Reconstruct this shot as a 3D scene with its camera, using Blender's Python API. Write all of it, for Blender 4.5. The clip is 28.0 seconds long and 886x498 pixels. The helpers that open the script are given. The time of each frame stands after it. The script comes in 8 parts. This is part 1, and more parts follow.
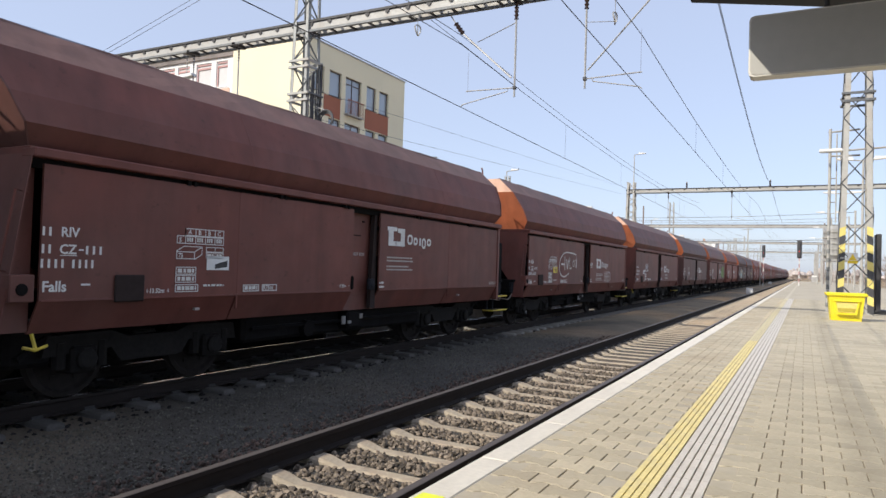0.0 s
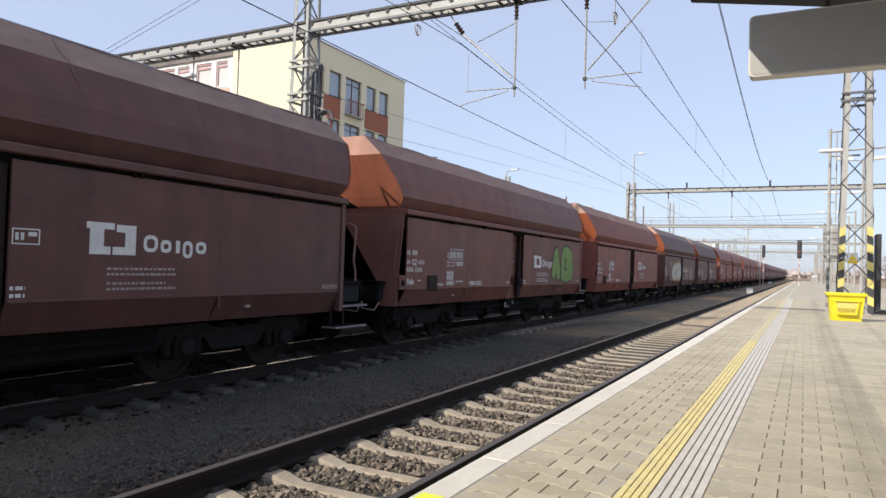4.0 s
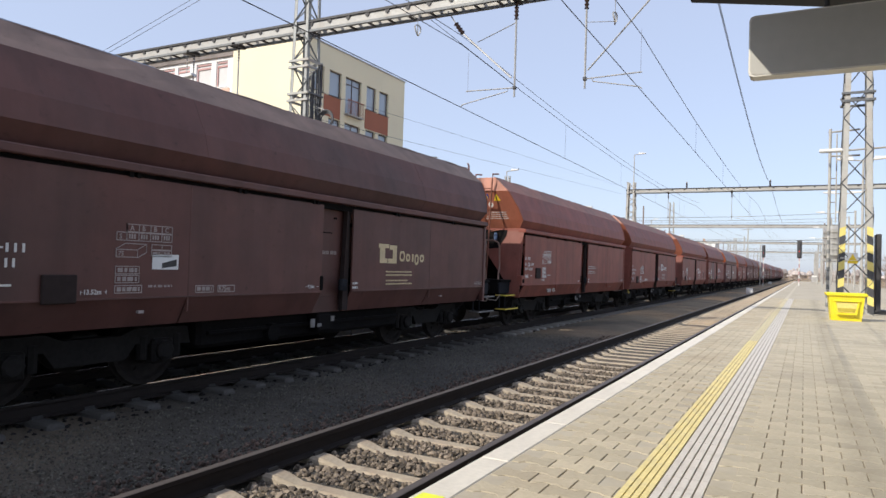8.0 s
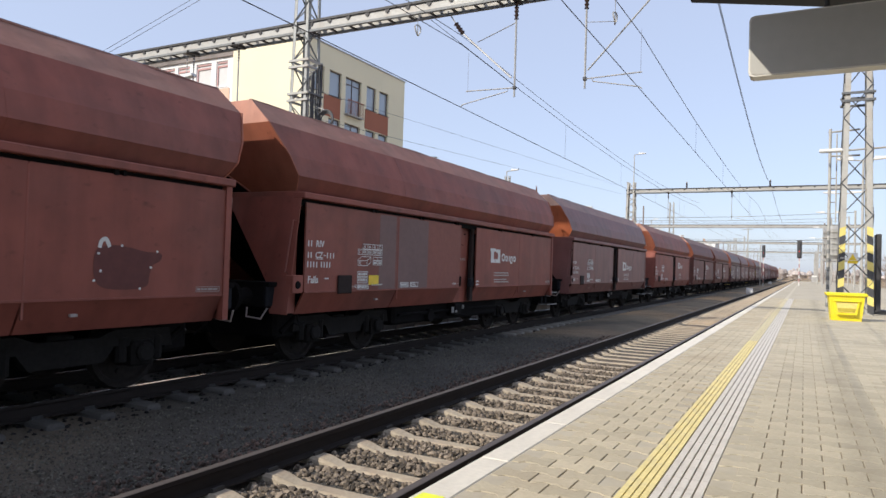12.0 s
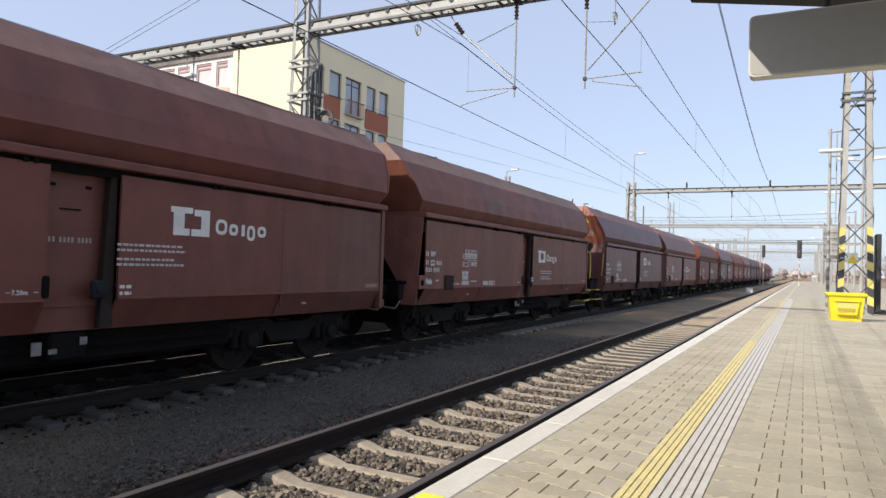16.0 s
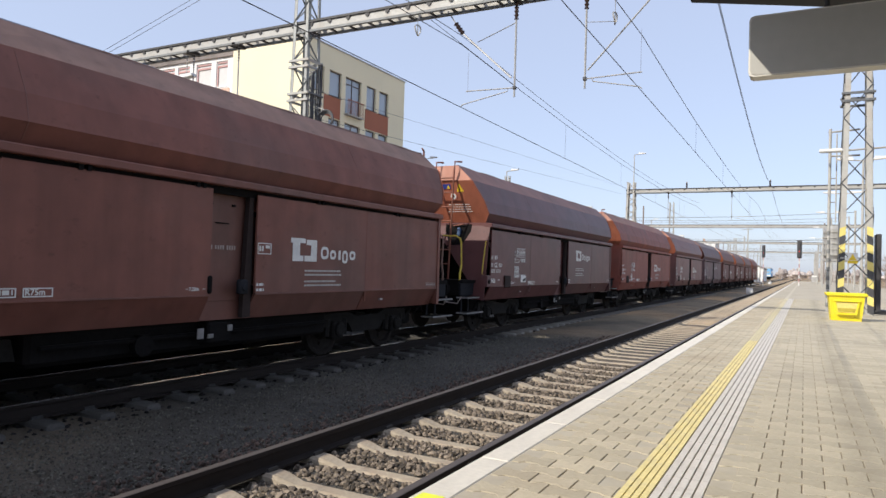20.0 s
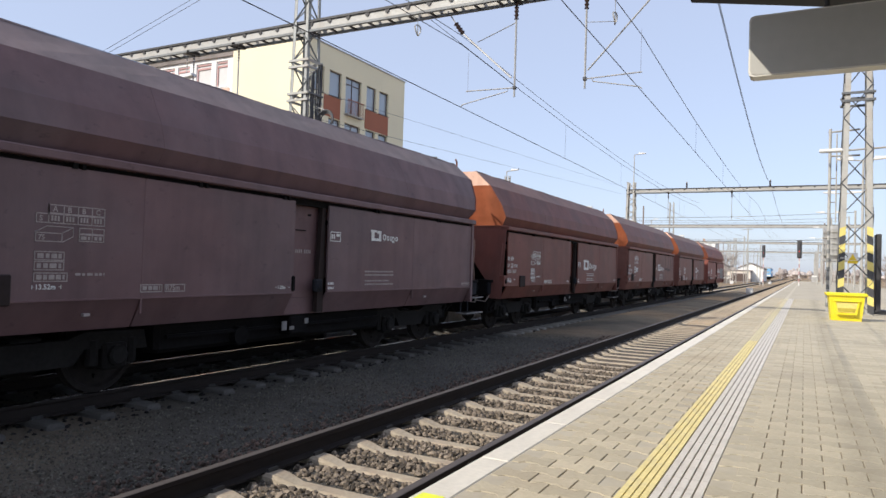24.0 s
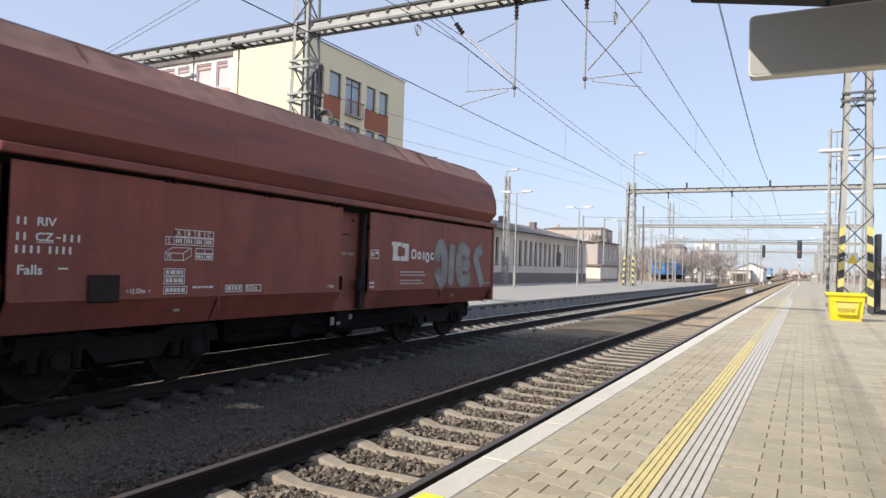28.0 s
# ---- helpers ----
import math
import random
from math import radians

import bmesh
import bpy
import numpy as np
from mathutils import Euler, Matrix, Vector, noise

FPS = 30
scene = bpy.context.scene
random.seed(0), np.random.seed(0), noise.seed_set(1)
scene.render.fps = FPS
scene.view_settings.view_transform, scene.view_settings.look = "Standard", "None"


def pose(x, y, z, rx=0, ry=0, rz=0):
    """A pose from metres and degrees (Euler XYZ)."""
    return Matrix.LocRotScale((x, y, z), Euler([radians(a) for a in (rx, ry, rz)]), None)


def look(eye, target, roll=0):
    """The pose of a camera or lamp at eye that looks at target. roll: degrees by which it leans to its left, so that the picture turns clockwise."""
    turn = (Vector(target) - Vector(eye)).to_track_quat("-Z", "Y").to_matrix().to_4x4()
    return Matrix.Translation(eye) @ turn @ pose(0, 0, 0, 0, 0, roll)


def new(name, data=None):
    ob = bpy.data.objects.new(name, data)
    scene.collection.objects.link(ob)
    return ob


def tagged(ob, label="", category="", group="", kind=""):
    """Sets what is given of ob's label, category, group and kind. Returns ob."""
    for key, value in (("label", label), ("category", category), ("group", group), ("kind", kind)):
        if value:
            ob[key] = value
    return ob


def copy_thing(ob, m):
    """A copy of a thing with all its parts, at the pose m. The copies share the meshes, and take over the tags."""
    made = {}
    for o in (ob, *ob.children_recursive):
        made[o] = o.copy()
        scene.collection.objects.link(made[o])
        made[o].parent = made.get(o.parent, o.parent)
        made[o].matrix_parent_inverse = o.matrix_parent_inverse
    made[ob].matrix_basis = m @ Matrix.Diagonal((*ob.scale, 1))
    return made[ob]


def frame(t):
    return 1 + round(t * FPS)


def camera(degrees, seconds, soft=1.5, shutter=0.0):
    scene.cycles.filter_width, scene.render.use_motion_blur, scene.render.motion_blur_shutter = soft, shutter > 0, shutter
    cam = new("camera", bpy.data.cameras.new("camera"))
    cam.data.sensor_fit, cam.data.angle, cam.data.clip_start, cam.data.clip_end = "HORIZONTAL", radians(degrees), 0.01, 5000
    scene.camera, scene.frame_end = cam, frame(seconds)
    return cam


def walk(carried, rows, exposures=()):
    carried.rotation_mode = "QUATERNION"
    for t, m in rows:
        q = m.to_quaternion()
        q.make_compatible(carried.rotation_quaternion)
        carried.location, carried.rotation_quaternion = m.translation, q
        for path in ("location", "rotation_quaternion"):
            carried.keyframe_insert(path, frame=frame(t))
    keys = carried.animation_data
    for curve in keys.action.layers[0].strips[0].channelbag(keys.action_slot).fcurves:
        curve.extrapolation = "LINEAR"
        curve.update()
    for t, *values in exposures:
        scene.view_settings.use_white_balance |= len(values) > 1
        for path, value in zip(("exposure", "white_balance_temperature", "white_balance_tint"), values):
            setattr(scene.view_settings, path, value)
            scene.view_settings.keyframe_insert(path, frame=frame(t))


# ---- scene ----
cam = camera(66.05, 28.0, soft=1.5)
EYE = Vector((1.5206, 0.0, 1.0246))
AIM = EYE + Vector((-0.46899, 0.88290, 0.02291))
CAM_POSE = look(EYE, AIM, 1.83)
walk(cam, [(0.0, CAM_POSE), (28.0, CAM_POSE)], exposures=[(0.0, 0.28), (28.0, 0.28)])

# ---- light ----
SUN_DIR = Vector((-0.74, -1.17, 1.0)).normalized()      # towards the sun
world = bpy.data.worlds.new("sky")
scene.world = world
world.use_nodes = True
wn = world.node_tree.nodes
sky = wn.new("ShaderNodeTexSky")
sky.sky_type = "NISHITA"
sky.sun_disc = False
sky.sun_elevation = math.asin(SUN_DIR.z)
sky.sun_rotation = math.atan2(SUN_DIR.x, SUN_DIR.y)
sky.air_density, sky.dust_density, sky.ozone_density = 1.0, 1.2, 2.4
veil = wn.new("ShaderNodeVectorMath")          # thin even spring haze over the whole sky
veil.operation = "MULTIPLY_ADD"
veil.inputs[1].default_value = (0.37, 0.38, 0.42)
veil.inputs[2].default_value = (2.41, 2.63, 3.24)
wn["Background"].inputs["Strength"].default_value = 0.15
world.node_tree.links.new(sky.outputs["Color"], veil.inputs[0])
world.node_tree.links.new(veil.outputs[0], wn["Background"].inputs["Color"])
sun_data = bpy.data.lights.new("sun", "SUN")
sun_data.energy, sun_data.angle, sun_data.color = 4.0, radians(0.55), (1.0, 0.93, 0.82)
sun = new("sun", sun_data)
sun.matrix_world = look(SUN_DIR * 60, (0, 0, 0))

# ---- levels ----
RAIL_Z = -0.572          # rail tops; the platform top is z = 0
T1, T2 = -1.694, -6.44   # track centres
GROUND_Z = -0.80
PLAT2_Z = -0.27
UP = Matrix.Identity(4)


# ---- materials ----
def mat(name, base, rough=0.7, metal=0.0, vary=0.25, big=0.6, fine=12.0, bump=0.15, tint=None, tint_amount=0.0,
        tint_scale=1.5, coords="Object", stretch=(1, 1, 1), rand=0.0, spec=0.5, bump_scale=None, island=0.0):
    """A worn surface: two scales of brightness variation, a stain colour, grain relief."""
    m = bpy.data.materials.new(name)
    m.use_nodes = True
    nt = m.node_tree
    b = nt.nodes["Principled BSDF"]
    link = nt.links.new
    tc = nt.nodes.new("ShaderNodeTexCoord")
    mp = nt.nodes.new("ShaderNodeMapping")
    mp.inputs["Scale"].default_value = stretch
    link(tc.outputs[coords], mp.inputs["Vector"])
    n1 = nt.nodes.new("ShaderNodeTexNoise")
    n1.inputs["Scale"].default_value, n1.inputs["Detail"].default_value = big, 6
    n2 = nt.nodes.new("ShaderNodeTexNoise")
    n2.inputs["Scale"].default_value, n2.inputs["Detail"].default_value = fine, 4
    link(mp.outputs[0], n1.inputs["Vector"])
    link(mp.outputs[0], n2.inputs["Vector"])
    add = nt.nodes.new("ShaderNodeMath")
    add.operation = "ADD"
    link(n1.outputs["Fac"], add.inputs[0])
    link(n2.outputs["Fac"], add.inputs[1])
    ramp = nt.nodes.new("ShaderNodeMapRange")
    ramp.inputs["From Min"].default_value, ramp.inputs["From Max"].default_value = 0.65, 1.35
    ramp.inputs["To Min"].default_value, ramp.inputs["To Max"].default_value = 1 - vary, 1 + vary
    link(add.outputs[0], ramp.inputs["Value"])
    value = ramp.outputs[0]
    if rand or island:
        src = nt.nodes.new("ShaderNodeNewGeometry" if island else "ShaderNodeObjectInfo")
        rr = nt.nodes.new("ShaderNodeMapRange")
        k = island or rand
        rr.inputs["To Min"].default_value, rr.inputs["To Max"].default_value = 1 - k, 1 + k
        link(src.outputs["Random Per Island" if island else "Random"], rr.inputs["Value"])
        mul = nt.nodes.new("ShaderNodeMath")
        mul.operation = "MULTIPLY"
        link(value, mul.inputs[0])
        link(rr.outputs[0], mul.inputs[1])
        value = mul.outputs[0]
    sc = nt.nodes.new("ShaderNodeVectorMath")
    sc.operation = "SCALE"
    link(value, sc.inputs["Scale"])
    if tint is not None:
        n3 = nt.nodes.new("ShaderNodeTexNoise")
        n3.inputs["Scale"].default_value, n3.inputs["Detail"].default_value = tint_scale, 7
        link(mp.outputs[0], n3.inputs["Vector"])
        r3 = nt.nodes.new("ShaderNodeMapRange")
        r3.inputs["From Min"].default_value, r3.inputs["From Max"].default_value = 0.48, 0.68
        r3.inputs["To Max"].default_value = tint_amount
        link(n3.outputs["Fac"], r3.inputs["Value"])
        mix = nt.nodes.new("ShaderNodeMix")
        mix.data_type = "RGBA"
        mix.inputs["A"].default_value = (*base, 1)
        mix.inputs["B"].default_value = (*tint, 1)
        link(r3.outputs[0], mix.inputs["Factor"])
        link(mix.outputs["Result"], sc.inputs[0])
    else:
        sc.inputs[0].default_value = base
    link(sc.outputs[0], b.inputs["Base Color"])
    b.inputs["Roughness"].default_value, b.inputs["Metallic"].default_value = rough, metal
    b.inputs["Specular IOR Level"].default_value = spec
    if bump:
        bp = nt.nodes.new("ShaderNodeBump")
        bp.inputs["Strength"].default_value, bp.inputs["Distance"].default_value = bump, 0.02
        if bump_scale:
            n4 = nt.nodes.new("ShaderNodeTexNoise")
            n4.inputs["Scale"].default_value, n4.inputs["Detail"].default_value = bump_scale, 3
            link(mp.outputs[0], n4.inputs["Vector"])
            link(n4.outputs["Fac"], bp.inputs["Height"])
        else:
            link(n2.outputs["Fac"], bp.inputs["Height"])
        link(bp.outputs["Normal"], b.inputs["Normal"])
    return m


def glass_mat(name, base, rough=0.06):
    m = bpy.data.materials.new(name)
    m.use_nodes = True
    b = m.node_tree.nodes["Principled BSDF"]
    b.inputs["Base Color"].default_value = (*base, 1)
    b.inputs["Roughness"].default_value, b.inputs["Specular IOR Level"].default_value = rough, 0.9
    return m


def glow_mat(name, colour, strength):
    m = mat(name, colour, 0.3, bump=0)
    b = m.node_tree.nodes["Principled BSDF"]
    b.inputs["Emission Color"].default_value, b.inputs["Emission Strength"].default_value = (*colour, 1), strength
    return m


M_GROUND = mat("cinder_ground", (0.068, 0.062, 0.052), 0.95, vary=0.5, big=0.6, fine=36, bump=1.0, tint=(0.17, 0.125, 0.08), tint_amount=0.85, tint_scale=0.14, bump_scale=60)


def shade_to_sun_tone(m, tan, y0, y1):
    """Dark cinders, with the train's shade painted in, pass to sunlit tan gravel farther out."""
    nt = m.node_tree
    b = nt.nodes["Principled BSDF"]
    old = b.inputs["Base Color"].links[0].from_socket
    tc = nt.nodes.new("ShaderNodeTexCoord")
    sx = nt.nodes.new("ShaderNodeSeparateXYZ")
    nz = nt.nodes.new("ShaderNodeTexNoise")
    nz.inputs["Scale"].default_value, nz.inputs["Detail"].default_value = 0.6, 8
    ma = nt.nodes.new("ShaderNodeMath")
    ma.operation = "MULTIPLY_ADD"
    ma.inputs[1].default_value = 9.0
    mr = nt.nodes.new("ShaderNodeMapRange")
    mr.inputs["From Min"].default_value, mr.inputs["From Max"].default_value = y0 + 4.5, y1 + 4.5
    mx = nt.nodes.new("ShaderNodeMix")
    mx.data_type = "RGBA"
    sc = nt.nodes.new("ShaderNodeVectorMath")
    sc.operation = "MULTIPLY"
    sc.inputs[1].default_value = tan
    link = nt.links.new
    link(tc.outputs["Object"], sx.inputs[0])
    link(tc.outputs["Object"], nz.inputs["Vector"])
    link(nz.outputs["Fac"], ma.inputs[0])
    link(sx.outputs["Y"], ma.inputs[2])
    link(ma.outputs[0], mr.inputs["Value"])
    link(mr.outputs[0], mx.inputs["Factor"])
    link(old, sc.inputs[0])
    link(old, mx.inputs["A"])
    link(sc.outputs[0], mx.inputs["B"])
    link(mx.outputs["Result"], b.inputs["Base Color"])


# shaded tone near, sunlit tan past the end of the train's shadow
shade_to_sun_tone(M_GROUND, (3.0, 2.55, 1.95), 16.0, 24.0)
M_BED = mat("track_bed", (0.09, 0.072, 0.055), 0.95, vary=0.4, big=0.8, fine=22, bump=0.9, bump_scale=45)
# train's shade put into the colours of bed, stones and near sleepers
M_BED2 = mat("coal_dusted_bed", (0.014, 0.013, 0.013), 0.95, spec=0.1, vary=0.4, big=0.8, fine=22, bump=0.9, bump_scale=45)
M_STONE2 = mat("coal_dusted_stone", (0.026, 0.024, 0.023), 0.9, spec=0.1, vary=0.2, island=0.5, bump=0.2, fine=40)
M_SLEEPER2 = mat("coal_dusted_sleeper", (0.095, 0.089, 0.082), 0.9, spec=0.15, vary=0.2, big=3, fine=40, bump=0.25, rand=0.15)
# the same concrete in its sunlit tone, beyond the train's shade
M_SLEEPER3 = mat("dusty_pale_sleeper", (0.27, 0.25, 0.222), 0.9, spec=0.2, vary=0.2, big=3, fine=40, bump=0.25, rand=0.15)
M_STONE = mat("ballast_stone", (0.176, 0.142, 0.108), 0.9, vary=0.3, island=0.75, bump=0.2, fine=40)
M_STONE_DARK = mat("cinder_grain", (0.120, 0.109, 0.088), 0.9, vary=0.2, island=0.6, bump=0.2, fine=40)
M_SLEEPER = mat("sleeper_concrete", (0.385, 0.322, 0.238), 0.9, vary=0.2, big=3, fine=40, bump=0.25, tint=(0.26, 0.19, 0.135), tint_amount=0.55, tint_scale=4, rand=0.12)
M_RAIL = mat("rail_rust", (0.024, 0.019, 0.017), 0.85, 0.0, spec=0.2, vary=0.2, big=1.0, fine=30, bump=0.2, stretch=(1, 0.15, 1))
M_RAILTOP = mat("rail_running_steel", (0.105, 0.088, 0.078), 0.55, 0.3, vary=0.1, stretch=(1, 0.05, 1), bump=0.03)
M_RAILTOP2 = mat("polished_running_steel", (0.52, 0.50, 0.48), 0.22, 0.9, vary=0.1, stretch=(1, 0.05, 1), bump=0.02)
M_STONE_RUST = mat("rusty_ballast_stone", (0.125, 0.085, 0.066), 0.9, vary=0.25, island=0.6, bump=0.2, fine=40)
M_KERB = mat("kerb_white_concrete", (0.67, 0.62, 0.53), 0.85, vary=0.10, big=1.5, fine=25, bump=0.12, tint=(0.50, 0.46, 0.40), tint_amount=0.5, tint_scale=3, rand=0.05)
M_KERBFACE = mat("platform_face_concrete", (0.40, 0.38, 0.35), 0.9, vary=0.2, big=1.0, fine=20, bump=0.3, tint=(0.2, 0.17, 0.14), tint_amount=0.6)
M_BLOCK = mat("paving_block", (0.442, 0.388, 0.283), 0.88, vary=0.10, big=0.5, fine=30, bump=0.25, rand=0.11, tint=(0.33, 0.28, 0.21), tint_amount=0.5, tint_scale=0.7)
M_BLOCKJ = mat("paving_block_run", (0.442, 0.388, 0.283), 0.88, vary=0.10, big=0.5, fine=30, bump=0.25, island=0.11, tint=(0.33, 0.28, 0.21), tint_amount=0.5, tint_scale=0.7)
M_BLOCKW = mat("paving_block_warm", (0.448, 0.388, 0.278), 0.88, vary=0.12, big=0.5, fine=30, bump=0.25, island=0.12, tint=(0.34, 0.27, 0.18), tint_amount=0.5, tint_scale=0.9)


def dark_band(m, xc, half, amount):
    """A darker, uneven strip along the platform at x = xc."""
    nt = m.node_tree
    b = nt.nodes["Principled BSDF"]
    old = b.inputs["Base Color"].links[0].from_socket
    geo = nt.nodes.new("ShaderNodeNewGeometry")
    sx = nt.nodes.new("ShaderNodeSeparateXYZ")
    nz = nt.nodes.new("ShaderNodeTexNoise")
    nz.inputs["Scale"].default_value, nz.inputs["Detail"].default_value = 1.3, 6
    wob = nt.nodes.new("ShaderNodeMath")
    wob.operation = "MULTIPLY_ADD"
    wob.inputs[1].default_value = 0.35
    off = nt.nodes.new("ShaderNodeMath")
    off.operation = "SUBTRACT"
    off.inputs[1].default_value = xc + 0.175
    ab = nt.nodes.new("ShaderNodeMath")
    ab.operation = "ABSOLUTE"
    mr = nt.nodes.new("ShaderNodeMapRange")
    mr.inputs["From Min"].default_value, mr.inputs["From Max"].default_value = 0.0, half
    mr.inputs["To Min"].default_value, mr.inputs["To Max"].default_value = 1.0 - amount, 1.0
    sc = nt.nodes.new("ShaderNodeVectorMath")
    sc.operation = "SCALE"
    link = nt.links.new
    link(geo.outputs["Position"], sx.inputs[0])
    link(geo.outputs["Position"], nz.inputs["Vector"])
    link(nz.outputs["Fac"], wob.inputs[0])
    link(sx.outputs["X"], wob.inputs[2])
    link(wob.outputs[0], off.inputs[0])
    link(off.outputs[0], ab.inputs[0])
    link(ab.outputs[0], mr.inputs["Value"])
    link(old, sc.inputs[0])
    link(mr.outputs[0], sc.inputs["Scale"])
    link(sc.outputs[0], b.inputs["Base Color"])


for m_paved in (M_BLOCK, M_BLOCKJ):
    dark_band(m_paved, 1.86, 0.16, 0.20)
M_JOINT = mat("paving_joint_sand", (0.27, 0.22, 0.155), 0.95, vary=0.25, fine=40, bump=0.3)
M_PAVEFAR = mat("paving_far", (0.43, 0.38, 0.29), 0.9, vary=0.12, big=0.35, fine=9, bump=0.15, tint=(0.34, 0.29, 0.22), tint_amount=0.6, tint_scale=0.5)
M_TACY = mat("tactile_yellow_paint", (0.74, 0.62, 0.28), 0.8, vary=0.15, big=2, fine=30, bump=0.2, tint=(0.55, 0.47, 0.30), tint_amount=0.6, tint_scale=6)
M_TACYW = mat("tactile_yellow_worn", (0.62, 0.54, 0.33), 0.8, vary=0.15, big=2, fine=30, bump=0.2, tint=(0.52, 0.47, 0.38), tint_amount=0.6, tint_scale=6)
M_TACW = mat("tactile_grey_concrete", (0.61, 0.57, 0.505), 0.85, vary=0.14, big=2, fine=30, bump=0.2, tint=(0.42, 0.38, 0.33), tint_amount=0.5, tint_scale=5)
M_PLAT2 = mat("far_platform_slabs", (0.345, 0.322, 0.29), 0.9, vary=0.12, big=0.4, fine=8, bump=0.15)
# far platform paving with the canopy's shade put into its colour
M_COVERSHADE = mat("dark_asphalt", (0.045, 0.043, 0.042), 0.95, vary=0.25, big=0.7, fine=30, bump=0.3, spec=0.2)
M_STEEL = mat("galvanised_steel", (0.38, 0.375, 0.36), 0.55, 0.35, vary=0.18, big=2.0, fine=20, bump=0.1, tint=(0.33, 0.27, 0.21), tint_amount=0.35, tint_scale=3)
M_MAST = mat("mast_grey_paint", (0.40, 0.39, 0.36), 0.6, 0.1, vary=0.14, big=1.5, fine=18, bump=0.1, tint=(0.34, 0.27, 0.20), tint_amount=0.35, tint_scale=2.5)
M_DARKSTEEL = mat("dark_steel", (0.05, 0.048, 0.048), 0.6, 0.3, vary=0.25, big=2, fine=20, bump=0.1)
M_WIRE = mat("copper_wire_dark", (0.06, 0.055, 0.06), 0.5, 0.5, vary=0.1, bump=0)
M_INSUL = mat("insulator_porcelain", (0.045, 0.028, 0.024), 0.2, vary=0.1, bump=0)
M_YELLOW = mat("yellow_plastic", (0.80, 0.66, 0.02), 0.45, vary=0.08, big=2, fine=25, bump=0.05, tint=(0.62, 0.52, 0.08), tint_amount=0.4, tint_scale=4)
M_STRIPEY = mat("stripe_yellow", (0.70, 0.58, 0.17), 0.6, vary=0.15, bump=0.05)
M_STRIPEK = mat("stripe_black", (0.055, 0.055, 0.058), 0.6, vary=0.2, bump=0.05)
M_SIGN = mat("sign_grey_sheet", (0.42, 0.41, 0.38), 0.5, 0.1, vary=0.05, big=1.0, bump=0.02)
M_SIGNEDGE = mat("sign_edge_profile", (0.66, 0.64, 0.58), 0.5, 0.1, vary=0.06, bump=0.02)
M_CANOPY = mat("canopy_dark_fascia", (0.018, 0.018, 0.024), 0.6, spec=0.2, vary=0.1, bump=0.03)
M_CREAM = mat("cream_render", (0.80, 0.72, 0.51), 0.9, vary=0.05, big=0.3, fine=15, bump=0.08)
M_WHITE = mat("white_render", (0.78, 0.77, 0.74), 0.85, vary=0.05, big=0.4, fine=15, bump=0.05)
M_BRICKRED = mat("red_brown_panel", (0.36, 0.13, 0.075), 0.85, vary=0.08, big=0.6, fine=15, bump=0.06)
M_SALMON = mat("salmon_panel", (0.66, 0.44, 0.33), 0.85, vary=0.06, big=0.6, fine=15, bump=0.04)
M_FRAME = mat("window_frame_brown", (0.09, 0.06, 0.05), 0.6, vary=0.1, bump=0)
M_FRAMEW = mat("window_frame_white", (0.7, 0.69, 0.66), 0.6, vary=0.05, bump=0)
# reflected sky put into the panes as a pale blue-grey base
M_GLASS = glass_mat("window_glass", (0.34, 0.39, 0.44), 0.03)
M_STWIN = mat("old_brown_window", (0.24, 0.195, 0.165), 0.5, vary=0.3, big=1.5, bump=0.02)
M_BLIND = mat("pale_blind", (0.62, 0.60, 0.58), 0.8, vary=0.08, bump=0)
M_ROOF = mat("weathered_roof", (0.20, 0.172, 0.158), 0.85, vary=0.35, big=0.8, fine=6, bump=0.2)
M_STATION = mat("station_render", (0.72, 0.65, 0.57), 0.9, vary=0.08, big=0.3, fine=12, bump=0.1, tint=(0.56, 0.50, 0.44), tint_amount=0.5, tint_scale=0.4)
M_PLINTH = mat("grey_brown_plinth", (0.24, 0.20, 0.18), 0.9, vary=0.12, bump=0.15)
M_BLUE = mat("blue_vehicle_paint", (0.06, 0.22, 0.52), 0.45, vary=0.12, big=0.5, bump=0.03)
M_LIGHTBLUE = mat("light_blue_paint", (0.16, 0.38, 0.62), 0.45, vary=0.1, bump=0.03)
M_RED = mat("red_paint", (0.48, 0.27, 0.25), 0.5, vary=0.1, bump=0)
M_LAMPHEAD = mat("lamp_housing", (0.70, 0.69, 0.66), 0.5, vary=0.06, bump=0)
M_BARK = mat("tree_bark", (0.23, 0.195, 0.17), 0.9, vary=0.25, fine=15, bump=0.2)
M_TWIG = mat("twigs", (0.37, 0.325, 0.30), 0.9, vary=0.2, island=0.3, bump=0)
M_FARWALL = mat("far_town_wall", (0.50, 0.43, 0.39), 0.9, vary=0.1, bump=0.05)
M_FARRED = mat("far_orange_wall", (0.52, 0.37, 0.27), 0.9, vary=0.1, bump=0.05)
M_REDLIGHT = glow_mat("red_signal_lens", (0.8, 0.02, 0.03), 0.7)
M_PAINTY = mat("yellow_kerb_paint", (0.75, 0.78, 0.05), 0.7, vary=0.15, bump=0.1)
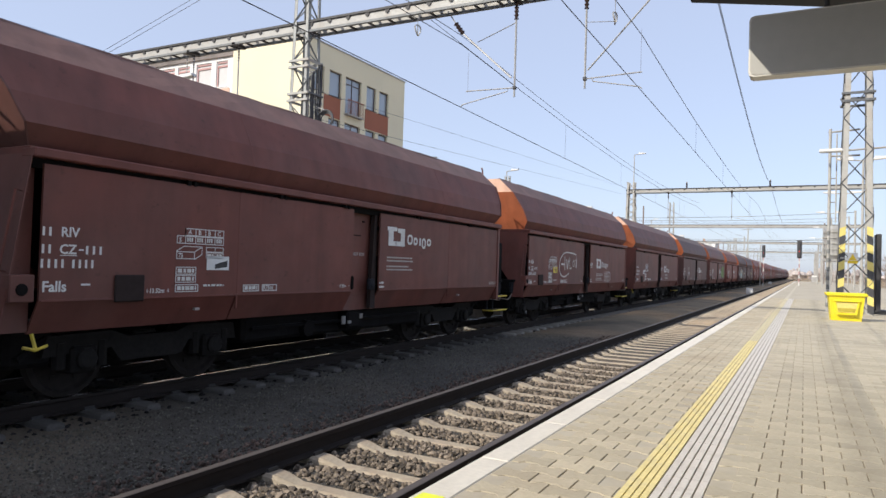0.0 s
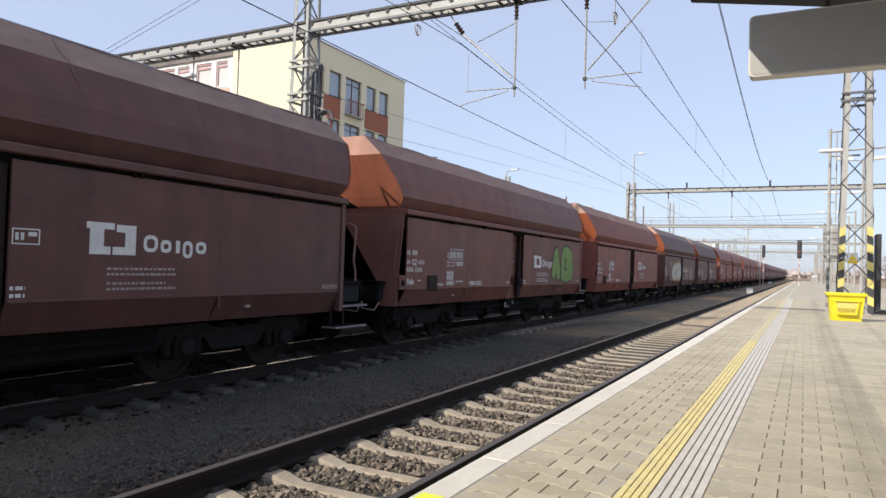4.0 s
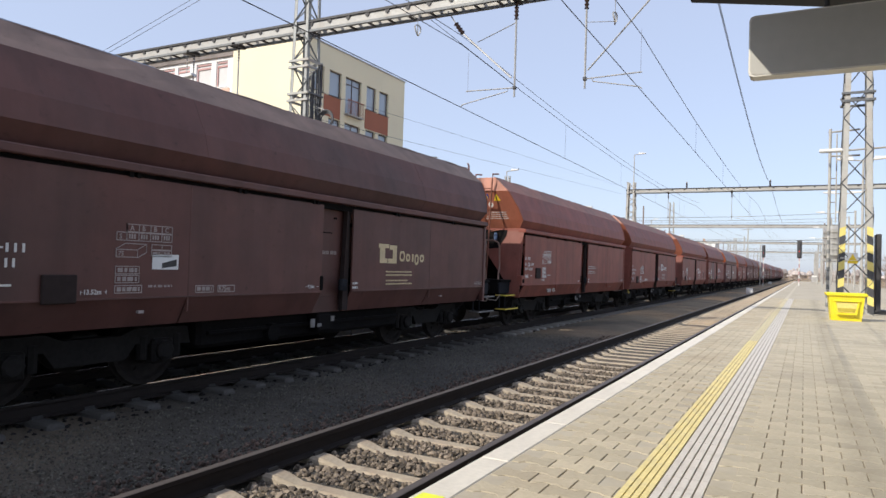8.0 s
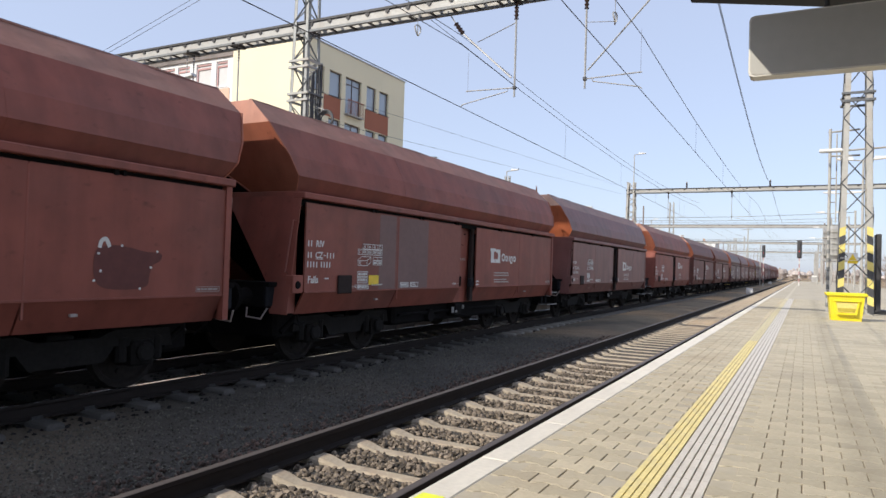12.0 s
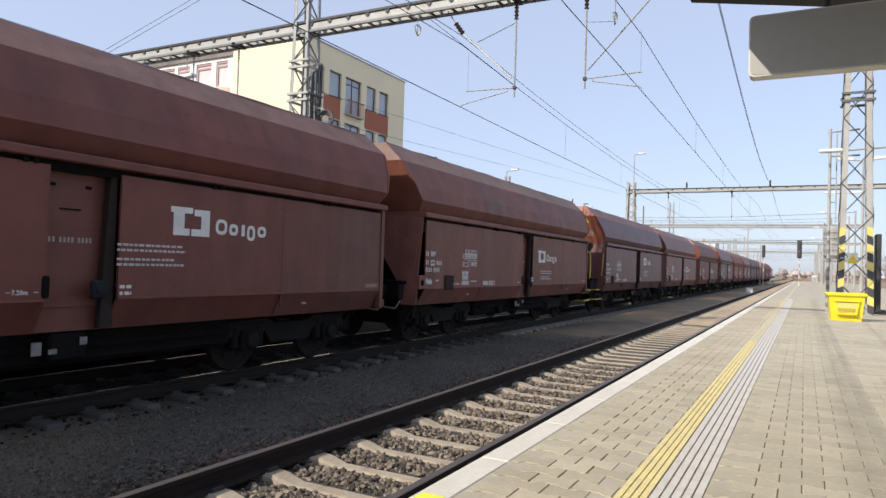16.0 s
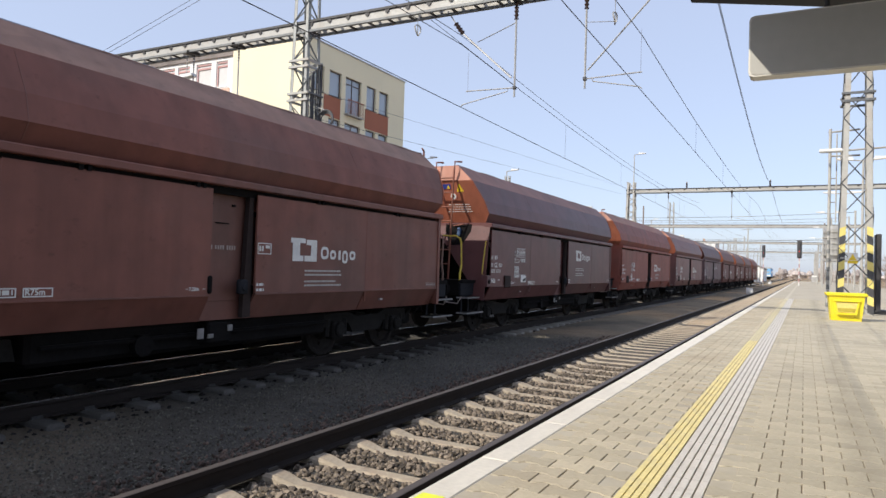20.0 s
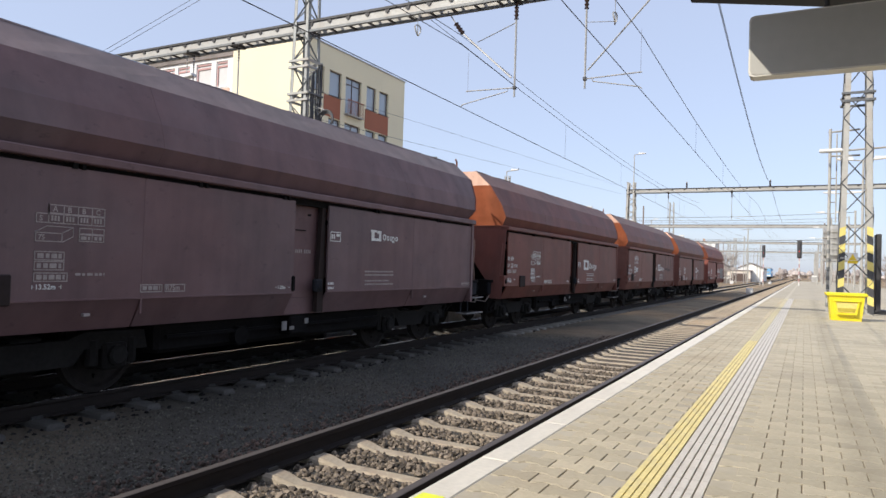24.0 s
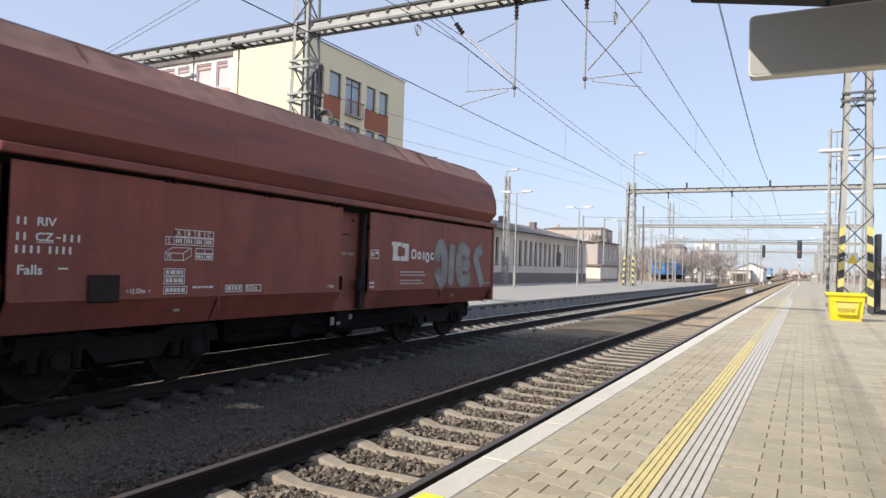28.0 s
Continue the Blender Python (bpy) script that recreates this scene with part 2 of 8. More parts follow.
# wagon paints
def paint(name, c, dust=(0.17, 0.12, 0.10), amount=0.45, streak=0.20, rough=0.58, spec=0.35):
    """Weathered wagon paint: dust clouds, washed-down vertical streaks, scuffs and slightly buckled sheet; every sheet has its own pattern."""
    m = bpy.data.materials.new(name)
    m.use_nodes = True
    nt = m.node_tree
    b = nt.nodes["Principled BSDF"]
    link = nt.links.new
    tc = nt.nodes.new("ShaderNodeTexCoord")
    info = nt.nodes.new("ShaderNodeObjectInfo")
    w = nt.nodes.new("ShaderNodeMath")
    w.operation = "MULTIPLY"
    w.inputs[1].default_value = 60.0
    link(info.outputs["Random"], w.inputs[0])

    def noise(stretch, scale, detail, lo, hi, a, z, rough=0.55):
        mp = nt.nodes.new("ShaderNodeMapping")
        mp.inputs["Scale"].default_value = stretch
        link(tc.outputs["Object"], mp.inputs["Vector"])
        n = nt.nodes.new("ShaderNodeTexNoise")
        n.noise_dimensions = "4D"
        n.inputs["Scale"].default_value, n.inputs["Detail"].default_value, n.inputs["Roughness"].default_value = scale, detail, rough
        link(mp.outputs[0], n.inputs["Vector"])
        link(w.outputs[0], n.inputs["W"])
        r = nt.nodes.new("ShaderNodeMapRange")
        r.inputs["From Min"].default_value, r.inputs["From Max"].default_value = lo, hi
        r.inputs["To Min"].default_value, r.inputs["To Max"].default_value = a, z
        link(n.outputs["Fac"], r.inputs["Value"])
        return n.outputs["Fac"], r.outputs[0]

    cloud = noise((1, 0.8, 0.75), 0.55, 7, 0.46, 0.68, 0.0, amount + 0.3)[1]
    washed = noise((1.0, 1.0, 0.10), 3.2, 5, 0.42, 0.72, 1.06, 1.0 - streak)[1]
    mottle = noise((1, 1, 1), 2.4, 5, 0.3, 0.7, 0.86, 1.14)[1]
    scuff_n, scuff = noise((1, 0.7, 1), 9.0, 6, 0.60, 0.74, 1.0, 0.62, 0.65)
    mix = nt.nodes.new("ShaderNodeMix")
    mix.data_type = "RGBA"
    mix.inputs["A"].default_value = (*c, 1)
    mix.inputs["B"].default_value = (*dust, 1)
    link(cloud, mix.inputs["Factor"])
    value = washed
    for other in (mottle, scuff):
        mul = nt.nodes.new("ShaderNodeMath")
        mul.operation = "MULTIPLY"
        link(value, mul.inputs[0])
        link(other, mul.inputs[1])
        value = mul.outputs[0]
    sc = nt.nodes.new("ShaderNodeVectorMath")
    sc.operation = "SCALE"
    link(mix.outputs["Result"], sc.inputs[0])
    link(value, sc.inputs["Scale"])
    link(sc.outputs[0], b.inputs["Base Color"])
    b.inputs["Roughness"].default_value, b.inputs["Specular IOR Level"].default_value = rough, spec
    buckle = noise((1, 0.8, 0.8), 1.1, 2, 0.0, 1.0, 0.0, 1.0)[1]
    b1 = nt.nodes.new("ShaderNodeBump")
    b1.inputs["Strength"].default_value, b1.inputs["Distance"].default_value = 0.35, 0.06
    link(buckle, b1.inputs["Height"])
    b2 = nt.nodes.new("ShaderNodeBump")
    b2.inputs["Strength"].default_value, b2.inputs["Distance"].default_value = 0.08, 0.01
    link(scuff_n, b2.inputs["Height"])
    link(b1.outputs["Normal"], b2.inputs["Normal"])
    link(b2.outputs["Normal"], b.inputs["Normal"])
    return m


PAINTS = {
    "dark": paint("wagon_paint_dark_brown", (0.118, 0.051, 0.042), (0.088, 0.052, 0.045)),
    "brown": paint("wagon_paint_brown", (0.180, 0.068, 0.050), (0.137, 0.076, 0.062)),
    "red": paint("wagon_paint_red_brown", (0.240, 0.070, 0.049), (0.168, 0.071, 0.055)),
    "purple": paint("wagon_paint_plum_brown", (0.185, 0.071, 0.060), (0.148, 0.079, 0.072), rough=0.5, spec=0.4),
    "plum": paint("wagon_paint_dark_plum", (0.112, 0.039, 0.037), (0.090, 0.043, 0.043), rough=0.46, spec=0.40),
    "maroon": paint("wagon_paint_maroon", (0.158, 0.052, 0.039), (0.125, 0.060, 0.049)),
    "grey": paint("wagon_paint_grey_plum", (0.150, 0.086, 0.087), (0.130, 0.093, 0.096)),
}
ENDS = {
    "orange": paint("wagon_end_orange", (0.43, 0.125, 0.056), (0.38, 0.14, 0.075), 0.5),
    "rust": paint("wagon_end_rust", (0.31, 0.098, 0.056), (0.26, 0.10, 0.062), 0.5),
    "brown": paint("wagon_end_brown", (0.21, 0.075, 0.05), (0.16, 0.085, 0.06), 0.5),
}
M_SOOTED = mat("soot_stained_red_paint", (0.232, 0.074, 0.051), 0.62, vary=0.2, big=0.5, fine=3, bump=0.03, tint=(0.075, 0.040, 0.033), tint_amount=0.50, tint_scale=1.5, stretch=(1, 0.45, 2.2), spec=0.35)
M_ASHY = paint("ash_dusted_red_paint", (0.30, 0.150, 0.108), (0.22, 0.13, 0.098), 0.6, 0.3)
# flatter top sheets: thicker dust, and the sun on them, put into the paint
DUSTY_SUNLIT = {
    "dark": paint("dusty_top_dark", (0.17, 0.115, 0.095), (0.12, 0.08, 0.068)),
    "brown": paint("dusty_top_brown", (0.20, 0.115, 0.09), (0.16, 0.10, 0.085)),
    "red": paint("dusty_top_red", (0.25, 0.11, 0.08), (0.20, 0.12, 0.09)),
    "purple": paint("dusty_top_plum", (0.22, 0.125, 0.11), (0.19, 0.13, 0.12)),
    "plum": paint("dusty_top_dark_plum", (0.20, 0.10, 0.088), (0.17, 0.10, 0.092)),
    "maroon": paint("dusty_top_maroon", (0.19, 0.10, 0.08), (0.15, 0.092, 0.078)),
    "grey": paint("dusty_top_grey", (0.19, 0.14, 0.135), (0.17, 0.14, 0.135)),
}
# end tops: dust plus the sunlight they catch, painted in as paler colour
ENDTOP_SUNLIT = {
    "orange": paint("dusty_end_top_orange", (0.60, 0.36, 0.255), (0.52, 0.33, 0.25), 0.5),
    "rust": paint("dusty_end_top_rust", (0.42, 0.19, 0.13), (0.40, 0.24, 0.18), 0.5),
    "brown": paint("dusty_end_top_brown", (0.28, 0.14, 0.10), (0.24, 0.15, 0.12), 0.5),
}
# grime, darkened further for the deep shade beneath the wagons
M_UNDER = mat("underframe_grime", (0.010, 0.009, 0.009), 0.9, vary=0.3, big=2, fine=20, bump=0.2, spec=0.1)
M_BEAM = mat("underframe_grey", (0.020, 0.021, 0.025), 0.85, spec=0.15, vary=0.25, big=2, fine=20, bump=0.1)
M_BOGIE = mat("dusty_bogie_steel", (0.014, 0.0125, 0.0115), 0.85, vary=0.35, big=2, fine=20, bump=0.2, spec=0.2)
M_WHEEL = mat("wheel_steel", (0.026, 0.022, 0.020), 0.85, 0.0, spec=0.15, vary=0.25, big=3, bump=0.1)
M_LETTER = mat("white_lettering", (0.66, 0.65, 0.62), 0.75, vary=0.12, big=5, fine=30, bump=0)
M_LETTERY = mat("faded_cream_lettering", (0.62, 0.50, 0.30), 0.75, vary=0.15, big=5, fine=30, bump=0)
M_LETTERMID = mat("worn_white_print", (0.47, 0.45, 0.42), 0.8, vary=0.2, big=8, fine=40, bump=0)
M_LETTERDIM = mat("faded_lettering", (0.34, 0.29, 0.27), 0.8, vary=0.25, big=8, fine=40, bump=0)
M_PLATE = mat("grimy_plate", (0.20, 0.19, 0.185), 0.7, vary=0.3, big=6, fine=20, bump=0)
M_RAILY = mat("handrail_yellow", (0.62, 0.48, 0.05), 0.55, vary=0.2, bump=0.05, tint=(0.3, 0.22, 0.08), tint_amount=0.6, tint_scale=6)
M_RAILG = mat("handrail_worn", (0.22, 0.13, 0.10), 0.6, vary=0.2, bump=0.05)
M_COAL = mat("coal_load", (0.02, 0.02, 0.021), 0.8, vary=0.3, bump=0.8, bump_scale=8)
# near black; on ledge gap and end openings it stands for shade
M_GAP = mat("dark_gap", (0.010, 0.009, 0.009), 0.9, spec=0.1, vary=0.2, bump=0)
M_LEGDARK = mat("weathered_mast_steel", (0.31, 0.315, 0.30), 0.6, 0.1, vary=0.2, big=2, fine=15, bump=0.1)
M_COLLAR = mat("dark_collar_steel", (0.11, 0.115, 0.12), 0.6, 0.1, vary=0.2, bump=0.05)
# mast steel with the shade on the bracing put into a darker grey
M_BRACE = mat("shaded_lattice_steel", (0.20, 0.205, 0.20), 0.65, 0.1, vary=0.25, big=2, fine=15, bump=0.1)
M_STAIN = mat("dark_streak_stain", (0.125, 0.060, 0.047), 0.7, vary=0.3, big=3, bump=0)
M_SPRAYR = mat("spray_red", (0.42, 0.13, 0.09), 0.7, vary=0.2, bump=0)
M_SPRAYC = mat("spray_cream", (0.45, 0.36, 0.20), 0.7, vary=0.2, bump=0)
M_SPRAYD = mat("spray_grey_green", (0.16, 0.17, 0.13), 0.7, vary=0.2, bump=0)
M_P2FACE = mat("sooty_platform_edge", (0.25, 0.245, 0.245), 0.92, vary=0.3, big=1.0, fine=18, bump=0.3, spec=0.2)
M_TRACT = mat("hatch_dark", (0.036, 0.026, 0.024), 0.8, spec=0.15, vary=0.2, bump=0.05)
M_BLUEPART = mat("valve_blue", (0.07, 0.12, 0.22), 0.5, vary=0.2, bump=0.05)
M_SIGNBLUE = mat("decal_blue", (0.03, 0.05, 0.25), 0.5, vary=0.1, bump=0)
M_SIGNYEL = mat("decal_yellow", (0.78, 0.55, 0.03), 0.5, vary=0.1, bump=0)
M_SIGNWHITE = mat("decal_white", (0.7, 0.7, 0.68), 0.5, vary=0.08, bump=0)
M_SPRAYW = mat("spray_white", (0.62, 0.60, 0.56), 0.7, vary=0.15, bump=0)
M_SPRAYB = mat("spray_pale_blue", (0.42, 0.52, 0.49), 0.7, vary=0.25, big=2.5, fine=8, bump=0, tint=(0.62, 0.58, 0.48), tint_amount=0.7, tint_scale=3)
M_SPRAYK = mat("spray_black", (0.022, 0.02, 0.02), 0.75, vary=0.2, bump=0)
M_SPRAYBR = mat("spray_dark_brown", (0.052, 0.030, 0.027), 0.75, vary=0.25, big=2, fine=9, bump=0)
M_SPRAYG = mat("spray_green", (0.17, 0.27, 0.07), 0.7, vary=0.2, bump=0)
M_SPRAYS = mat("spray_silver", (0.21, 0.225, 0.22), 0.5, 0.3, vary=0.25, big=2, fine=8, bump=0, tint=(0.16, 0.12, 0.11), tint_amount=0.6, tint_scale=2.5)
M_SPRAYO = mat("spray_orange", (0.47, 0.235, 0.10), 0.7, vary=0.2, bump=0)
M_PATCHG = mat("grey_repaint_patch", (0.175, 0.105, 0.095), 0.7, vary=0.12, bump=0.03)
M_PATCHD = mat("dark_red_overpaint", (0.115, 0.032, 0.026), 0.7, vary=0.2, bump=0.02)
M_PATCHR = mat("red_repaint_patch", (0.235, 0.082, 0.060), 0.7, vary=0.12, bump=0.03)


# ---- mesh tools ----
def finish(name, verts, faces, material, smooth=False):
    me = bpy.data.meshes.new(name)
    me.from_pydata([tuple(v) for v in verts], [], faces)
    me.materials.append(material)
    if smooth:
        me.polygons.foreach_set("use_smooth", [True] * len(me.polygons))
    me.update()
    return me


class Mesh:
    """Collects simple solids into one mesh."""
    def __init__(self):
        self.v, self.f = [], []

    def add(self, verts, faces):
        n = len(self.v)
        self.v += [Vector(v) for v in verts]
        self.f += [[n + i for i in f] for f in faces]
        return self

    def box(self, a, b, chamfer=0.0):
        (x0, y0, z0), (x1, y1, z1) = a, b
        x0, x1, y0, y1, z0, z1 = min(x0, x1), max(x0, x1), min(y0, y1), max(y0, y1), min(z0, z1), max(z0, z1)
        c = min(chamfer, (x1 - x0) * .45, (y1 - y0) * .45, (z1 - z0) * .45)
        if c <= 0:
            vs = [(x, y, z) for z in (z0, z1) for y in (y0, y1) for x in (x0, x1)]
            return self.add(vs, [(0, 2, 3, 1), (4, 5, 7, 6), (0, 1, 5, 4), (2, 6, 7, 3), (0, 4, 6, 2), (1, 3, 7, 5)])
        bm = bmesh.new()
        vs = [bm.verts.new((x, y, z)) for z in (z0, z1) for y in (y0, y1) for x in (x0, x1)]
        for f in [(0, 2, 3, 1), (4, 5, 7, 6), (0, 1, 5, 4), (2, 6, 7, 3), (0, 4, 6, 2), (1, 3, 7, 5)]:
            bm.faces.new([vs[i] for i in f])
        bmesh.ops.bevel(bm, geom=bm.edges[:], offset=c, segments=1, affect="EDGES")
        bm.verts.index_update()
        self.add([v.co.copy() for v in bm.verts], [[v.index for v in f.verts] for f in bm.faces])
        bm.free()
        return self

    def tube(self, pts, r, n=6, r1=None):
        """A round bar along a polyline."""
        pts = [Vector(p) for p in pts]
        rings = []
        for i, p in enumerate(pts):
            d = (pts[min(i + 1, len(pts) - 1)] - pts[max(i - 1, 0)]).normalized()
            a = d.cross(Vector((0, 0, 1)) if abs(d.z) < 0.9 else Vector((1, 0, 0))).normalized()
            c = d.cross(a)
            rr = r if r1 is None else r + (r1 - r) * i / (len(pts) - 1)
            rings.append([p + rr * (math.cos(2 * math.pi * k / n) * a + math.sin(2 * math.pi * k / n) * c) for k in range(n)])
        vs = [v for ring in rings for v in ring]
        fs = [(i * n + k, i * n + (k + 1) % n, (i + 1) * n + (k + 1) % n, (i + 1) * n + k) for i in range(len(pts) - 1) for k in range(n)]
        fs += [tuple(range(n))[::-1], tuple(range((len(pts) - 1) * n, len(pts) * n))]
        return self.add(vs, fs)

    def lathe(self, prof, axis="x", n=16, at=(0, 0, 0)):
        """prof: pairs (along, radius)."""
        vs, fs = [], []
        for a, r in prof:
            for k in range(n):
                c, s = r * math.cos(2 * math.pi * k / n), r * math.sin(2 * math.pi * k / n)
                p = {"x": (a, c, s), "y": (c, a, s), "z": (c, s, a)}[axis]
                vs.append(Vector(p) + Vector(at))
        for i in range(len(prof) - 1):
            for k in range(n):
                fs.append((i * n + k, i * n + (k + 1) % n, (i + 1) * n + (k + 1) % n, (i + 1) * n + k))
        fs += [tuple(range(n))[::-1], tuple(range((len(prof) - 1) * n, len(prof) * n))]
        return self.add(vs, fs)

    def prism(self, poly, axis, a, b):
        """A polygon swept along an axis from a to b."""
        n = len(poly)
        put = {"x": lambda p, t: (t, p[0], p[1]), "y": lambda p, t: (p[0], t, p[1]), "z": lambda p, t: (p[0], p[1], t)}[axis]
        vs = [put(p, a) for p in poly] + [put(p, b) for p in poly]
        fs = [tuple(range(n))[::-1], tuple(range(n, 2 * n))] + [(k, (k + 1) % n, n + (k + 1) % n, n + k) for k in range(n)]
        return self.add(vs, fs)

    def quad(self, pts, t=0.0, normal=None):
        """A flat plate of thickness t along normal."""
        pts = [Vector(p) for p in pts]
        nn = Vector(normal) if normal else (pts[1] - pts[0]).cross(pts[2] - pts[0]).normalized()
        k = len(pts)
        vs = pts + [p + nn * t for p in pts]
        return self.add(vs, [tuple(range(k))[::-1], tuple(range(k, 2 * k))] + [(i, (i + 1) % k, k + (i + 1) % k, k + i) for i in range(k)])

    def done(self, name, material, smooth=False):
        me = finish(name, self.v, self.f, material, smooth)
        bm = bmesh.new()
        bm.from_mesh(me)
        bmesh.ops.recalc_face_normals(bm, faces=bm.faces[:])
        bm.to_mesh(me)
        bm.free()
        return me


def part(name, mesh, material, parent, label="", smooth=False):
    me = mesh.done(name, material, smooth) if isinstance(mesh, Mesh) else mesh
    ob = new(name, me)
    ob.parent = parent
    if label:
        ob["label"] = label
    return ob


def thing(name, label, category, at=UP, group="", kind=""):
    ob = new(name)
    ob.matrix_world = at
    return tagged(ob, label, category, group, kind)


def solid(name, mesh, material, label, category, group="", kind="", at=UP, smooth=False):
    ob = new(name, mesh.done(name, material, smooth))
    ob.matrix_world = at
    return tagged(ob, label, category, group, kind)


def lettering(text, height):
    """Built-in font outline as flat mesh data in the (y, z) plane facing +x: verts, faces, width."""
    cu = bpy.data.curves.new("lettering", "FONT")
    cu.body, cu.size, cu.resolution_u, cu.offset = text, height * 1.38, 2, height * 0.035
    tmp = bpy.data.objects.new("lettering", cu)
    scene.collection.objects.link(tmp)
    me = bpy.data.meshes.new_from_object(tmp.evaluated_get(bpy.context.evaluated_depsgraph_get()))
    vs = [(0.0, v.co.x, v.co.y) for v in me.vertices]
    fs = [list(p.vertices) for p in me.polygons]
    bpy.data.objects.remove(tmp)
    bpy.data.curves.remove(cu)
    bpy.data.meshes.remove(me)
    return vs, fs, max(v[1] for v in vs)


# ---- ground and tracks ----
ground = new("ground", finish("ground", [(-2500, -400, -1.0), (2500, -400, -1.0), (2500, 4500, -1.0), (-2500, 4500, -1.0)], [(0, 1, 2, 3)], M_GROUND))
tagged(ground, "brown and grey cindery railway ground", "ground", kind="structure")


def path_height(x, y):
    """The gravel lies level beside the platform and swells to a low bank farther out."""
    up = min(1.0, max(0.0, (y - 17.0) / 6.0))
    up = up * up * (3 - 2 * up)
    side = max(0.0, 1 - ((x + 3.95) / 1.25) ** 2)
    return GROUND_Z + 0.15 * up * side ** 0.5


PATH_X = [-7.9, -5.25, -5.18, -5.0, -4.7, -4.3, -3.9, -3.5, -3.2, -2.9, -2.75, -2.68, -0.12]
PATH_Y = [-40.0] + [0.5 * i for i in range(30, 50)] + [30.0, 60.0, 120.0, 420.0]
pv = [(x, y, path_height(x, y)) for y in PATH_Y for x in PATH_X]
pn = len(PATH_X)
pf = [(r * pn + k, r * pn + k + 1, r * pn + pn + k + 1, r * pn + pn + k) for r in range(len(PATH_Y) - 1) for k in range(pn - 1)]
tagged(new("trackside_path", finish("trackside_path", pv, pf, M_GROUND)), "dark fine gravel between the two tracks", "ground", kind="structure")


def rail_profile(x):
    h, z = 0.172, RAIL_Z
    half = [(0.036, z - 0.004), (0.036, z - 0.036), (0.012, z - 0.05), (0.010, z - h + 0.03), (0.075, z - h + 0.012), (0.075, z - h)]
    pts = [(x + a, b) for a, b in half] + [(x - a, b) for a, b in half[::-1]]
    return pts


def sleeper_mesh():
    m = Mesh()
    prof = [(-1.21, -0.03, 0.07), (-1.17, 0.0, 0.095), (-0.62, 0.004, 0.105), (-0.54, -0.004, 0.10), (-0.38, -0.045, 0.085), (0.38, -0.045, 0.085), (0.54, -0.004, 0.10), (0.62, 0.004, 0.105), (1.17, 0.0, 0.095), (1.21, -0.03, 0.07)]
    vs, fs, c = [], [], 0.028
    for x, z, w in prof:
        vs += [(x, -w + c, z), (x, w - c, z), (x, w, z - c * 0.7), (x, w + 0.03, z - 0.18), (x, -w - 0.03, z - 0.18), (x, -w, z - c * 0.7)]
    n = len(prof)
    for i in range(n - 1):
        a, b = i * 6, i * 6 + 6
        fs += [(a + k, a + (k + 1) % 6, b + (k + 1) % 6, b + k) for k in range(6)]
    fs += [tuple(range(6)), tuple(range((n - 1) * 6, n * 6))[::-1]]
    m.add(vs, fs)
    return m.done("sleeper", M_SLEEPER)


SLEEPER = sleeper_mesh()
SLEEPER2 = SLEEPER.copy()
SLEEPER2.materials[0] = M_SLEEPER2
SLEEPER3 = SLEEPER.copy()
SLEEPER3.materials[0] = M_SLEEPER3
FASTEN = Mesh().box((-0.10, -0.06, 0.0), (-0.075, 0.06, 0.035)).box((0.075, -0.06, 0.0), (0.10, 0.06, 0.035)).done("rail_clip", M_DARKSTEEL)


def build_track(name, xc, label, y_first, y_end, near_parts, bed_m=M_BED, sleeper=SLEEPER, top_m=M_RAILTOP):
    bed = Mesh().prism([(xc - 2.0, -1.1), (xc - 1.55, RAIL_Z - 0.245), (xc + 1.5, RAIL_Z - 0.245), (xc + 1.62, -1.1)], "y", -40, 400)
    track = tagged(new(name, bed.done("ballast_bed", bed_m)), label, "track", kind="structure")
    for s in (-1, 1):
        x = xc + s * 0.7535
        r = part("rail", Mesh().prism(rail_profile(x), "y", -40, 400), M_RAIL, track)
        part("running_surface", Mesh().box((x - 0.034, -40, RAIL_Z - 0.006), (x + 0.034, 400, RAIL_Z), 0.004), top_m, r)
    n = 0
    far = Mesh()
    y = y_first
    while y < y_end:
        if n < near_parts:
            # sleepers past y = 16.5 take the sunlit tone, nearer ones the shaded
            ob = new("sleeper", SLEEPER3 if sleeper is SLEEPER2 and y > 16.5 else sleeper)
            ob.parent = track
            ob.location = (xc, y, RAIL_Z - 0.168)
            if 20 < n < 60:
                for s in (-1, 1):
                    c = new("rail_clip", FASTEN)
                    c.parent = ob
                    c.location = (s * 0.7535, 0, -0.002)
        else:
            far.box((xc - 1.21, y - 0.1, RAIL_Z - 0.3), (xc + 1.21, y + 0.1, RAIL_Z - 0.172))
        y += 0.6
        n += 1
    tagged(part("far_sleepers", far, M_SLEEPER, track), kind="stuff")
    return track


build_track("railway_track", T1, "straight track on pale concrete sleepers beside the platform", 3.729 - 0.6 * 28 + 0.08, 260, 130)
build_track("railway_track_2", T2, "track on concrete sleepers under the passing freight train", 0.2 - 0.6 * 22, 260, 130, M_BED2, SLEEPER2, M_RAILTOP2)


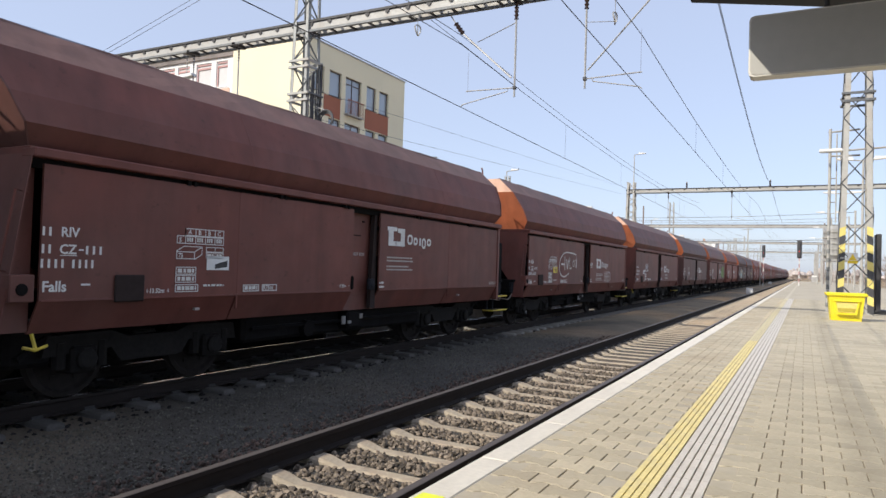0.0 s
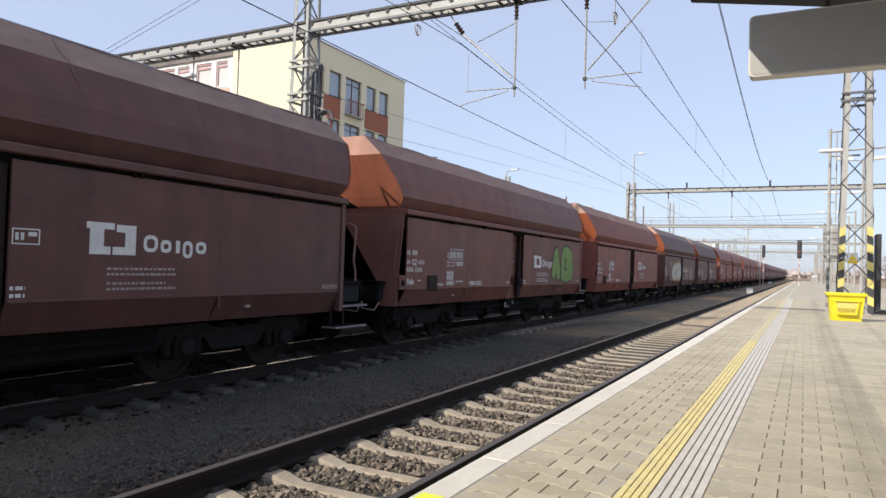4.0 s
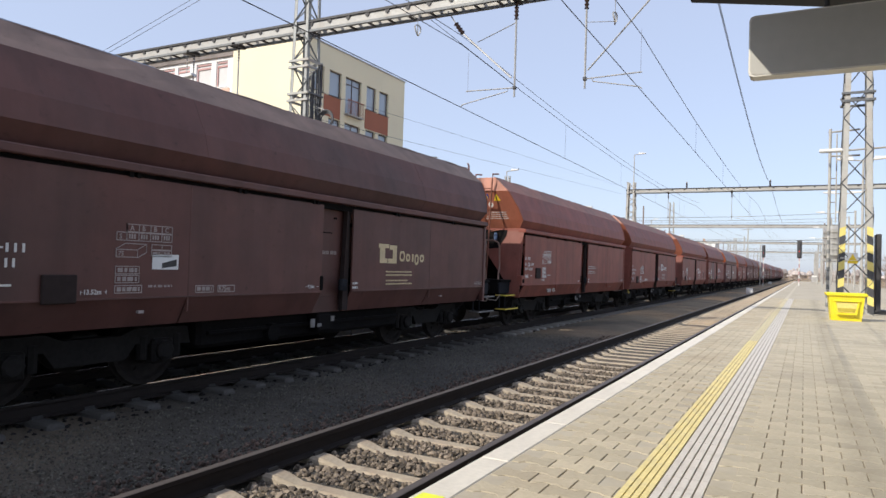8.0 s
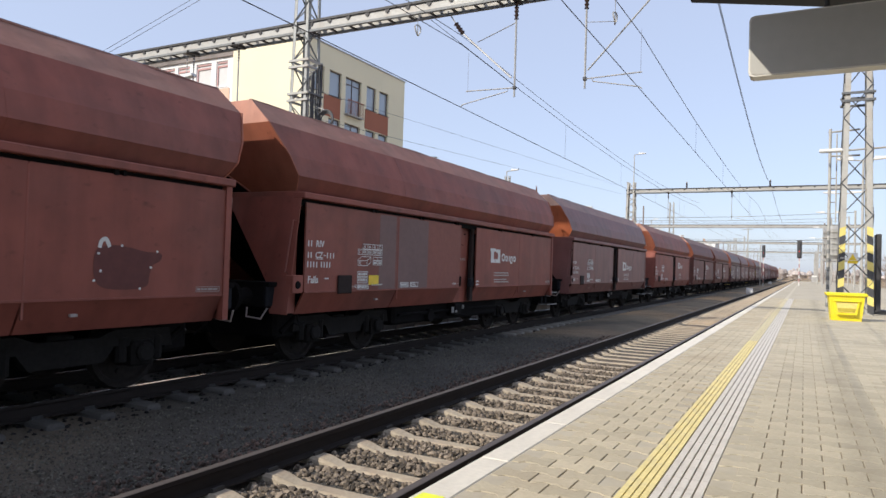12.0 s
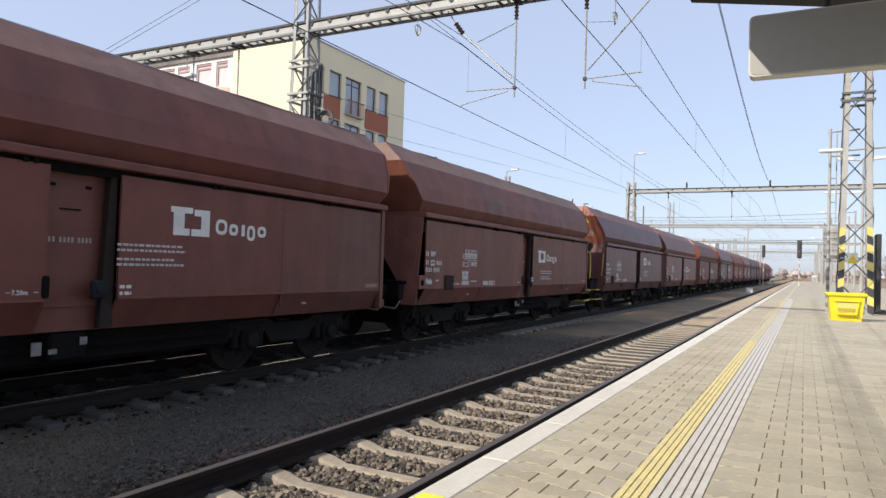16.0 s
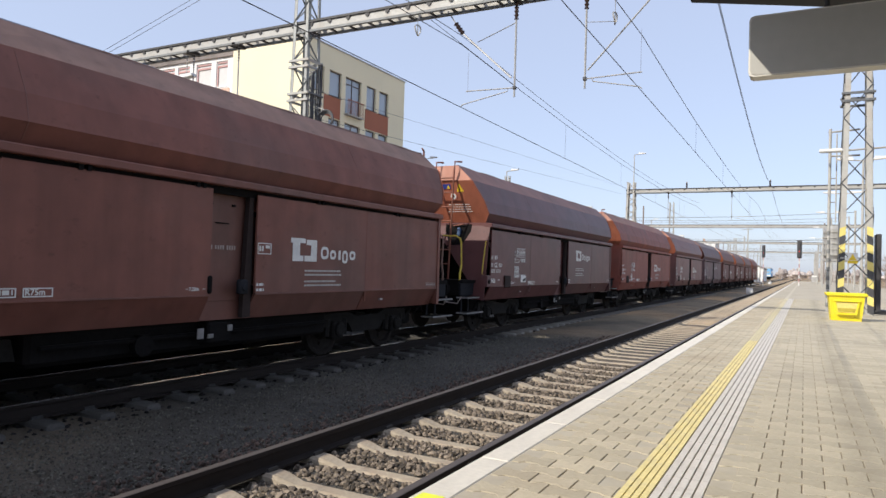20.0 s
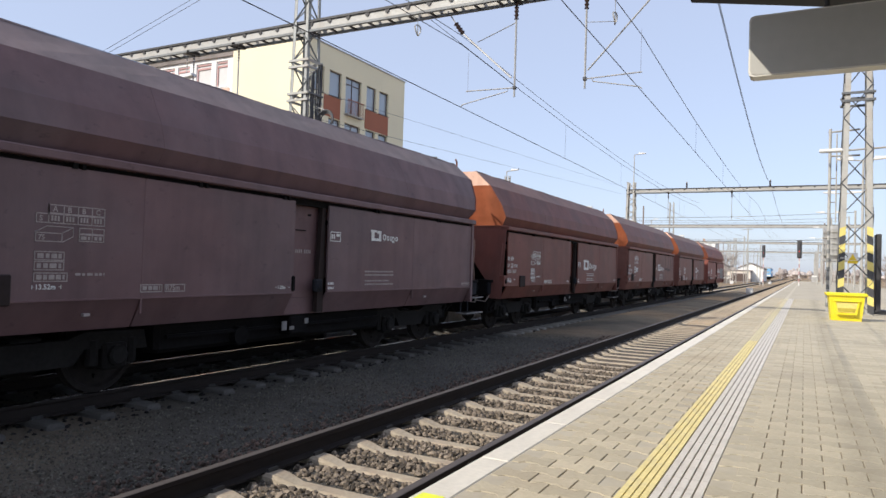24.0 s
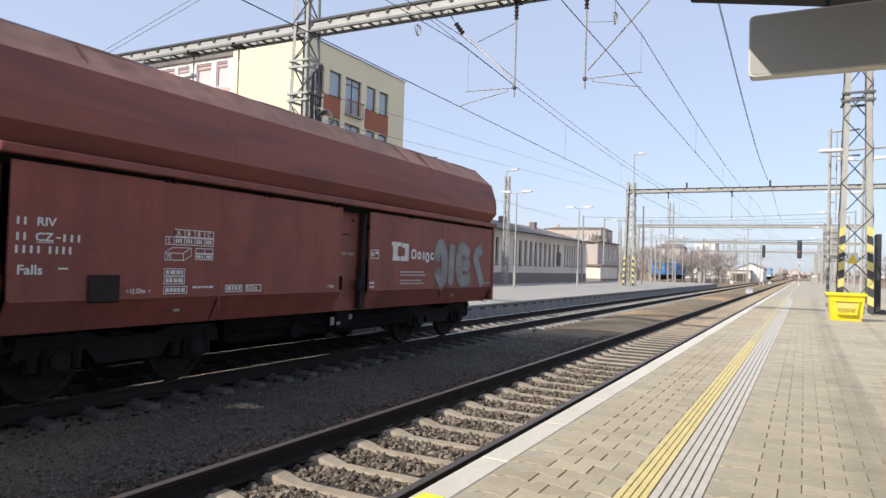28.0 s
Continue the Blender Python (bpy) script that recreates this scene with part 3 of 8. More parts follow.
def stones(name, label, count, x0, x1, y0, y1, z, size, material, power=2.0, seed=1, avoid=None):
    rng = np.random.default_rng(seed)
    t = (1 + 5 ** 0.5) / 2
    base = np.array([(-1, t, 0), (1, t, 0), (-1, -t, 0), (1, -t, 0), (0, -1, t), (0, 1, t), (0, -1, -t), (0, 1, -t), (t, 0, -1), (t, 0, 1), (-t, 0, -1), (-t, 0, 1)], float) / 1.9
    faces = np.array([(0, 11, 5), (0, 5, 1), (0, 1, 7), (0, 7, 10), (0, 10, 11), (1, 5, 9), (5, 11, 4), (11, 10, 2), (10, 7, 6), (7, 1, 8), (3, 9, 4), (3, 4, 2), (3, 2, 6), (3, 6, 8), (3, 8, 9), (4, 9, 5), (2, 4, 11), (6, 2, 10), (8, 6, 7), (9, 8, 1)])
    u = rng.random(count)
    ys = y0 + (y1 - y0) * u ** power
    xs = rng.uniform(x0, x1, count)
    if avoid:
        ph = ((ys - avoid[0] + 0.3) % 0.6) - 0.3
        keep = (np.abs(ph) > 0.12) & (np.abs(np.abs(xs - avoid[1]) - 0.7535) > 0.09)
        xs, ys = xs[keep], ys[keep]
        count = len(xs)
    s = size * rng.uniform(0.55, 1.25, count)
    jit = base[None] * (1 + rng.uniform(-0.35, 0.35, (count, 12, 1))) * s[:, None, None] * rng.uniform(0.7, 1.2, (count, 1, 3))
    pos = np.stack([xs, ys, z + rng.uniform(-0.012, 0.022, count)], 1)
    v = (jit + pos[:, None]).reshape(-1, 3)
    f = (faces[None] + 12 * np.arange(count)[:, None, None]).reshape(-1, 3)
    me = bpy.data.meshes.new(name)
    me.from_pydata(v.tolist(), [], f.tolist())
    me.materials.append(material)
    return tagged(new(name, me), label, "ballast", kind="stuff")


Y_S = 3.729 + 0.08
stones("ballast", "coarse brown-grey ballast between the sleepers", 13500, T1 - 0.70, T1 + 0.72, 2.2, 13, RAIL_Z - 0.226, 0.0235, M_STONE, 1.3, 1, (Y_S, T1))
stones("ballast", "brown-grey ballast farther along the track", 9000, T1 - 0.70, T1 + 0.72, 13, 44, RAIL_Z - 0.262, 0.022, M_STONE, 1.3, 6, (Y_S, T1))
stones("ballast", "rusty brown ballast along the outer rail", 2600, T1 - 1.58, T1 - 1.15, 1.0, 26, GROUND_Z + 0.006, 0.021, M_STONE_RUST, 1.8, 2)
stones("ballast", "scattered ballast stones at the edge of the path", 600, T1 - 2.0, T1 - 1.5, 1.0, 24, GROUND_Z + 0.002, 0.018, M_STONE_RUST, 1.8, 12)
stones("cinder_gravel", "fine dark cinder gravel between the tracks", 26000, -5.1, -2.95, 1.0, 18, GROUND_Z - 0.002, 0.0105, M_STONE_DARK, 1.9, 3)
stones("ballast", "coarse ballast under the freight train", 6000, T2 - 0.9, T2 + 1.30, 1.5, 34, GROUND_Z - 0.016, 0.026, M_STONE2, 1.7, 4)

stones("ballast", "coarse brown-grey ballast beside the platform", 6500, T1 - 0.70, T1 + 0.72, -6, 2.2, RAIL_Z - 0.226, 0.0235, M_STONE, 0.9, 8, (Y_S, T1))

# ---- near platform ----
base = Mesh().box((0.05, -12, -1.1), (9.0, 150, -0.007))
platform = tagged(new("platform", base.done("platform", M_JOINT)), "station platform paved with interlocking sandy concrete blocks", "platform", kind="structure")
part("platform_face", Mesh().box((0.03, -12, -1.1), (0.05, 150, -0.10)), M_KERBFACE, platform)
part("far_paving", Mesh().box((0.168, 34, -0.06), (9.0, 150, -0.002)), M_PAVEFAR, platform, "paving blocks blurring into one surface")
part("side_paving", Mesh().box((4.6, -12, -0.06), (9.0, 34, -0.003)), M_PAVEFAR, platform)
part("near_paving", Mesh().box((0.168, -12, -0.06), (4.6, -4.0, -0.003)), M_PAVEFAR, platform)
KERB = Mesh().box((0, 0.003, -0.14), (0.163, 0.997, 0.0), 0.008).done("kerb_stone", M_KERB)
for i in range(-6, 40):
    k = new("kerb_stone", KERB)
    k.parent = platform
    k.location = (0, 3.37 + i * 1.0, 0)
part("far_kerb", Mesh().box((0, 43.37, -0.14), (0.163, 150, 0.0)).box((0, -12, -0.14), (0.163, -2.63, 0.0)), M_KERB, platform)
part("yellow_paint_mark", Mesh().box((0.03, 2.60, 0.0015), (0.14, 2.69, 0.004)), M_PAINTY, platform, "fluorescent yellow paint mark on the kerb")


def ribs(n, width, length, pitch, share=0.38):
    m = Mesh().box((0, 0.002, -0.06), (width, length - 0.002, -0.011))
    for i in range(n):
        x = (i + 0.5) * width / n
        w = pitch * share
        m.prism([(x - w, -0.011), (x - w * 0.88, 0.0), (x + w * 0.88, 0.0), (x + w, -0.011)], "y", 0.002, length - 0.002)
    return m


TAC_Y = ribs(4, 0.138, 0.4, 0.0345, 0.44).done("tactile_tile_yellow", M_TACY)
TAC_YW = ribs(4, 0.138, 0.4, 0.0345, 0.44).done("tactile_tile_worn", M_TACYW)
TAC_W = ribs(5, 0.216, 0.4, 0.0432, 0.44).done("tactile_tile_grey", M_TACW)
for i in range(-15, 80):
    for me, x, nm in ((TAC_Y if i < 24 else TAC_YW, 0.772, "tactile_tile_yellow"), (TAC_W, 0.912, "tactile_tile_grey")):
        o = new(nm, me)
        o.parent = platform
        o.location = (x, 2.0 + i * 0.4, 0)
part("far_tactile_yellow", Mesh().box((0.772, 34, -0.03), (0.910, 150, 0.003)), mat("worn_yellow_paint", (0.48, 0.43, 0.33), 0.8, vary=0.15, bump=0.05), platform)
part("far_tactile_grey", Mesh().box((0.912, 34, -0.03), (1.128, 150, 0.003)), M_PAVEFAR, platform)


def bone_outline(g=0.0026):
    """Interlocking block: long across the platform, waisted."""
    L, W, w, c = 0.1 - g, 0.0825 - g, 0.0555 - g * 0.4, 0.035
    return [(-L, -W), (-L + c, -W), (-L + c + 0.027, -w), (L - c - 0.027, -w), (L - c, -W), (L, -W), (L, W), (L - c, W), (L - c - 0.027, w), (-L + c + 0.027, w), (-L + c, W), (-L, W)]


def bone_mesh():
    o = bone_outline()
    n = len(o)
    inner = [(x * 0.975, y * 0.968) for x, y in o]
    vs = [(x, y, -0.03) for x, y in o] + [(x, y, -0.004) for x, y in o] + [(x, y, 0.0) for x, y in inner]
    fs = [(k, (k + 1) % n, n + (k + 1) % n, n + k) for k in range(n)] + [(n + k, n + (k + 1) % n, 2 * n + (k + 1) % n, 2 * n + k) for k in range(n)]
    fs += [(2 * n, 2 * n + 1, 2 * n + 2, 2 * n + 9, 2 * n + 10, 2 * n + 11), (2 * n + 2, 2 * n + 3, 2 * n + 8, 2 * n + 9), (2 * n + 3, 2 * n + 4, 2 * n + 5, 2 * n + 6, 2 * n + 7, 2 * n + 8)]
    return vs, fs


# ---- gantries, masts, wires ----
def lattice_mast(name, label, at, height, w_base, w_top, stripes=0.0, rungs=9, extras=(), angle=0.10, brace=None, legs=None, thick=0.030, collar=None):
    """Four corner angles, zigzag bracing, collars."""
    mast = thing(name, label, "mast", at)
    for sx in (-1, 1):
        for sy in (-1, 1):
            p0, p1 = Vector((sx * w_base / 2, sy * w_base / 2, 0)), Vector((sx * w_top / 2, sy * w_top / 2, height))
            m = Mesh()
            a, t = angle, 0.014
            for (ax, ay) in ((a, t), (t, a)):
                quad = [(0, 0), (-sx * ax, 0), (-sx * ax, -sy * ay), (0, -sy * ay)]
                vs = [p0 + Vector((x, y, 0)) for x, y in quad] + [p1 + Vector((x, y, 0)) for x, y in quad]
                m.add(vs, [(0, 1, 2, 3), (4, 7, 6, 5)] + [(k, (k + 1) % 4, 4 + (k + 1) % 4, 4 + k) for k in range(4)])
            leg = part("leg", m, legs or M_MAST, mast)
            if stripes and sy < 0:
                steps = int(stripes / 0.24)
                for i in range(steps):
                    z0, z1 = i * 0.24, i * 0.24 + 0.24
                    f0, f1 = z0 / height, z1 / height
                    xa, xb = p0.x + (p1.x - p0.x) * f0, p0.x + (p1.x - p0.x) * f1
                    ya = p0.y + (p1.y - p0.y) * f0
                    part("stripe", Mesh().quad([(xa + sx * .003, ya - .004, z0), (xa - sx * angle, ya - .004, z0 + 0.07), (xb - sx * angle, ya - .004, z1 + 0.07), (xb + sx * .003, ya - .004, z1)], 0.003, (0, -1, 0)),
                         M_STRIPEY if i % 2 else M_STRIPEK, leg)
    for side in range(4):
        zig = []
        for i in range(rungs):
            z0, z1 = height * i / rungs, height * (i + 1) / rungs
            wa, wb = w_base + (w_top - w_base) * i / rungs, w_base + (w_top - w_base) * (i + 1) / rungs
            s = 1 if (i + side) % 2 else -1
            a, b = (s * wa / 2, -wa / 2), (-s * wb / 2, -wb / 2)
            rot = Matrix.Rotation(side * math.pi / 2, 3, "Z")
            zig += ([rot @ Vector((*a, z0))] if i == 0 else []) + [rot @ Vector((*b, z1))]
        part("bracing", Mesh().tube(zig, thick, 4), brace or M_MAST, mast)
    for z in extras:
        w = w_base + (w_top - w_base) * z / height + 0.05
        c = Mesh()
        for s in (-1, 1):
            c.box((-w / 2 - 0.05, s * w / 2 - 0.02, z - 0.035), (w / 2 + 0.05, s * w / 2 + 0.02, z + 0.035), 0.006)
            c.box((s * w / 2 - 0.02, -w / 2, z - 0.035), (s * w / 2 + 0.02, w / 2, z + 0.035), 0.006)
        part("collar", c, collar or M_MAST, mast)
    return mast


def gantry_beam(name, label, x0, x1, y, z, h=0.42, bay=0.62):
    beam = thing(name, label, "gantry", pose(0, y, z))
    for dy in (-0.2, 0.2):
        for dz in (0, h):
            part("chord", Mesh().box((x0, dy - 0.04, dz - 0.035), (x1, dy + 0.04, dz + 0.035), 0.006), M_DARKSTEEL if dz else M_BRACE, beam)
    n = int((x1 - x0) / bay)
    for dy in (-0.2, 0.2):
        part("web_plate", Mesh().box((x0, dy, h * 0.12), (x1, dy + 0.015, h - 0.05)), M_MAST, beam, "pale web plate")
    for i in range(n):
        xa = x0 + (x1 - x0) * i / n
        part("gusset", Mesh().prism([(xa + 0.07 * math.cos(a), h - 0.03 - 0.11 * math.sin(a)) for a in [math.pi * j / 6 for j in range(7)]], "y", -0.225, -0.201), M_DARKSTEEL, beam)
    m = Mesh()
    for i in range(n):
        xa = x0 + (x1 - x0) * i / n
        m.box((xa - 0.03, -0.2, -0.03), (xa + 0.03, 0.2, 0.01))
        m.box((xa - 0.03, -0.2, h - 0.02), (xa + 0.03, 0.2, h + 0.02))
    part("cross_bar", m, M_DARKSTEEL, beam)
    return beam


def wire(name, label, pts, r=0.009):
    return solid(name, Mesh().tube(pts, r, 4), M_WIRE, label, "wire", group="overhead wires", smooth=True)


def sag(a, b, drop, n=10):
    a, b = Vector(a), Vector(b)
    return [a.lerp(b, i / n) - Vector((0, 0, 4 * drop * (i / n) * (1 - i / n))) for i in range(n + 1)]


def insulator(m_parent, pts, r=0.055):
    """Ribbed insulator body between two points."""
    a, b = Vector(pts[0]), Vector(pts[1])
    n = max(4, int((b - a).length / 0.045))
    m = Mesh()
    seq = []
    for i in range(n + 1):
        p = a.lerp(b, i / n)
        seq.append((p, r if i % 2 else r * 0.55))
    d = (b - a).normalized()
    u = d.cross(Vector((0, 0, 1)) if abs(d.z) < 0.9 else Vector((1, 0, 0))).normalized()
    w = d.cross(u)
    vs, fs, k = [], [], 8
    for p, rr in seq:
        vs += [p + rr * (math.cos(2 * math.pi * j / k) * u + math.sin(2 * math.pi * j / k) * w) for j in range(k)]
    for i in range(n):
        fs += [(i * k + j, i * k + (j + 1) % k, (i + 1) * k + (j + 1) % k, (i + 1) * k + j) for j in range(k)]
    fs += [tuple(range(k)), tuple(range(n * k, n * k + k))]
    part("insulator", m.add(vs, fs), M_INSUL, m_parent, "dark ribbed porcelain insulator")


YA, ZA = 15.0, 7.40
gantry_beam("gantry_beam", "lattice steel portal beam over the tracks", -40.0, 8.0, YA, ZA, 0.27, 0.62)
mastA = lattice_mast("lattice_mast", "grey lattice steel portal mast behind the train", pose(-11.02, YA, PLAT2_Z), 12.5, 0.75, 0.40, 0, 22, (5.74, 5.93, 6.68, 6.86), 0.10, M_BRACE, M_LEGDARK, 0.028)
for k in range(6):
    pts = [(0.345 + 0.02 * (k % 2) + 0.012 * math.sin(2.3 * i + k), -0.26 + 0.10 * k, 2.5 + 0.1 * k + i * 0.32) for i in range(13)]
    part("cable", Mesh().tube(pts, 0.020 + 0.006 * (k % 3), 5), M_STRIPEK, mastA, "dark cable up the mast")
for z in (3.4, 4.3, 5.1, 5.9):
    part("cable_clamp", Mesh().box((0.31, -0.32, z), (0.41, 0.32, z + 0.05), 0.008), M_COLLAR, mastA)
YC, ZC = 57.0, 7.42
gantry_beam("gantry_beam", "distant lattice steel portal beam over the tracks", -11.6, 34.0, YC, ZC, 0.28, 0.9)
lattice_mast("lattice_mast", "lattice portal mast with striped foot on the far platform", pose(-11.25, YC, PLAT2_Z), 8.6, 0.95, 0.60, 2.4, 16, (), 0.15, M_MAST, M_MAST, 0.045)
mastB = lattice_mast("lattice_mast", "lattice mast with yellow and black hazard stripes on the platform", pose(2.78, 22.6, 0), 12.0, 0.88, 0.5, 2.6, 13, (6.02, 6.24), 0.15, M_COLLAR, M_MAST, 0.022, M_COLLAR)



# ---- hopper wagons ----
PITCH, BODY = 12.9475, 11.06
HALF = 1.54
HOP = [(1.39, 2.59, 0.03), (1.53, 2.81, -0.09), (1.46, 3.09, -0.22), (1.23, 3.545, -0.42), (0.84, 3.90, -0.38)]   # half width, height, overhang at the end


def shell(s, a=0, b=4):
    """One folded side sheet of the hopper top."""
    H = HOP[a:b]
    vs, fs, k = [], [], len(H)
    for inner in (0.0, 0.012):
        for w, z, o in H:
            vs += [(s * (w - inner), o, z - inner), (s * (w - inner), BODY - o, z - inner)]
    for i in range(k - 1):
        fs += [(2 * i, 2 * i + 1, 2 * i + 3, 2 * i + 2), (2 * k + 2 * i, 2 * k + 2 * i + 2, 2 * k + 2 * i + 3, 2 * k + 2 * i + 1)]
    return Mesh().add(vs, fs + [(2 * k - 2, 2 * k - 1, 4 * k - 1, 4 * k - 2), (0, 2 * k, 2 * k + 1, 1)])


def dented_sheet(s, rng):
    """The flatter upper side sheet, slightly battered along its length."""
    (w0, z0, o0), (w1, z1, o1) = HOP[3:5]
    n, rows = 26, 3
    vs, fs = [], []
    for i in range(n + 1):
        for k in range(rows + 1):
            f = k / rows
            o = o0 + (o1 - o0) * f
            y = o + (BODY - 2 * o) * i / n
            d = 0.0 if i in (0, n) or k == 0 else rng.uniform(-0.008, 0.005)
            vs.append((s * (w0 + (w1 - w0) * f + d * 0.67), y, z0 + (z1 - z0) * f + d * 0.74))
    for i in range(n):
        for k in range(rows):
            a = i * (rows + 1) + k
            fs.append((a, a + 1, a + rows + 2, a + rows + 1))
    return Mesh().add(vs, fs)


def shell_end(front, a=0, b=4):
    """One folded end sheet of the hopper top."""
    H = HOP[a:b]
    y = (lambda o: o) if front else (lambda o: BODY - o)
    t = 0.012 if front else -0.012
    vs, k = [], len(H)
    for d in (0.0, t):
        for w, z, o in H:
            vs += [(-w, y(o) + d, z), (w, y(o) + d, z)]
    fs = []
    for i in range(k - 1):
        fs += [(2 * i, 2 * i + 1, 2 * i + 3, 2 * i + 2), (2 * k + 2 * i, 2 * k + 2 * i + 2, 2 * k + 2 * i + 3, 2 * k + 2 * i + 1)]
    return Mesh().add(vs, fs + [(0, 2 * k, 2 * k + 1, 1), (2 * k - 2, 2 * k - 1, 4 * k - 1, 4 * k - 2)])


def rib_strip(s, y):
    """A folded stiffener strip over the hopper side."""
    vs = []
    for w, z, o in HOP[:4]:
        vs += [(s * w, y, z), (s * w, y + 0.012, z), (s * (w + 0.002), y + 0.012, z + 0.001), (s * (w + 0.002), y, z + 0.001)]
    fs = [(i * 4 + k, i * 4 + (k + 1) % 4, i * 4 + 4 + (k + 1) % 4, i * 4 + 4 + k) for i in range(3) for k in range(4)]
    return Mesh().add(vs, fs + [(0, 1, 2, 3), (12, 15, 14, 13)])


def side_panel(y0, y1, s):
    """A side door sheet: upright above, drawn in below the crease."""
    prof = [(HALF, 2.44), (HALF, 1.13), (HALF - 0.17, 0.80)]
    m = Mesh()
    for (w0, z0), (w1, z1) in zip(prof, prof[1:]):
        m.quad([(s * w0, y0, z0), (s * w0, y1, z0), (s * w1, y1, z1), (s * w1, y0, z1)], 0.03, (-s, 0, 0))
    return m


def bars_block(items, x=HALF + 0.003, t=0.003):
    """Flat painted bars: (y0, z0, y1, z1)."""
    m = Mesh()
    for y0, z0, y1, z1 in items:
        m.box((x, y0, z0), (x + t, y1, z1))
    return m


def frame_bars(y0, z0, y1, z1, w=0.012):
    return [(y0, z0, y1, z0 + w), (y0, z1 - w, y1, z1), (y0, z0, y0 + w, z1), (y1 - w, z0, y1, z1)]


def text_bars(y0, z, length, h, rng, words=True):
    """An unreadable line of print."""
    out, y = [], y0
    while y < y0 + length:
        w = rng.uniform(0.03, 0.07)
        out.append((y, z, min(y + w, y0 + length), z + h))
        y += w + rng.uniform(0.012, 0.022)
    return out


X_LET = HALF + 0.003


def put_text(m, text, y, z, h, squeeze=1.0):
    vs, fs, w = lettering(text, h)
    m.add([(X_LET, y + v[1] * squeeze, z + v[2]) for v in vs], fs)
    return y + w * squeeze


def logo_halves():
    """The two hooked halves of the square mark."""
    y, z = 6.70, 1.59
    left = [(0, .36), (.24, .36), (.24, .285), (.15, .285), (.15, .09), (.21, .09), (.21, 0), (.03, 0), (.03, .285), (0, .285)]
    right = [(.26, .345), (.44, .345), (.44, 0), (.23, 0), (.23, .09), (.34, .09), (.34, .26), (.26, .26)]
    return [Mesh().prism([(y + p * 1.32, z + q * 0.92) for p, q in half], "x", X_LET, X_LET + 0.003) for half in (left, right)]


def word_shapes():
    """The wordmark as a row of plain rounded rings and a bar."""
    out = []
    y, z = 7.38, 1.63
    for c, ry, z0, z1 in ((0.095, 0.095, 0.0, 0.19), (0.30, 0.075, 0.0, 0.145), (0.465, 0.028, 0.0, 0.145), (0.61, 0.075, -0.055, 0.145), (0.81, 0.08, 0.0, 0.145)):
        rz, cz = (z1 - z0) / 2, z + (z0 + z1) / 2
        ring = [(math.cos(2 * math.pi * i / 20), math.sin(2 * math.pi * i / 20)) for i in range(20)]
        q = lambda v: math.copysign(abs(v) ** 0.75, v)
        t = 0.042
        if ry < 0.05:
            out.append(bars_block([(y + c - ry, z, y + c + ry, z + 0.145)], X_LET, 0.002))
            continue
        outer = [(X_LET, y + c + ry * q(a), cz + rz * q(b)) for a, b in ring]
        inner = [(X_LET, y + c + (ry - t) * q(a), cz + (rz - t) * q(b)) for a, b in ring]
        out.append(Mesh().add(outer + inner, [(i, (i + 1) % 20, 20 + (i + 1) % 20, 20 + i) for i in range(20)]))
    return out


def number_block():
    """Registration lines as plain bars, the exchange letters and the type letters, each a mesh of its own."""
    first = bars_block([(0.105, 1.755, 0.128, 1.84), (0.17, 1.755, 0.193, 1.84)])
    letters = Mesh()
    put_text(letters, "RIV", 0.29, 1.755, 0.095)
    second = bars_block([(0.105, 1.585, 0.128, 1.67), (0.17, 1.585, 0.193, 1.67)])
    e = put_text(second, "CZ", 0.28, 1.585, 0.095)
    second.box((X_LET, 0.29, 1.565), (X_LET + 0.003, e, 1.573))
    for k in range(4):
        second.box((X_LET, e + 0.02 + k * 0.075, 1.585 if k else 1.62), (X_LET + 0.003, e + (0.045 if k else 0.07) + k * 0.075, 1.67 if k else 1.635))
    bars, y = [], 0.10
    for i in range(8):
        if i == 4:
            y += 0.045
        bars.append((y, 1.445, y + 0.024, 1.53))
        y += 0.068
    kind = Mesh()
    put_text(kind, "Falls", 0.12, 1.215, 0.105)
    kind.box((X_LET, 0.52, 1.27), (X_LET + 0.003, 0.62, 1.29))
    return (("number_line", first), ("exchange_letters", letters), ("number_line", second), ("number_line", bars_block(bars)), ("type_letters", kind))


def length_mark():
    m = bars_block([(1.30, 1.18, 1.306, 1.22), (1.306, 1.198, 1.325, 1.203), (1.565, 1.198, 1.584, 1.203), (1.584, 1.18, 1.59, 1.22)])
    put_text(m, "13.52m", 1.33, 1.178, 0.05)
    return m


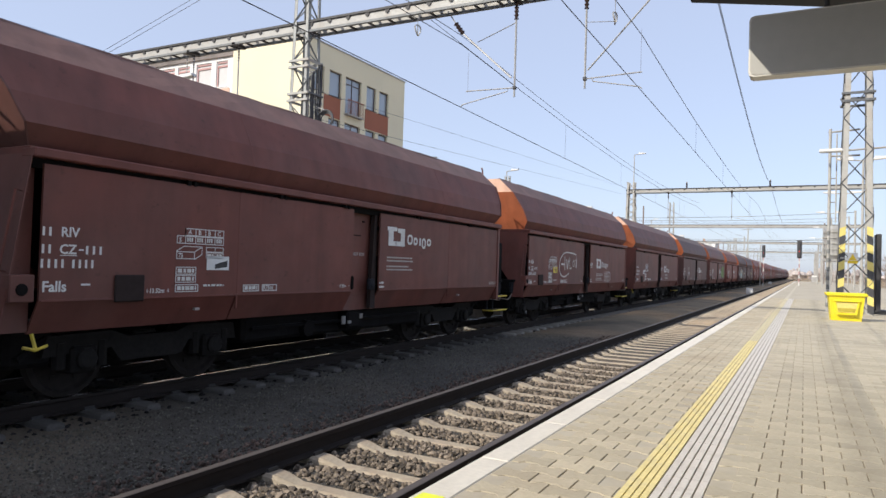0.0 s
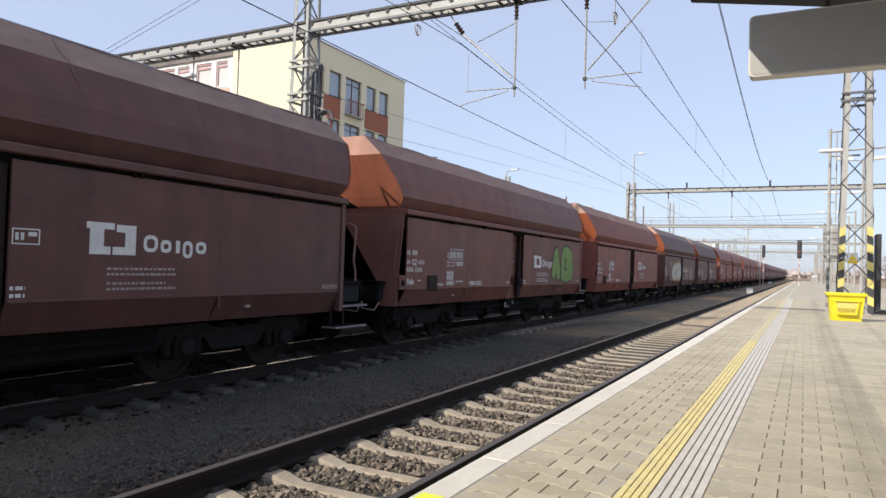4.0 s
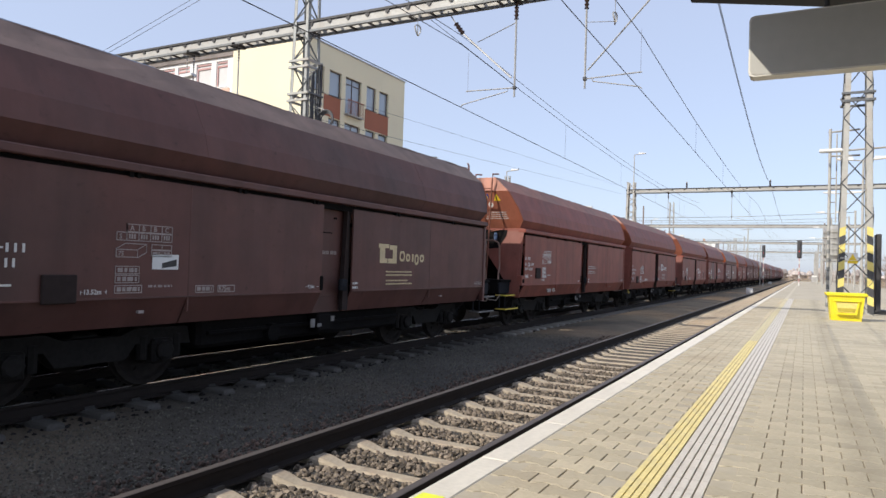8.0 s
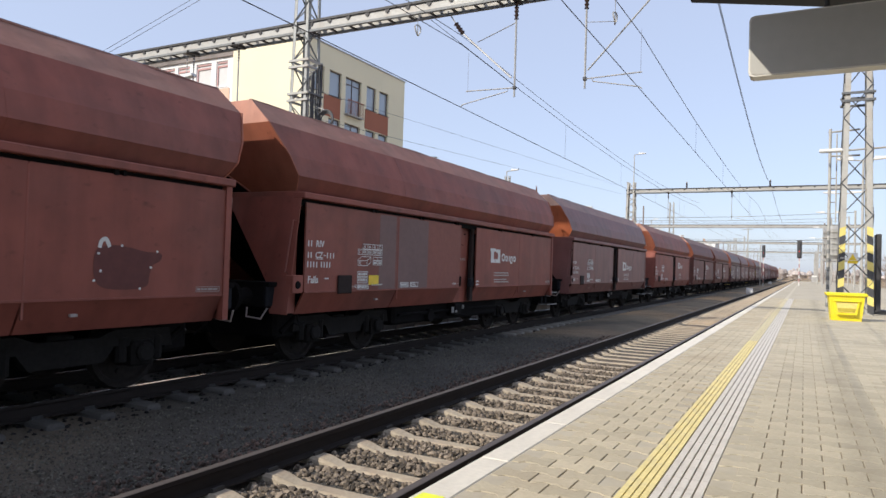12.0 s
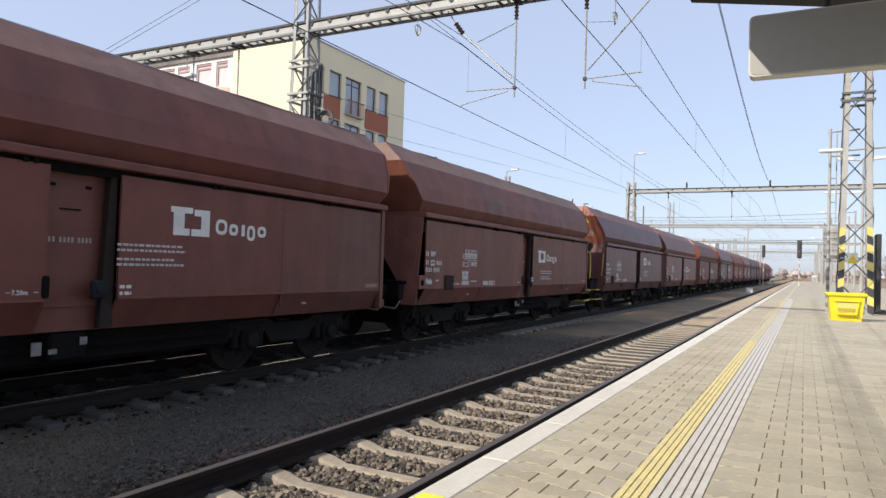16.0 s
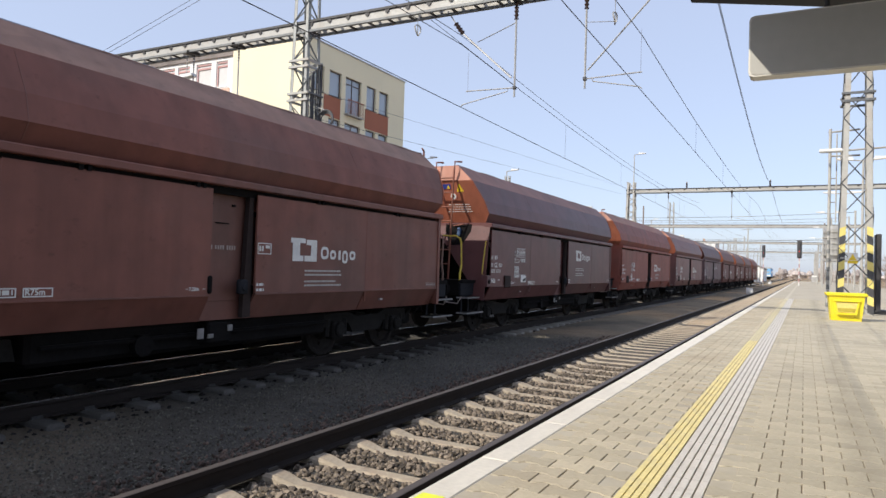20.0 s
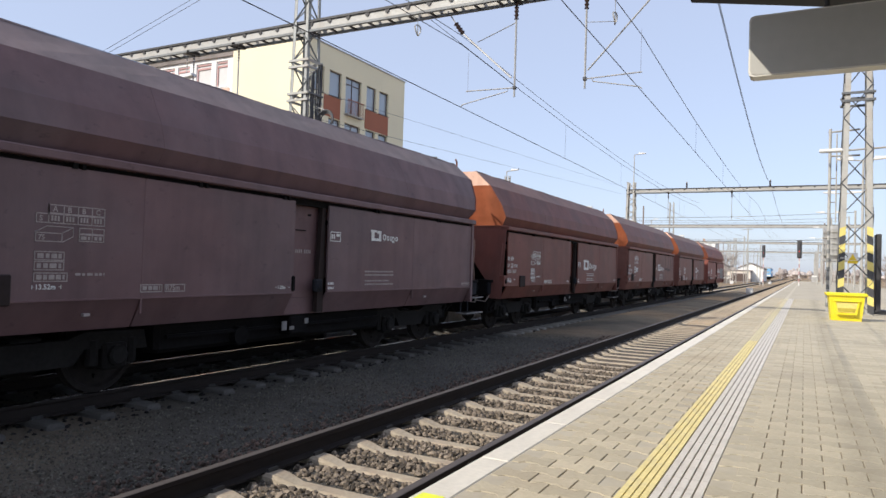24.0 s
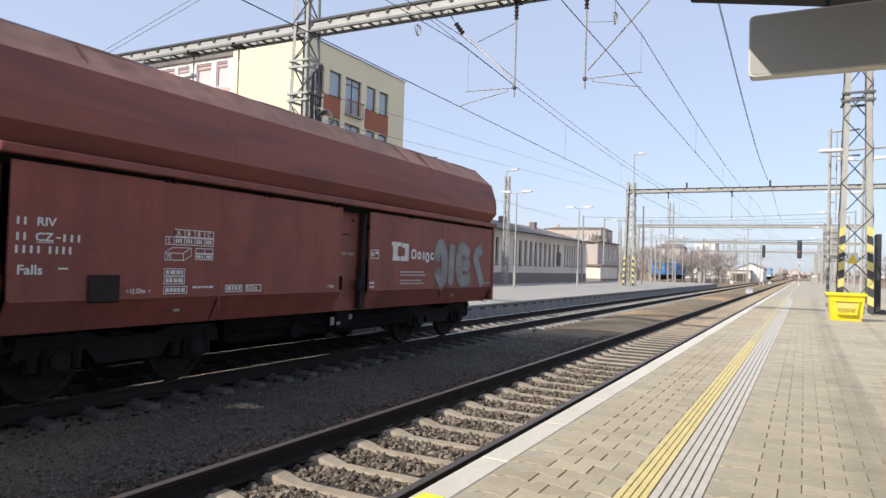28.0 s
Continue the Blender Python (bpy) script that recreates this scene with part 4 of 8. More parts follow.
def load_table(rng):
    """Load limit grid, volume pictogram and weight boxes, one under another."""
    y, z, t = 1.68, 1.18, 0.010
    b = frame_bars(y + .12, z + .66, y + .72, z + .75, t) + frame_bars(y, z + .565, y + .72, z + .66, t)
    b += [(y + .12 + .15 * i, z + .565, y + .13 + .15 * i, z + .75) for i in range(4)]
    for i in range(4):
        b += [(y + .15 + .15 * i + k * .032, z + .59, y + .17 + .15 * i + k * .032, z + .64) for k in range(3)]
    b += frame_bars(y, z + .385, y + .27, z + .475, t)
    b += frame_bars(y + .44, z + .475, y + .72, z + .54, t) + frame_bars(y + .44, z + .40, y + .72, z + .475, t) + [(y + .58, z + .40, y + .588, z + .54)]
    b += text_bars(y + .46, z + .42, .10, .035, rng) + text_bars(y + .61, z + .42, .09, .035, rng)
    for k, (zz, wd) in enumerate(((.205, .30), (.11, .30), (0.0, .34))):
        b += frame_bars(y, z + zz, y + wd, z + zz + .09, t) + text_bars(y + .03, z + zz + .022, wd - .06, .046, rng)
    b += text_bars(y + .42, z + .06, .32, .026, rng)
    m = bars_block(b)
    for (ya, za), (yb, zb) in [((0, .475), (.11, .535)), ((.27, .475), (.38, .535)), ((.11, .535), (.38, .535)), ((.27, .385), (.38, .445)), ((.38, .445), (.38, .535))]:
        m.tube([(X_LET, y + ya, z + za), (X_LET, y + yb, z + zb)], 0.005, 4)
    for i, ch in enumerate("ABBC"):
        put_text(m, ch, y + .165 + .15 * i, z + .68, 0.055)
    put_text(m, "S", y + .035, z + .585, 0.055)
    put_text(m, "75", y + .03, z + .405, 0.05)
    return m


def warning_lines(rng):
    """Two pairs of small print lines."""
    b = []
    for k, (z, length) in enumerate(((1.43, 0.86), (1.372, 0.90), (1.275, 0.74), (1.217, 0.88))):
        b += text_bars(6.95, z, length, 0.026, rng)
    return bars_block(b)


def corner_print(rng, z):
    return bars_block(text_bars(5.97, z, 0.14, 0.035, rng))


def rear_print(rng):
    return bars_block(frame_bars(10.55, 1.175, 10.92, 1.24, 0.006) + text_bars(10.57, 1.193, 0.33, 0.028, rng))


def radius_box():
    m = bars_block(frame_bars(3.11, 1.165, 3.40, 1.255))
    put_text(m, "R75m", 3.13, 1.185, 0.06)
    return m


def angle_box(rng):
    return bars_block(frame_bars(2.76, 1.165, 3.05, 1.255) + text_bars(2.79, 1.19, 0.23, 0.045, rng))


def pivot_mark(rng):
    m = bars_block([(4.80, 1.208, 4.84, 1.214), (5.06, 1.208, 5.10, 1.214)])
    put_text(m, "7.20m", 4.85, 1.19, 0.045)
    return m


def recess_number():
    """The wagon number once more as small bars on the recessed panel."""
    items, y = [], 5.17
    for k in range(12):
        items.append((y, 1.70, y + 0.024, 1.755))
        y += 0.042 + (0.03 if k in (1, 3, 7) else 0)
    return bars_block(items, 1.362, 0.003)


def plate_frame():
    return bars_block(frame_bars(5.97, 1.66, 6.23, 1.81, 0.012) + [(6.00, 1.70, 6.03, 1.77), (6.05, 1.70, 6.08, 1.77), (6.12, 1.74, 6.20, 1.78)])


def end_face(z):
    """How far the end sheet stands off the body at height z."""
    for (w0, z0, o0), (w1, z1, o1) in zip(HOP, HOP[1:]):
        if z <= z1:
            return o0 + (o1 - o0) * (z - z0) / (z1 - z0)
    return HOP[-1][2]


def end_text(rng):
    m = Mesh()
    for k, (x0, x1, n, zt) in enumerate([(-0.75, 0.02, 8, 3.40), (0.50, 1.12, 4, 3.00), (-1.32, -0.85, 4, 3.08)]):
        for i in range(n):
            z = zt - i * 0.052
            y = end_face(z + 0.01) - 0.003
            x = x0 + rng.uniform(0, 0.06)
            while x < x1 - rng.uniform(0, 0.12):
                w = rng.uniform(0.03, 0.09)
                m.box((x, y - 0.003, z), (x + w, y, z + 0.021))
                x += w + 0.018
    return m


def wheel_pair():
    m = Mesh()
    for s in (-1, 1):
        a = s * 0.72
        m.lathe([(a - 0.02 * s, 0.47), (a + 0.01 * s, 0.47), (a + 0.02 * s, 0.46), (a + 0.07 * s, 0.455), (a + 0.075 * s, 0.40), (a + 0.03 * s, 0.37), (a + 0.02 * s, 0.20), (a + 0.09 * s, 0.15), (a + 0.09 * s, 0.05)], "x", 20)
        for k in range(6):
            c, q = math.cos(k * math.pi / 3), math.sin(k * math.pi / 3)
            m.box((a + s * 0.02, c * 0.27 - 0.025, q * 0.27 - 0.025), (a + s * 0.045, c * 0.27 + 0.025, q * 0.27 + 0.025))
    m.lathe([(-0.85, 0.07), (0.85, 0.07)], "x", 8)
    return m


def bogie_frame():
    m = Mesh()
    for s in (-1, 1):
        x0, x1 = s * 0.93, s * 1.06
        m.prism([(-1.35, 0.50), (-1.30, 0.72), (-0.55, 0.74), (-0.35, 0.66), (0.35, 0.66), (0.55, 0.74), (1.30, 0.72), (1.35, 0.50), (0.55, 0.55), (0.42, 0.38), (-0.42, 0.38), (-0.55, 0.55)], "x", x0, x1)
        for y in (-0.9, 0.9):
            m.box((x0 - s * 0.0, y - 0.15, 0.30), (x1 + s * 0.06, y + 0.15, 0.60), 0.03)
            m.lathe([(s * 1.06, 0.12), (s * 1.16, 0.12), (s * 1.18, 0.09)], "x", 10, (0, y, 0.46))
            for d in (-0.24, 0.24):
                m.lathe([(0.36, 0.07), (0.64, 0.07)], "z", 8, (s * 1.02, y + d, 0))
    m.box((-0.93, -0.16, 0.42), (0.93, 0.16, 0.70), 0.02)
    m.box((-0.9, -1.34, 0.55), (0.9, -1.24, 0.68)).box((-0.9, 1.24, 0.55), (0.9, 1.34, 0.68))
    return m


def corner_plate(front, s):
    """End sheet beside the sloping chute: wide at the ledge, narrow at the sill, leaning out at the front."""
    lean = (lambda z: -0.14 * (2.6 - z)) if front else (lambda z: BODY)
    o = [(s * 0.10, 2.60), (s * 1.54, 2.60), (s * 1.54, 0.82), (s * 1.22, 0.82), (s * 1.10, 1.25), (s * 0.12, 2.46)]
    vs = [(x, lean(z) - 0.012, z) for x, z in o] + [(x, lean(z), z) for x, z in o]
    n = len(o)
    return Mesh().add(vs, [tuple(range(n)), tuple(range(n, 2 * n))[::-1]] + [(k, (k + 1) % n, n + (k + 1) % n, n + k) for k in range(n)])


def corner_post(front, s):
    prof = [(-0.01, 2.52), (0.10, 2.52), (0.10, 0.82), (-0.25, 0.82), (-0.20, 1.12)] if front else [(BODY - 0.09, 2.52), (BODY, 2.52), (BODY, 0.82), (BODY - 0.09, 0.82)]
    m = Mesh().prism(prof, "x", s * (1.30 if front else 1.47), s * (1.38 if front else 1.56))
    if front:
        m.box((s * 1.44, -0.20, 1.12), (s * 1.585, 0.03, 1.38), 0.01)
    return m


def end_frame(y_head, sgn):
    """Platform deck, headstock and its side beams on one end; sgn -1 in front."""
    e = 0.0 if sgn < 0 else BODY
    return Mesh().box((-1.30, e, 1.20), (1.30, y_head, 1.27), 0.01).box((-1.25, y_head - sgn * 0.14, 0.90), (1.25, y_head, 1.27), 0.02)


def side_beam(s, e, y_head):
    return Mesh().box((s * 1.18, e, 0.92), (s * 1.26, y_head, 1.26), 0.015)


def buffer_mesh(y, sgn, s):
    m = Mesh().lathe([(0, 0.13), (sgn * 0.08, 0.11), (sgn * 0.22, 0.10)], "y", 12, (s * 0.875, y, 1.06))
    m.lathe([(sgn * 0.20, 0.07), (sgn * 0.28, 0.07), (sgn * 0.29, 0.22), (sgn * 0.33, 0.22)], "y", 14, (s * 0.875, y, 1.06))
    return m


def steps_mesh(y0, y1, s):
    """Two hangers joined by a bar behind the treads."""
    ya, yb = y0 + 0.15 * (y1 - y0), y0 + 0.55 * (y1 - y0)
    return Mesh().prism([(ya - 0.025, 0.92), (ya - 0.025, 0.52), (ya + 0.025, 0.52), (ya + 0.025, 0.84), (yb - 0.025, 0.84), (yb - 0.025, 0.52), (yb + 0.025, 0.52), (yb + 0.025, 0.92)], "x", s * 1.20, s * 1.225)


def step_tread(y0, y1, z, s):
    return Mesh().box((s * 1.16, y0, z), (s * 1.42, y1, z + 0.035), 0.006)


def ladder_mesh(e, d):
    """End ladder, leaning with the end sheet. e: end of the body; d: outward."""
    rails = []
    for x in (0.32, 0.80):
        rails.append(Mesh().tube([(x - 0.17, e + d * 0.30, 1.27), (x - 0.13, e + d * 0.32, 2.2), (x + 0.02, e + d * 0.52, 3.80), (x + 0.03, e + d * 0.50, 3.97), (x + 0.10, e + d * 0.30, 3.99)], 0.022, 5))
    rungs = []
    for i in range(7):
        z = 1.62 + i * 0.33
        f = (z - 1.27) / 2.55
        o = 0.30 + 0.22 * max(0, f - 0.35) / 0.65
        x0 = 0.15 + 0.19 * f
        rungs.append(Mesh().tube([(x0, e + d * o, z), (x0 + 0.48, e + d * o, z)], 0.016, 5))
    return rails, rungs


def guard_rail(s, e, d, length):
    """Bent tube railing on the platform end."""
    y1 = e + d * length
    return Mesh().tube([(s * 1.20, y1, 1.0), (s * 1.20, y1, 1.42), (s * 1.20, y1 - d * 0.06 , 1.60), (s * 1.20, y1 - d * 0.02, 2.1), (s * 1.18, y1 - d * 0.0, 2.19), (s * 1.06, y1, 2.25), (s * 0.25, y1, 2.25), (s * 0.22, y1, 1.27)], 0.02, 6)


def corner_handle(s, e, d):
    return Mesh().tube([(s * 1.50, e + d * 0.02, 2.15), (s * 1.50, e + d * 0.14, 2.17), (s * 1.47, e + d * 0.24, 1.42), (s * 1.47, e + d * 0.16, 1.40)], 0.012, 5)


def chute_end(front):
    y = (lambda v: v) if front else (lambda v: BODY - v)
    return Mesh().quad([(-1.3, y(0.05), 2.55), (1.3, y(0.05), 2.55), (1.0, y(2.3), 0.85), (-1.0, y(2.3), 0.85)], 0.02, (0, 1 if front else -1, 0))


def build_wagon(ladder_front):
    """One wagon with its parts; origin on the rails at the front corner post, y towards the rear."""
    rng = random.Random(7)
    w = thing("hopper_wagon", "brown four-axle hopper wagon", "wagon", group="coal train wagons")
    body, red = PAINTS["brown"], ENDS["orange"]
    hop = part("hopper", shell(1), body, w)
    part("hopper_far_side", shell(-1), body, w)
    for s in (-1, 1):
        part("top_sheet", dented_sheet(s, rng), DUSTY_SUNLIT["brown"], hop, "upper sheet paler with dust and painted sunlight")
    for s in (-1, 1):
        for y in (2.9, 8.3):
            part("stiffener", rib_strip(s, y), body, hop)
    part("coal", Mesh().box((-1.0, 0.2, 3.55), (1.0, BODY - 0.2, 3.62)), M_COAL, hop)
    part("hopper_end_front", shell_end(True), red, w, "sloping end sheet in lighter orange-brown")
    part("hopper_end_rear", shell_end(False), red, w)
    for front in (True, False):
        part("end_top_sheet", shell_end(front, 3, 5), ENDTOP_SUNLIT["orange"], w, "top of the end sheet, pale with dust and painted sunlight")
        yy = (lambda o: o - 0.012) if front else (lambda o: BODY - o + 0.012)
        for s in (-1, 1):
            part("edge_flange", Mesh().tube([(s * (a + 0.005), yy(o), z) for a, z, o in HOP[:4]], 0.014, 4), red, w)
        part("weld_seam", Mesh().tube([(-0.12, yy(o), z) for a, z, o in HOP[1:4]], 0.0045, 4), M_TRACT, w)
    if not ladder_front:
        part("end_opening", Mesh().quad([(x, end_face(z) - 0.004, z) for x, z in ((-0.16, 2.84), (0.20, 2.84), (0.22, 2.81), (0.52, 2.61), (0.12, 2.61), (-0.14, 2.81))], 0.003, (0, -1, 0)), M_GAP, w, "dark slanted opening above the ledge")
        part("opening_frame", Mesh().tube([(x, end_face(z) - 0.02, z) for x, z in ((-0.16, 2.84), (0.20, 2.84), (0.52, 2.61))], 0.014, 4), red, w)
    for s in (-1, 1):
        ys = [-0.38 + k * (BODY + 0.76) / 34 for k in range(35)]
        wob = [(rng.uniform(-0.008, 0.008), rng.uniform(-0.012, 0.010)) for _ in ys]
        part("rim", Mesh().tube([(s * (0.825 + a), y, 3.885 + b) for y, (a, b) in zip(ys, wob)], 0.026, 6), DUSTY_SUNLIT["brown"], hop, "dented top rim")
        part("ledge", Mesh().box((s * 1.38, -0.03, 2.49), (s * 1.60, BODY + 0.03, 2.585), 0.014), body, w, "ledge under the hopper")
        # dark box fills the slot below the ledge in place of shade
        part("door_rail", Mesh().box((s * 1.40, 0.02, 2.40), (s * 1.48, BODY - 0.02, 2.49)), M_GAP, w, "dark strip standing for the shade under the hopper ledge")
        for y0, y1 in ((0.10, 2.65), (2.672, 5.17)):
            part("side_door", side_panel(y0, y1, s), body, w)
        for y0, y1 in ((5.95, 8.50), (8.522, 10.98)):
            part("side_door", side_panel(y0, y1, s), body, w)
        part("door_seam", Mesh().box((s * 1.515, 2.648, 0.95), (s * 1.543, 2.675, 2.43), 0.005), body, w)
        part("door_seam", Mesh().box((s * 1.515, 8.498, 0.95), (s * 1.543, 8.525, 2.43), 0.005), body, w)
        part("crease_strip", Mesh().box((s * 1.53, 0.12, 1.118), (s * 1.55, 5.17, 1.136)).box((s * 1.53, 5.95, 1.118), (s * 1.553, 10.98, 1.14)), body, w)
        part("recess_panel", Mesh().box((s * 1.30, 5.12, 1.04), (s * 1.36, 6.0, 2.44), 0.006).prism([(5.10, 0.80), (5.98, 0.80), (5.98, 1.04), (5.17, 1.04)], "x", s * 1.30, s * 1.35), body, w)
        part("recess_bolt", Mesh().box((s * 1.36, 5.27, 2.26), (s * 1.375, 5.33, 2.29)).box((s * 1.36, 5.66, 2.26), (s * 1.375, 5.72, 2.29)).box((s * 1.36, 5.39, 2.03), (s * 1.375, 5.61, 2.045)), M_GAP, w)
        lock = Mesh().prism([(5.87, 2.44), (5.945, 2.44), (5.945, 0.82), (5.80, 0.82), (5.82, 1.40)], "x", s * 1.40, s * 1.475)
        part("door_post", lock, M_TRACT, w, "dark post between the side doors")
        part("latch", Mesh().box((s * 1.475, 5.66, 1.13), (s * 1.56, 5.82, 1.32), 0.02).lathe([(s * 1.56, 0.05), (s * 1.575, 0.04)], "x", 10, (0, 5.74, 1.22)), M_BEAM, w)
        part("latch", Mesh().box((s * 1.50, 5.13, 1.15), (s * 1.56, 5.21, 1.37), 0.02), M_UNDER, w)
        part("hatch", Mesh().box((s * 1.54, 0.89, 1.09), (s * 1.575, 1.25, 1.38), 0.012), M_TRACT, w, "small dark square cover")
        for y in (1.8, 3.4, 4.9, 7.2, 9.4):
            part("hinge", Mesh().prism([(y, 2.53), (y, 2.43), (y + 0.05, 2.43), (y + 0.05, 2.50), (y + 0.10, 2.50), (y + 0.10, 2.43), (y + 0.14, 2.43), (y + 0.14, 2.53)], "x", s * 1.50, s * 1.56), M_UNDER, w)
        part("hook", Mesh().box((s * 1.49, 2.0, 0.955), (s * 1.53, 2.07, 0.985)).box((s * 1.49, 9.0, 0.955), (s * 1.53, 9.07, 0.985)), M_LETTERDIM, w)
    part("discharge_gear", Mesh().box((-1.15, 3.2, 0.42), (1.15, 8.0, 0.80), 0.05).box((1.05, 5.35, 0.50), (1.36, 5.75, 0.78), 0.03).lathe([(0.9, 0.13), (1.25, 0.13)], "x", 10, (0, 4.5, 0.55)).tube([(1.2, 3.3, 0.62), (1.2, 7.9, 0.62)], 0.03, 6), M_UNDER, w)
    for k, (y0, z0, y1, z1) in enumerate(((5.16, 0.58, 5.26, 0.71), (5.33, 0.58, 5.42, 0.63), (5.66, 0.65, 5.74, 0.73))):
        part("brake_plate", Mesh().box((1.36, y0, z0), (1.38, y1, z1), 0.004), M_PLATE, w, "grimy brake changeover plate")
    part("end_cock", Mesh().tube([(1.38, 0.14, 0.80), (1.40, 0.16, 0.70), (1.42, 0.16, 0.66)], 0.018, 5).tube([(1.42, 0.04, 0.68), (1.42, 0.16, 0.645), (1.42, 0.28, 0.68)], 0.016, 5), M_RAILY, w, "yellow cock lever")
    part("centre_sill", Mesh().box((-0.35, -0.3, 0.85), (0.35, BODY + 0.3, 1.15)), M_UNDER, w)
    for front in (True, False):
        long_end = front == ladder_front
        e, d = (0.0, -1) if front else (BODY, 1)
        y_head = e + d * (0.87 if long_end else 0.37)
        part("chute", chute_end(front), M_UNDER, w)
        # added dark block, closes the bright view through beneath the wagon end
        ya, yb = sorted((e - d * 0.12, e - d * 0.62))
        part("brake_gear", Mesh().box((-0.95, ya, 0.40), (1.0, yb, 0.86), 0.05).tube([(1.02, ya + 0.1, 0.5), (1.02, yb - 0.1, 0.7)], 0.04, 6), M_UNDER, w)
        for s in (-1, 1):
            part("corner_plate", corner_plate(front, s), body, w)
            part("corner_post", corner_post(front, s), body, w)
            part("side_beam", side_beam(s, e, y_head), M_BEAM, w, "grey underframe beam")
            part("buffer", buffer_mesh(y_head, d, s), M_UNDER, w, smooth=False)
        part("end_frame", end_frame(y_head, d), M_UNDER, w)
        part("end_band", Mesh().box((-1.5, e - 0.004 * -d, 2.30), (1.5, e + d * 0.022, 2.60), 0.006), body, w)

        part("shunter_handle", Mesh().tube([(0.90, y_head, 0.90), (0.93, y_head + d * 0.04, 0.77), (1.20, y_head + d * 0.04, 0.75), (1.28, y_head, 0.90)], 0.014, 5), M_LETTERDIM, w)
        part("coupling", Mesh().box((-0.05, y_head, 0.98), (0.05, y_head + d * 0.22, 1.12), 0.02).tube([(0, y_head + d * 0.2, 1.02), (0, y_head + d * 0.32, 0.80), (0, y_head + d * 0.16, 0.62)], 0.03, 6), M_UNDER, w)
        part("hose", Mesh().tube([(0.35, y_head, 1.0), (0.38, y_head + d * 0.2, 0.92), (0.42, y_head + d * 0.3, 0.62), (0.40, y_head + d * 0.15, 0.50)], 0.022, 6), M_UNDER, w)
        for s in (-1, 1):
            if front:
                part("corner_handle", corner_handle(s, e, d), body, w)
                part("corner_latch", Mesh().lathe([(s * 1.585, 0.06), (s * 1.60, 0.05)], "x", 10, (0, -0.09, 1.24)), M_UNDER, w)
            else:
                part("rear_handle", Mesh().tube([(s * 1.44, e, 2.37), (s * 1.44, e + 0.11, 2.36), (s * 1.36, e + 0.11, 1.36), (s * 1.36, e, 1.34)], 0.015, 5), M_RAILG, w)
            y0, y1 = sorted((e + d * 0.02, y_head))
            if long_end:
                st = part("step", steps_mesh(y0, y1, s), M_BEAM, w)
                for z in (0.86, 0.52):
                    part("tread", step_tread(y0, y1, z, s), M_UNDER, st)
                    part("tread_edge", Mesh().box((s * 1.42, y0, z), (s * 1.432, y1, z + 0.035), 0.004).box((s * 1.16, y0 - 0.008, z + 0.005), (s * 1.42, y0, z + 0.035)), M_RAILY, st, "yellow painted step edge")
                part("guard_rail", guard_rail(s, e, d, 0.82), M_RAILG, w)
        if long_end:
            rails, rungs = ladder_mesh(e, d)
            lm = Mesh()
            for r in rails:
                lm.add(r.v, r.f)
            lad = part("ladder", lm, ENDS["brown"], w, "steep end ladder over the hopper rim")
            for r in rungs:
                part("rung", r, ENDS["brown"], lad)
            lean = (lambda z: -0.14 * (2.6 - z) - 0.016) if front else (lambda z: BODY + 0.026)
            hole = [(0.40, 2.56), (1.08, 2.56), (1.06, 2.40), (0.86, 2.08), (0.62, 2.06), (0.50, 2.16), (0.40, 2.40)]
            part("valve_opening", Mesh().quad([(x, lean(z), z) for x, z in hole], 0.006, (0, d, 0)), M_GAP, w, "black cut-out in the end sheet")
            part("valve", Mesh().lathe([(2.28, 0.03), (2.32, 0.045), (2.44, 0.05), (2.48, 0.025)], "z", 8, (0.78, lean(2.4) + d * 0.05, 0)), M_BLUEPART, w, "dull blue air valve")
            part("valve_hose", Mesh().tube([(0.78, lean(2.3) + d * 0.05, 2.28), (0.72, lean(2.1) + d * 0.08, 2.12), (0.45, lean(2.0) + d * 0.10, 2.0), (0.30, lean(1.8) + d * 0.1, 1.85)], 0.018, 6), M_UNDER, w, "black rubber hose")
            part("valve_lever", Mesh().tube([(0.62, lean(2.5) + d * 0.04, 2.52), (0.92, lean(2.5) + d * 0.06, 2.56)], 0.014, 5), ENDS["brown"], w)
            part("air_tank", Mesh().lathe([(-0.1, 0.10), (0.0, 0.17), (0.7, 0.17), (0.8, 0.10)], "x", 12, (-0.3, e + d * 0.35, 1.50)), M_UNDER, w)
            part("hand_brake", Mesh().lathe([(0, 0.2), (0.03, 0.2)], "y", 14, (0.05, e + d * 0.6, 1.85)).tube([(0.05, e + d * 0.58, 1.27), (0.05, e + d * 0.58, 1.95)], 0.03, 6), M_DARKSTEEL, w)
            if front:
                part("end_notice", end_text(rng), M_LETTERDIM, w, "rows of unreadable white stencilled print")
                part("warning_triangle", Mesh().quad([(0.80, end_face(3.30) - 0.006, 3.30), (0.99, end_face(3.30) - 0.006, 3.30), (0.88, end_face(3.47) - 0.006, 3.47)], 0.004, (0, -1, 0)), M_SIGNYEL, w, "yellow warning triangle")
                part("triangle_bolt", Mesh().quad([(0.875, end_face(3.32) - 0.012, 3.32), (0.905, end_face(3.32) - 0.012, 3.32), (0.885, end_face(3.42) - 0.012, 3.42)], 0.002, (0, -1, 0)), M_SPRAYK, w)
                part("caution_plate", Mesh().quad([(0.42, end_face(3.36) - 0.006, 3.36), (0.66, end_face(3.36) - 0.006, 3.36), (0.66, end_face(3.47) - 0.006, 3.47), (0.42, end_face(3.47) - 0.006, 3.47)], 0.003, (0, -1, 0)), M_SIGNBLUE, w, "dark blue caution plate")
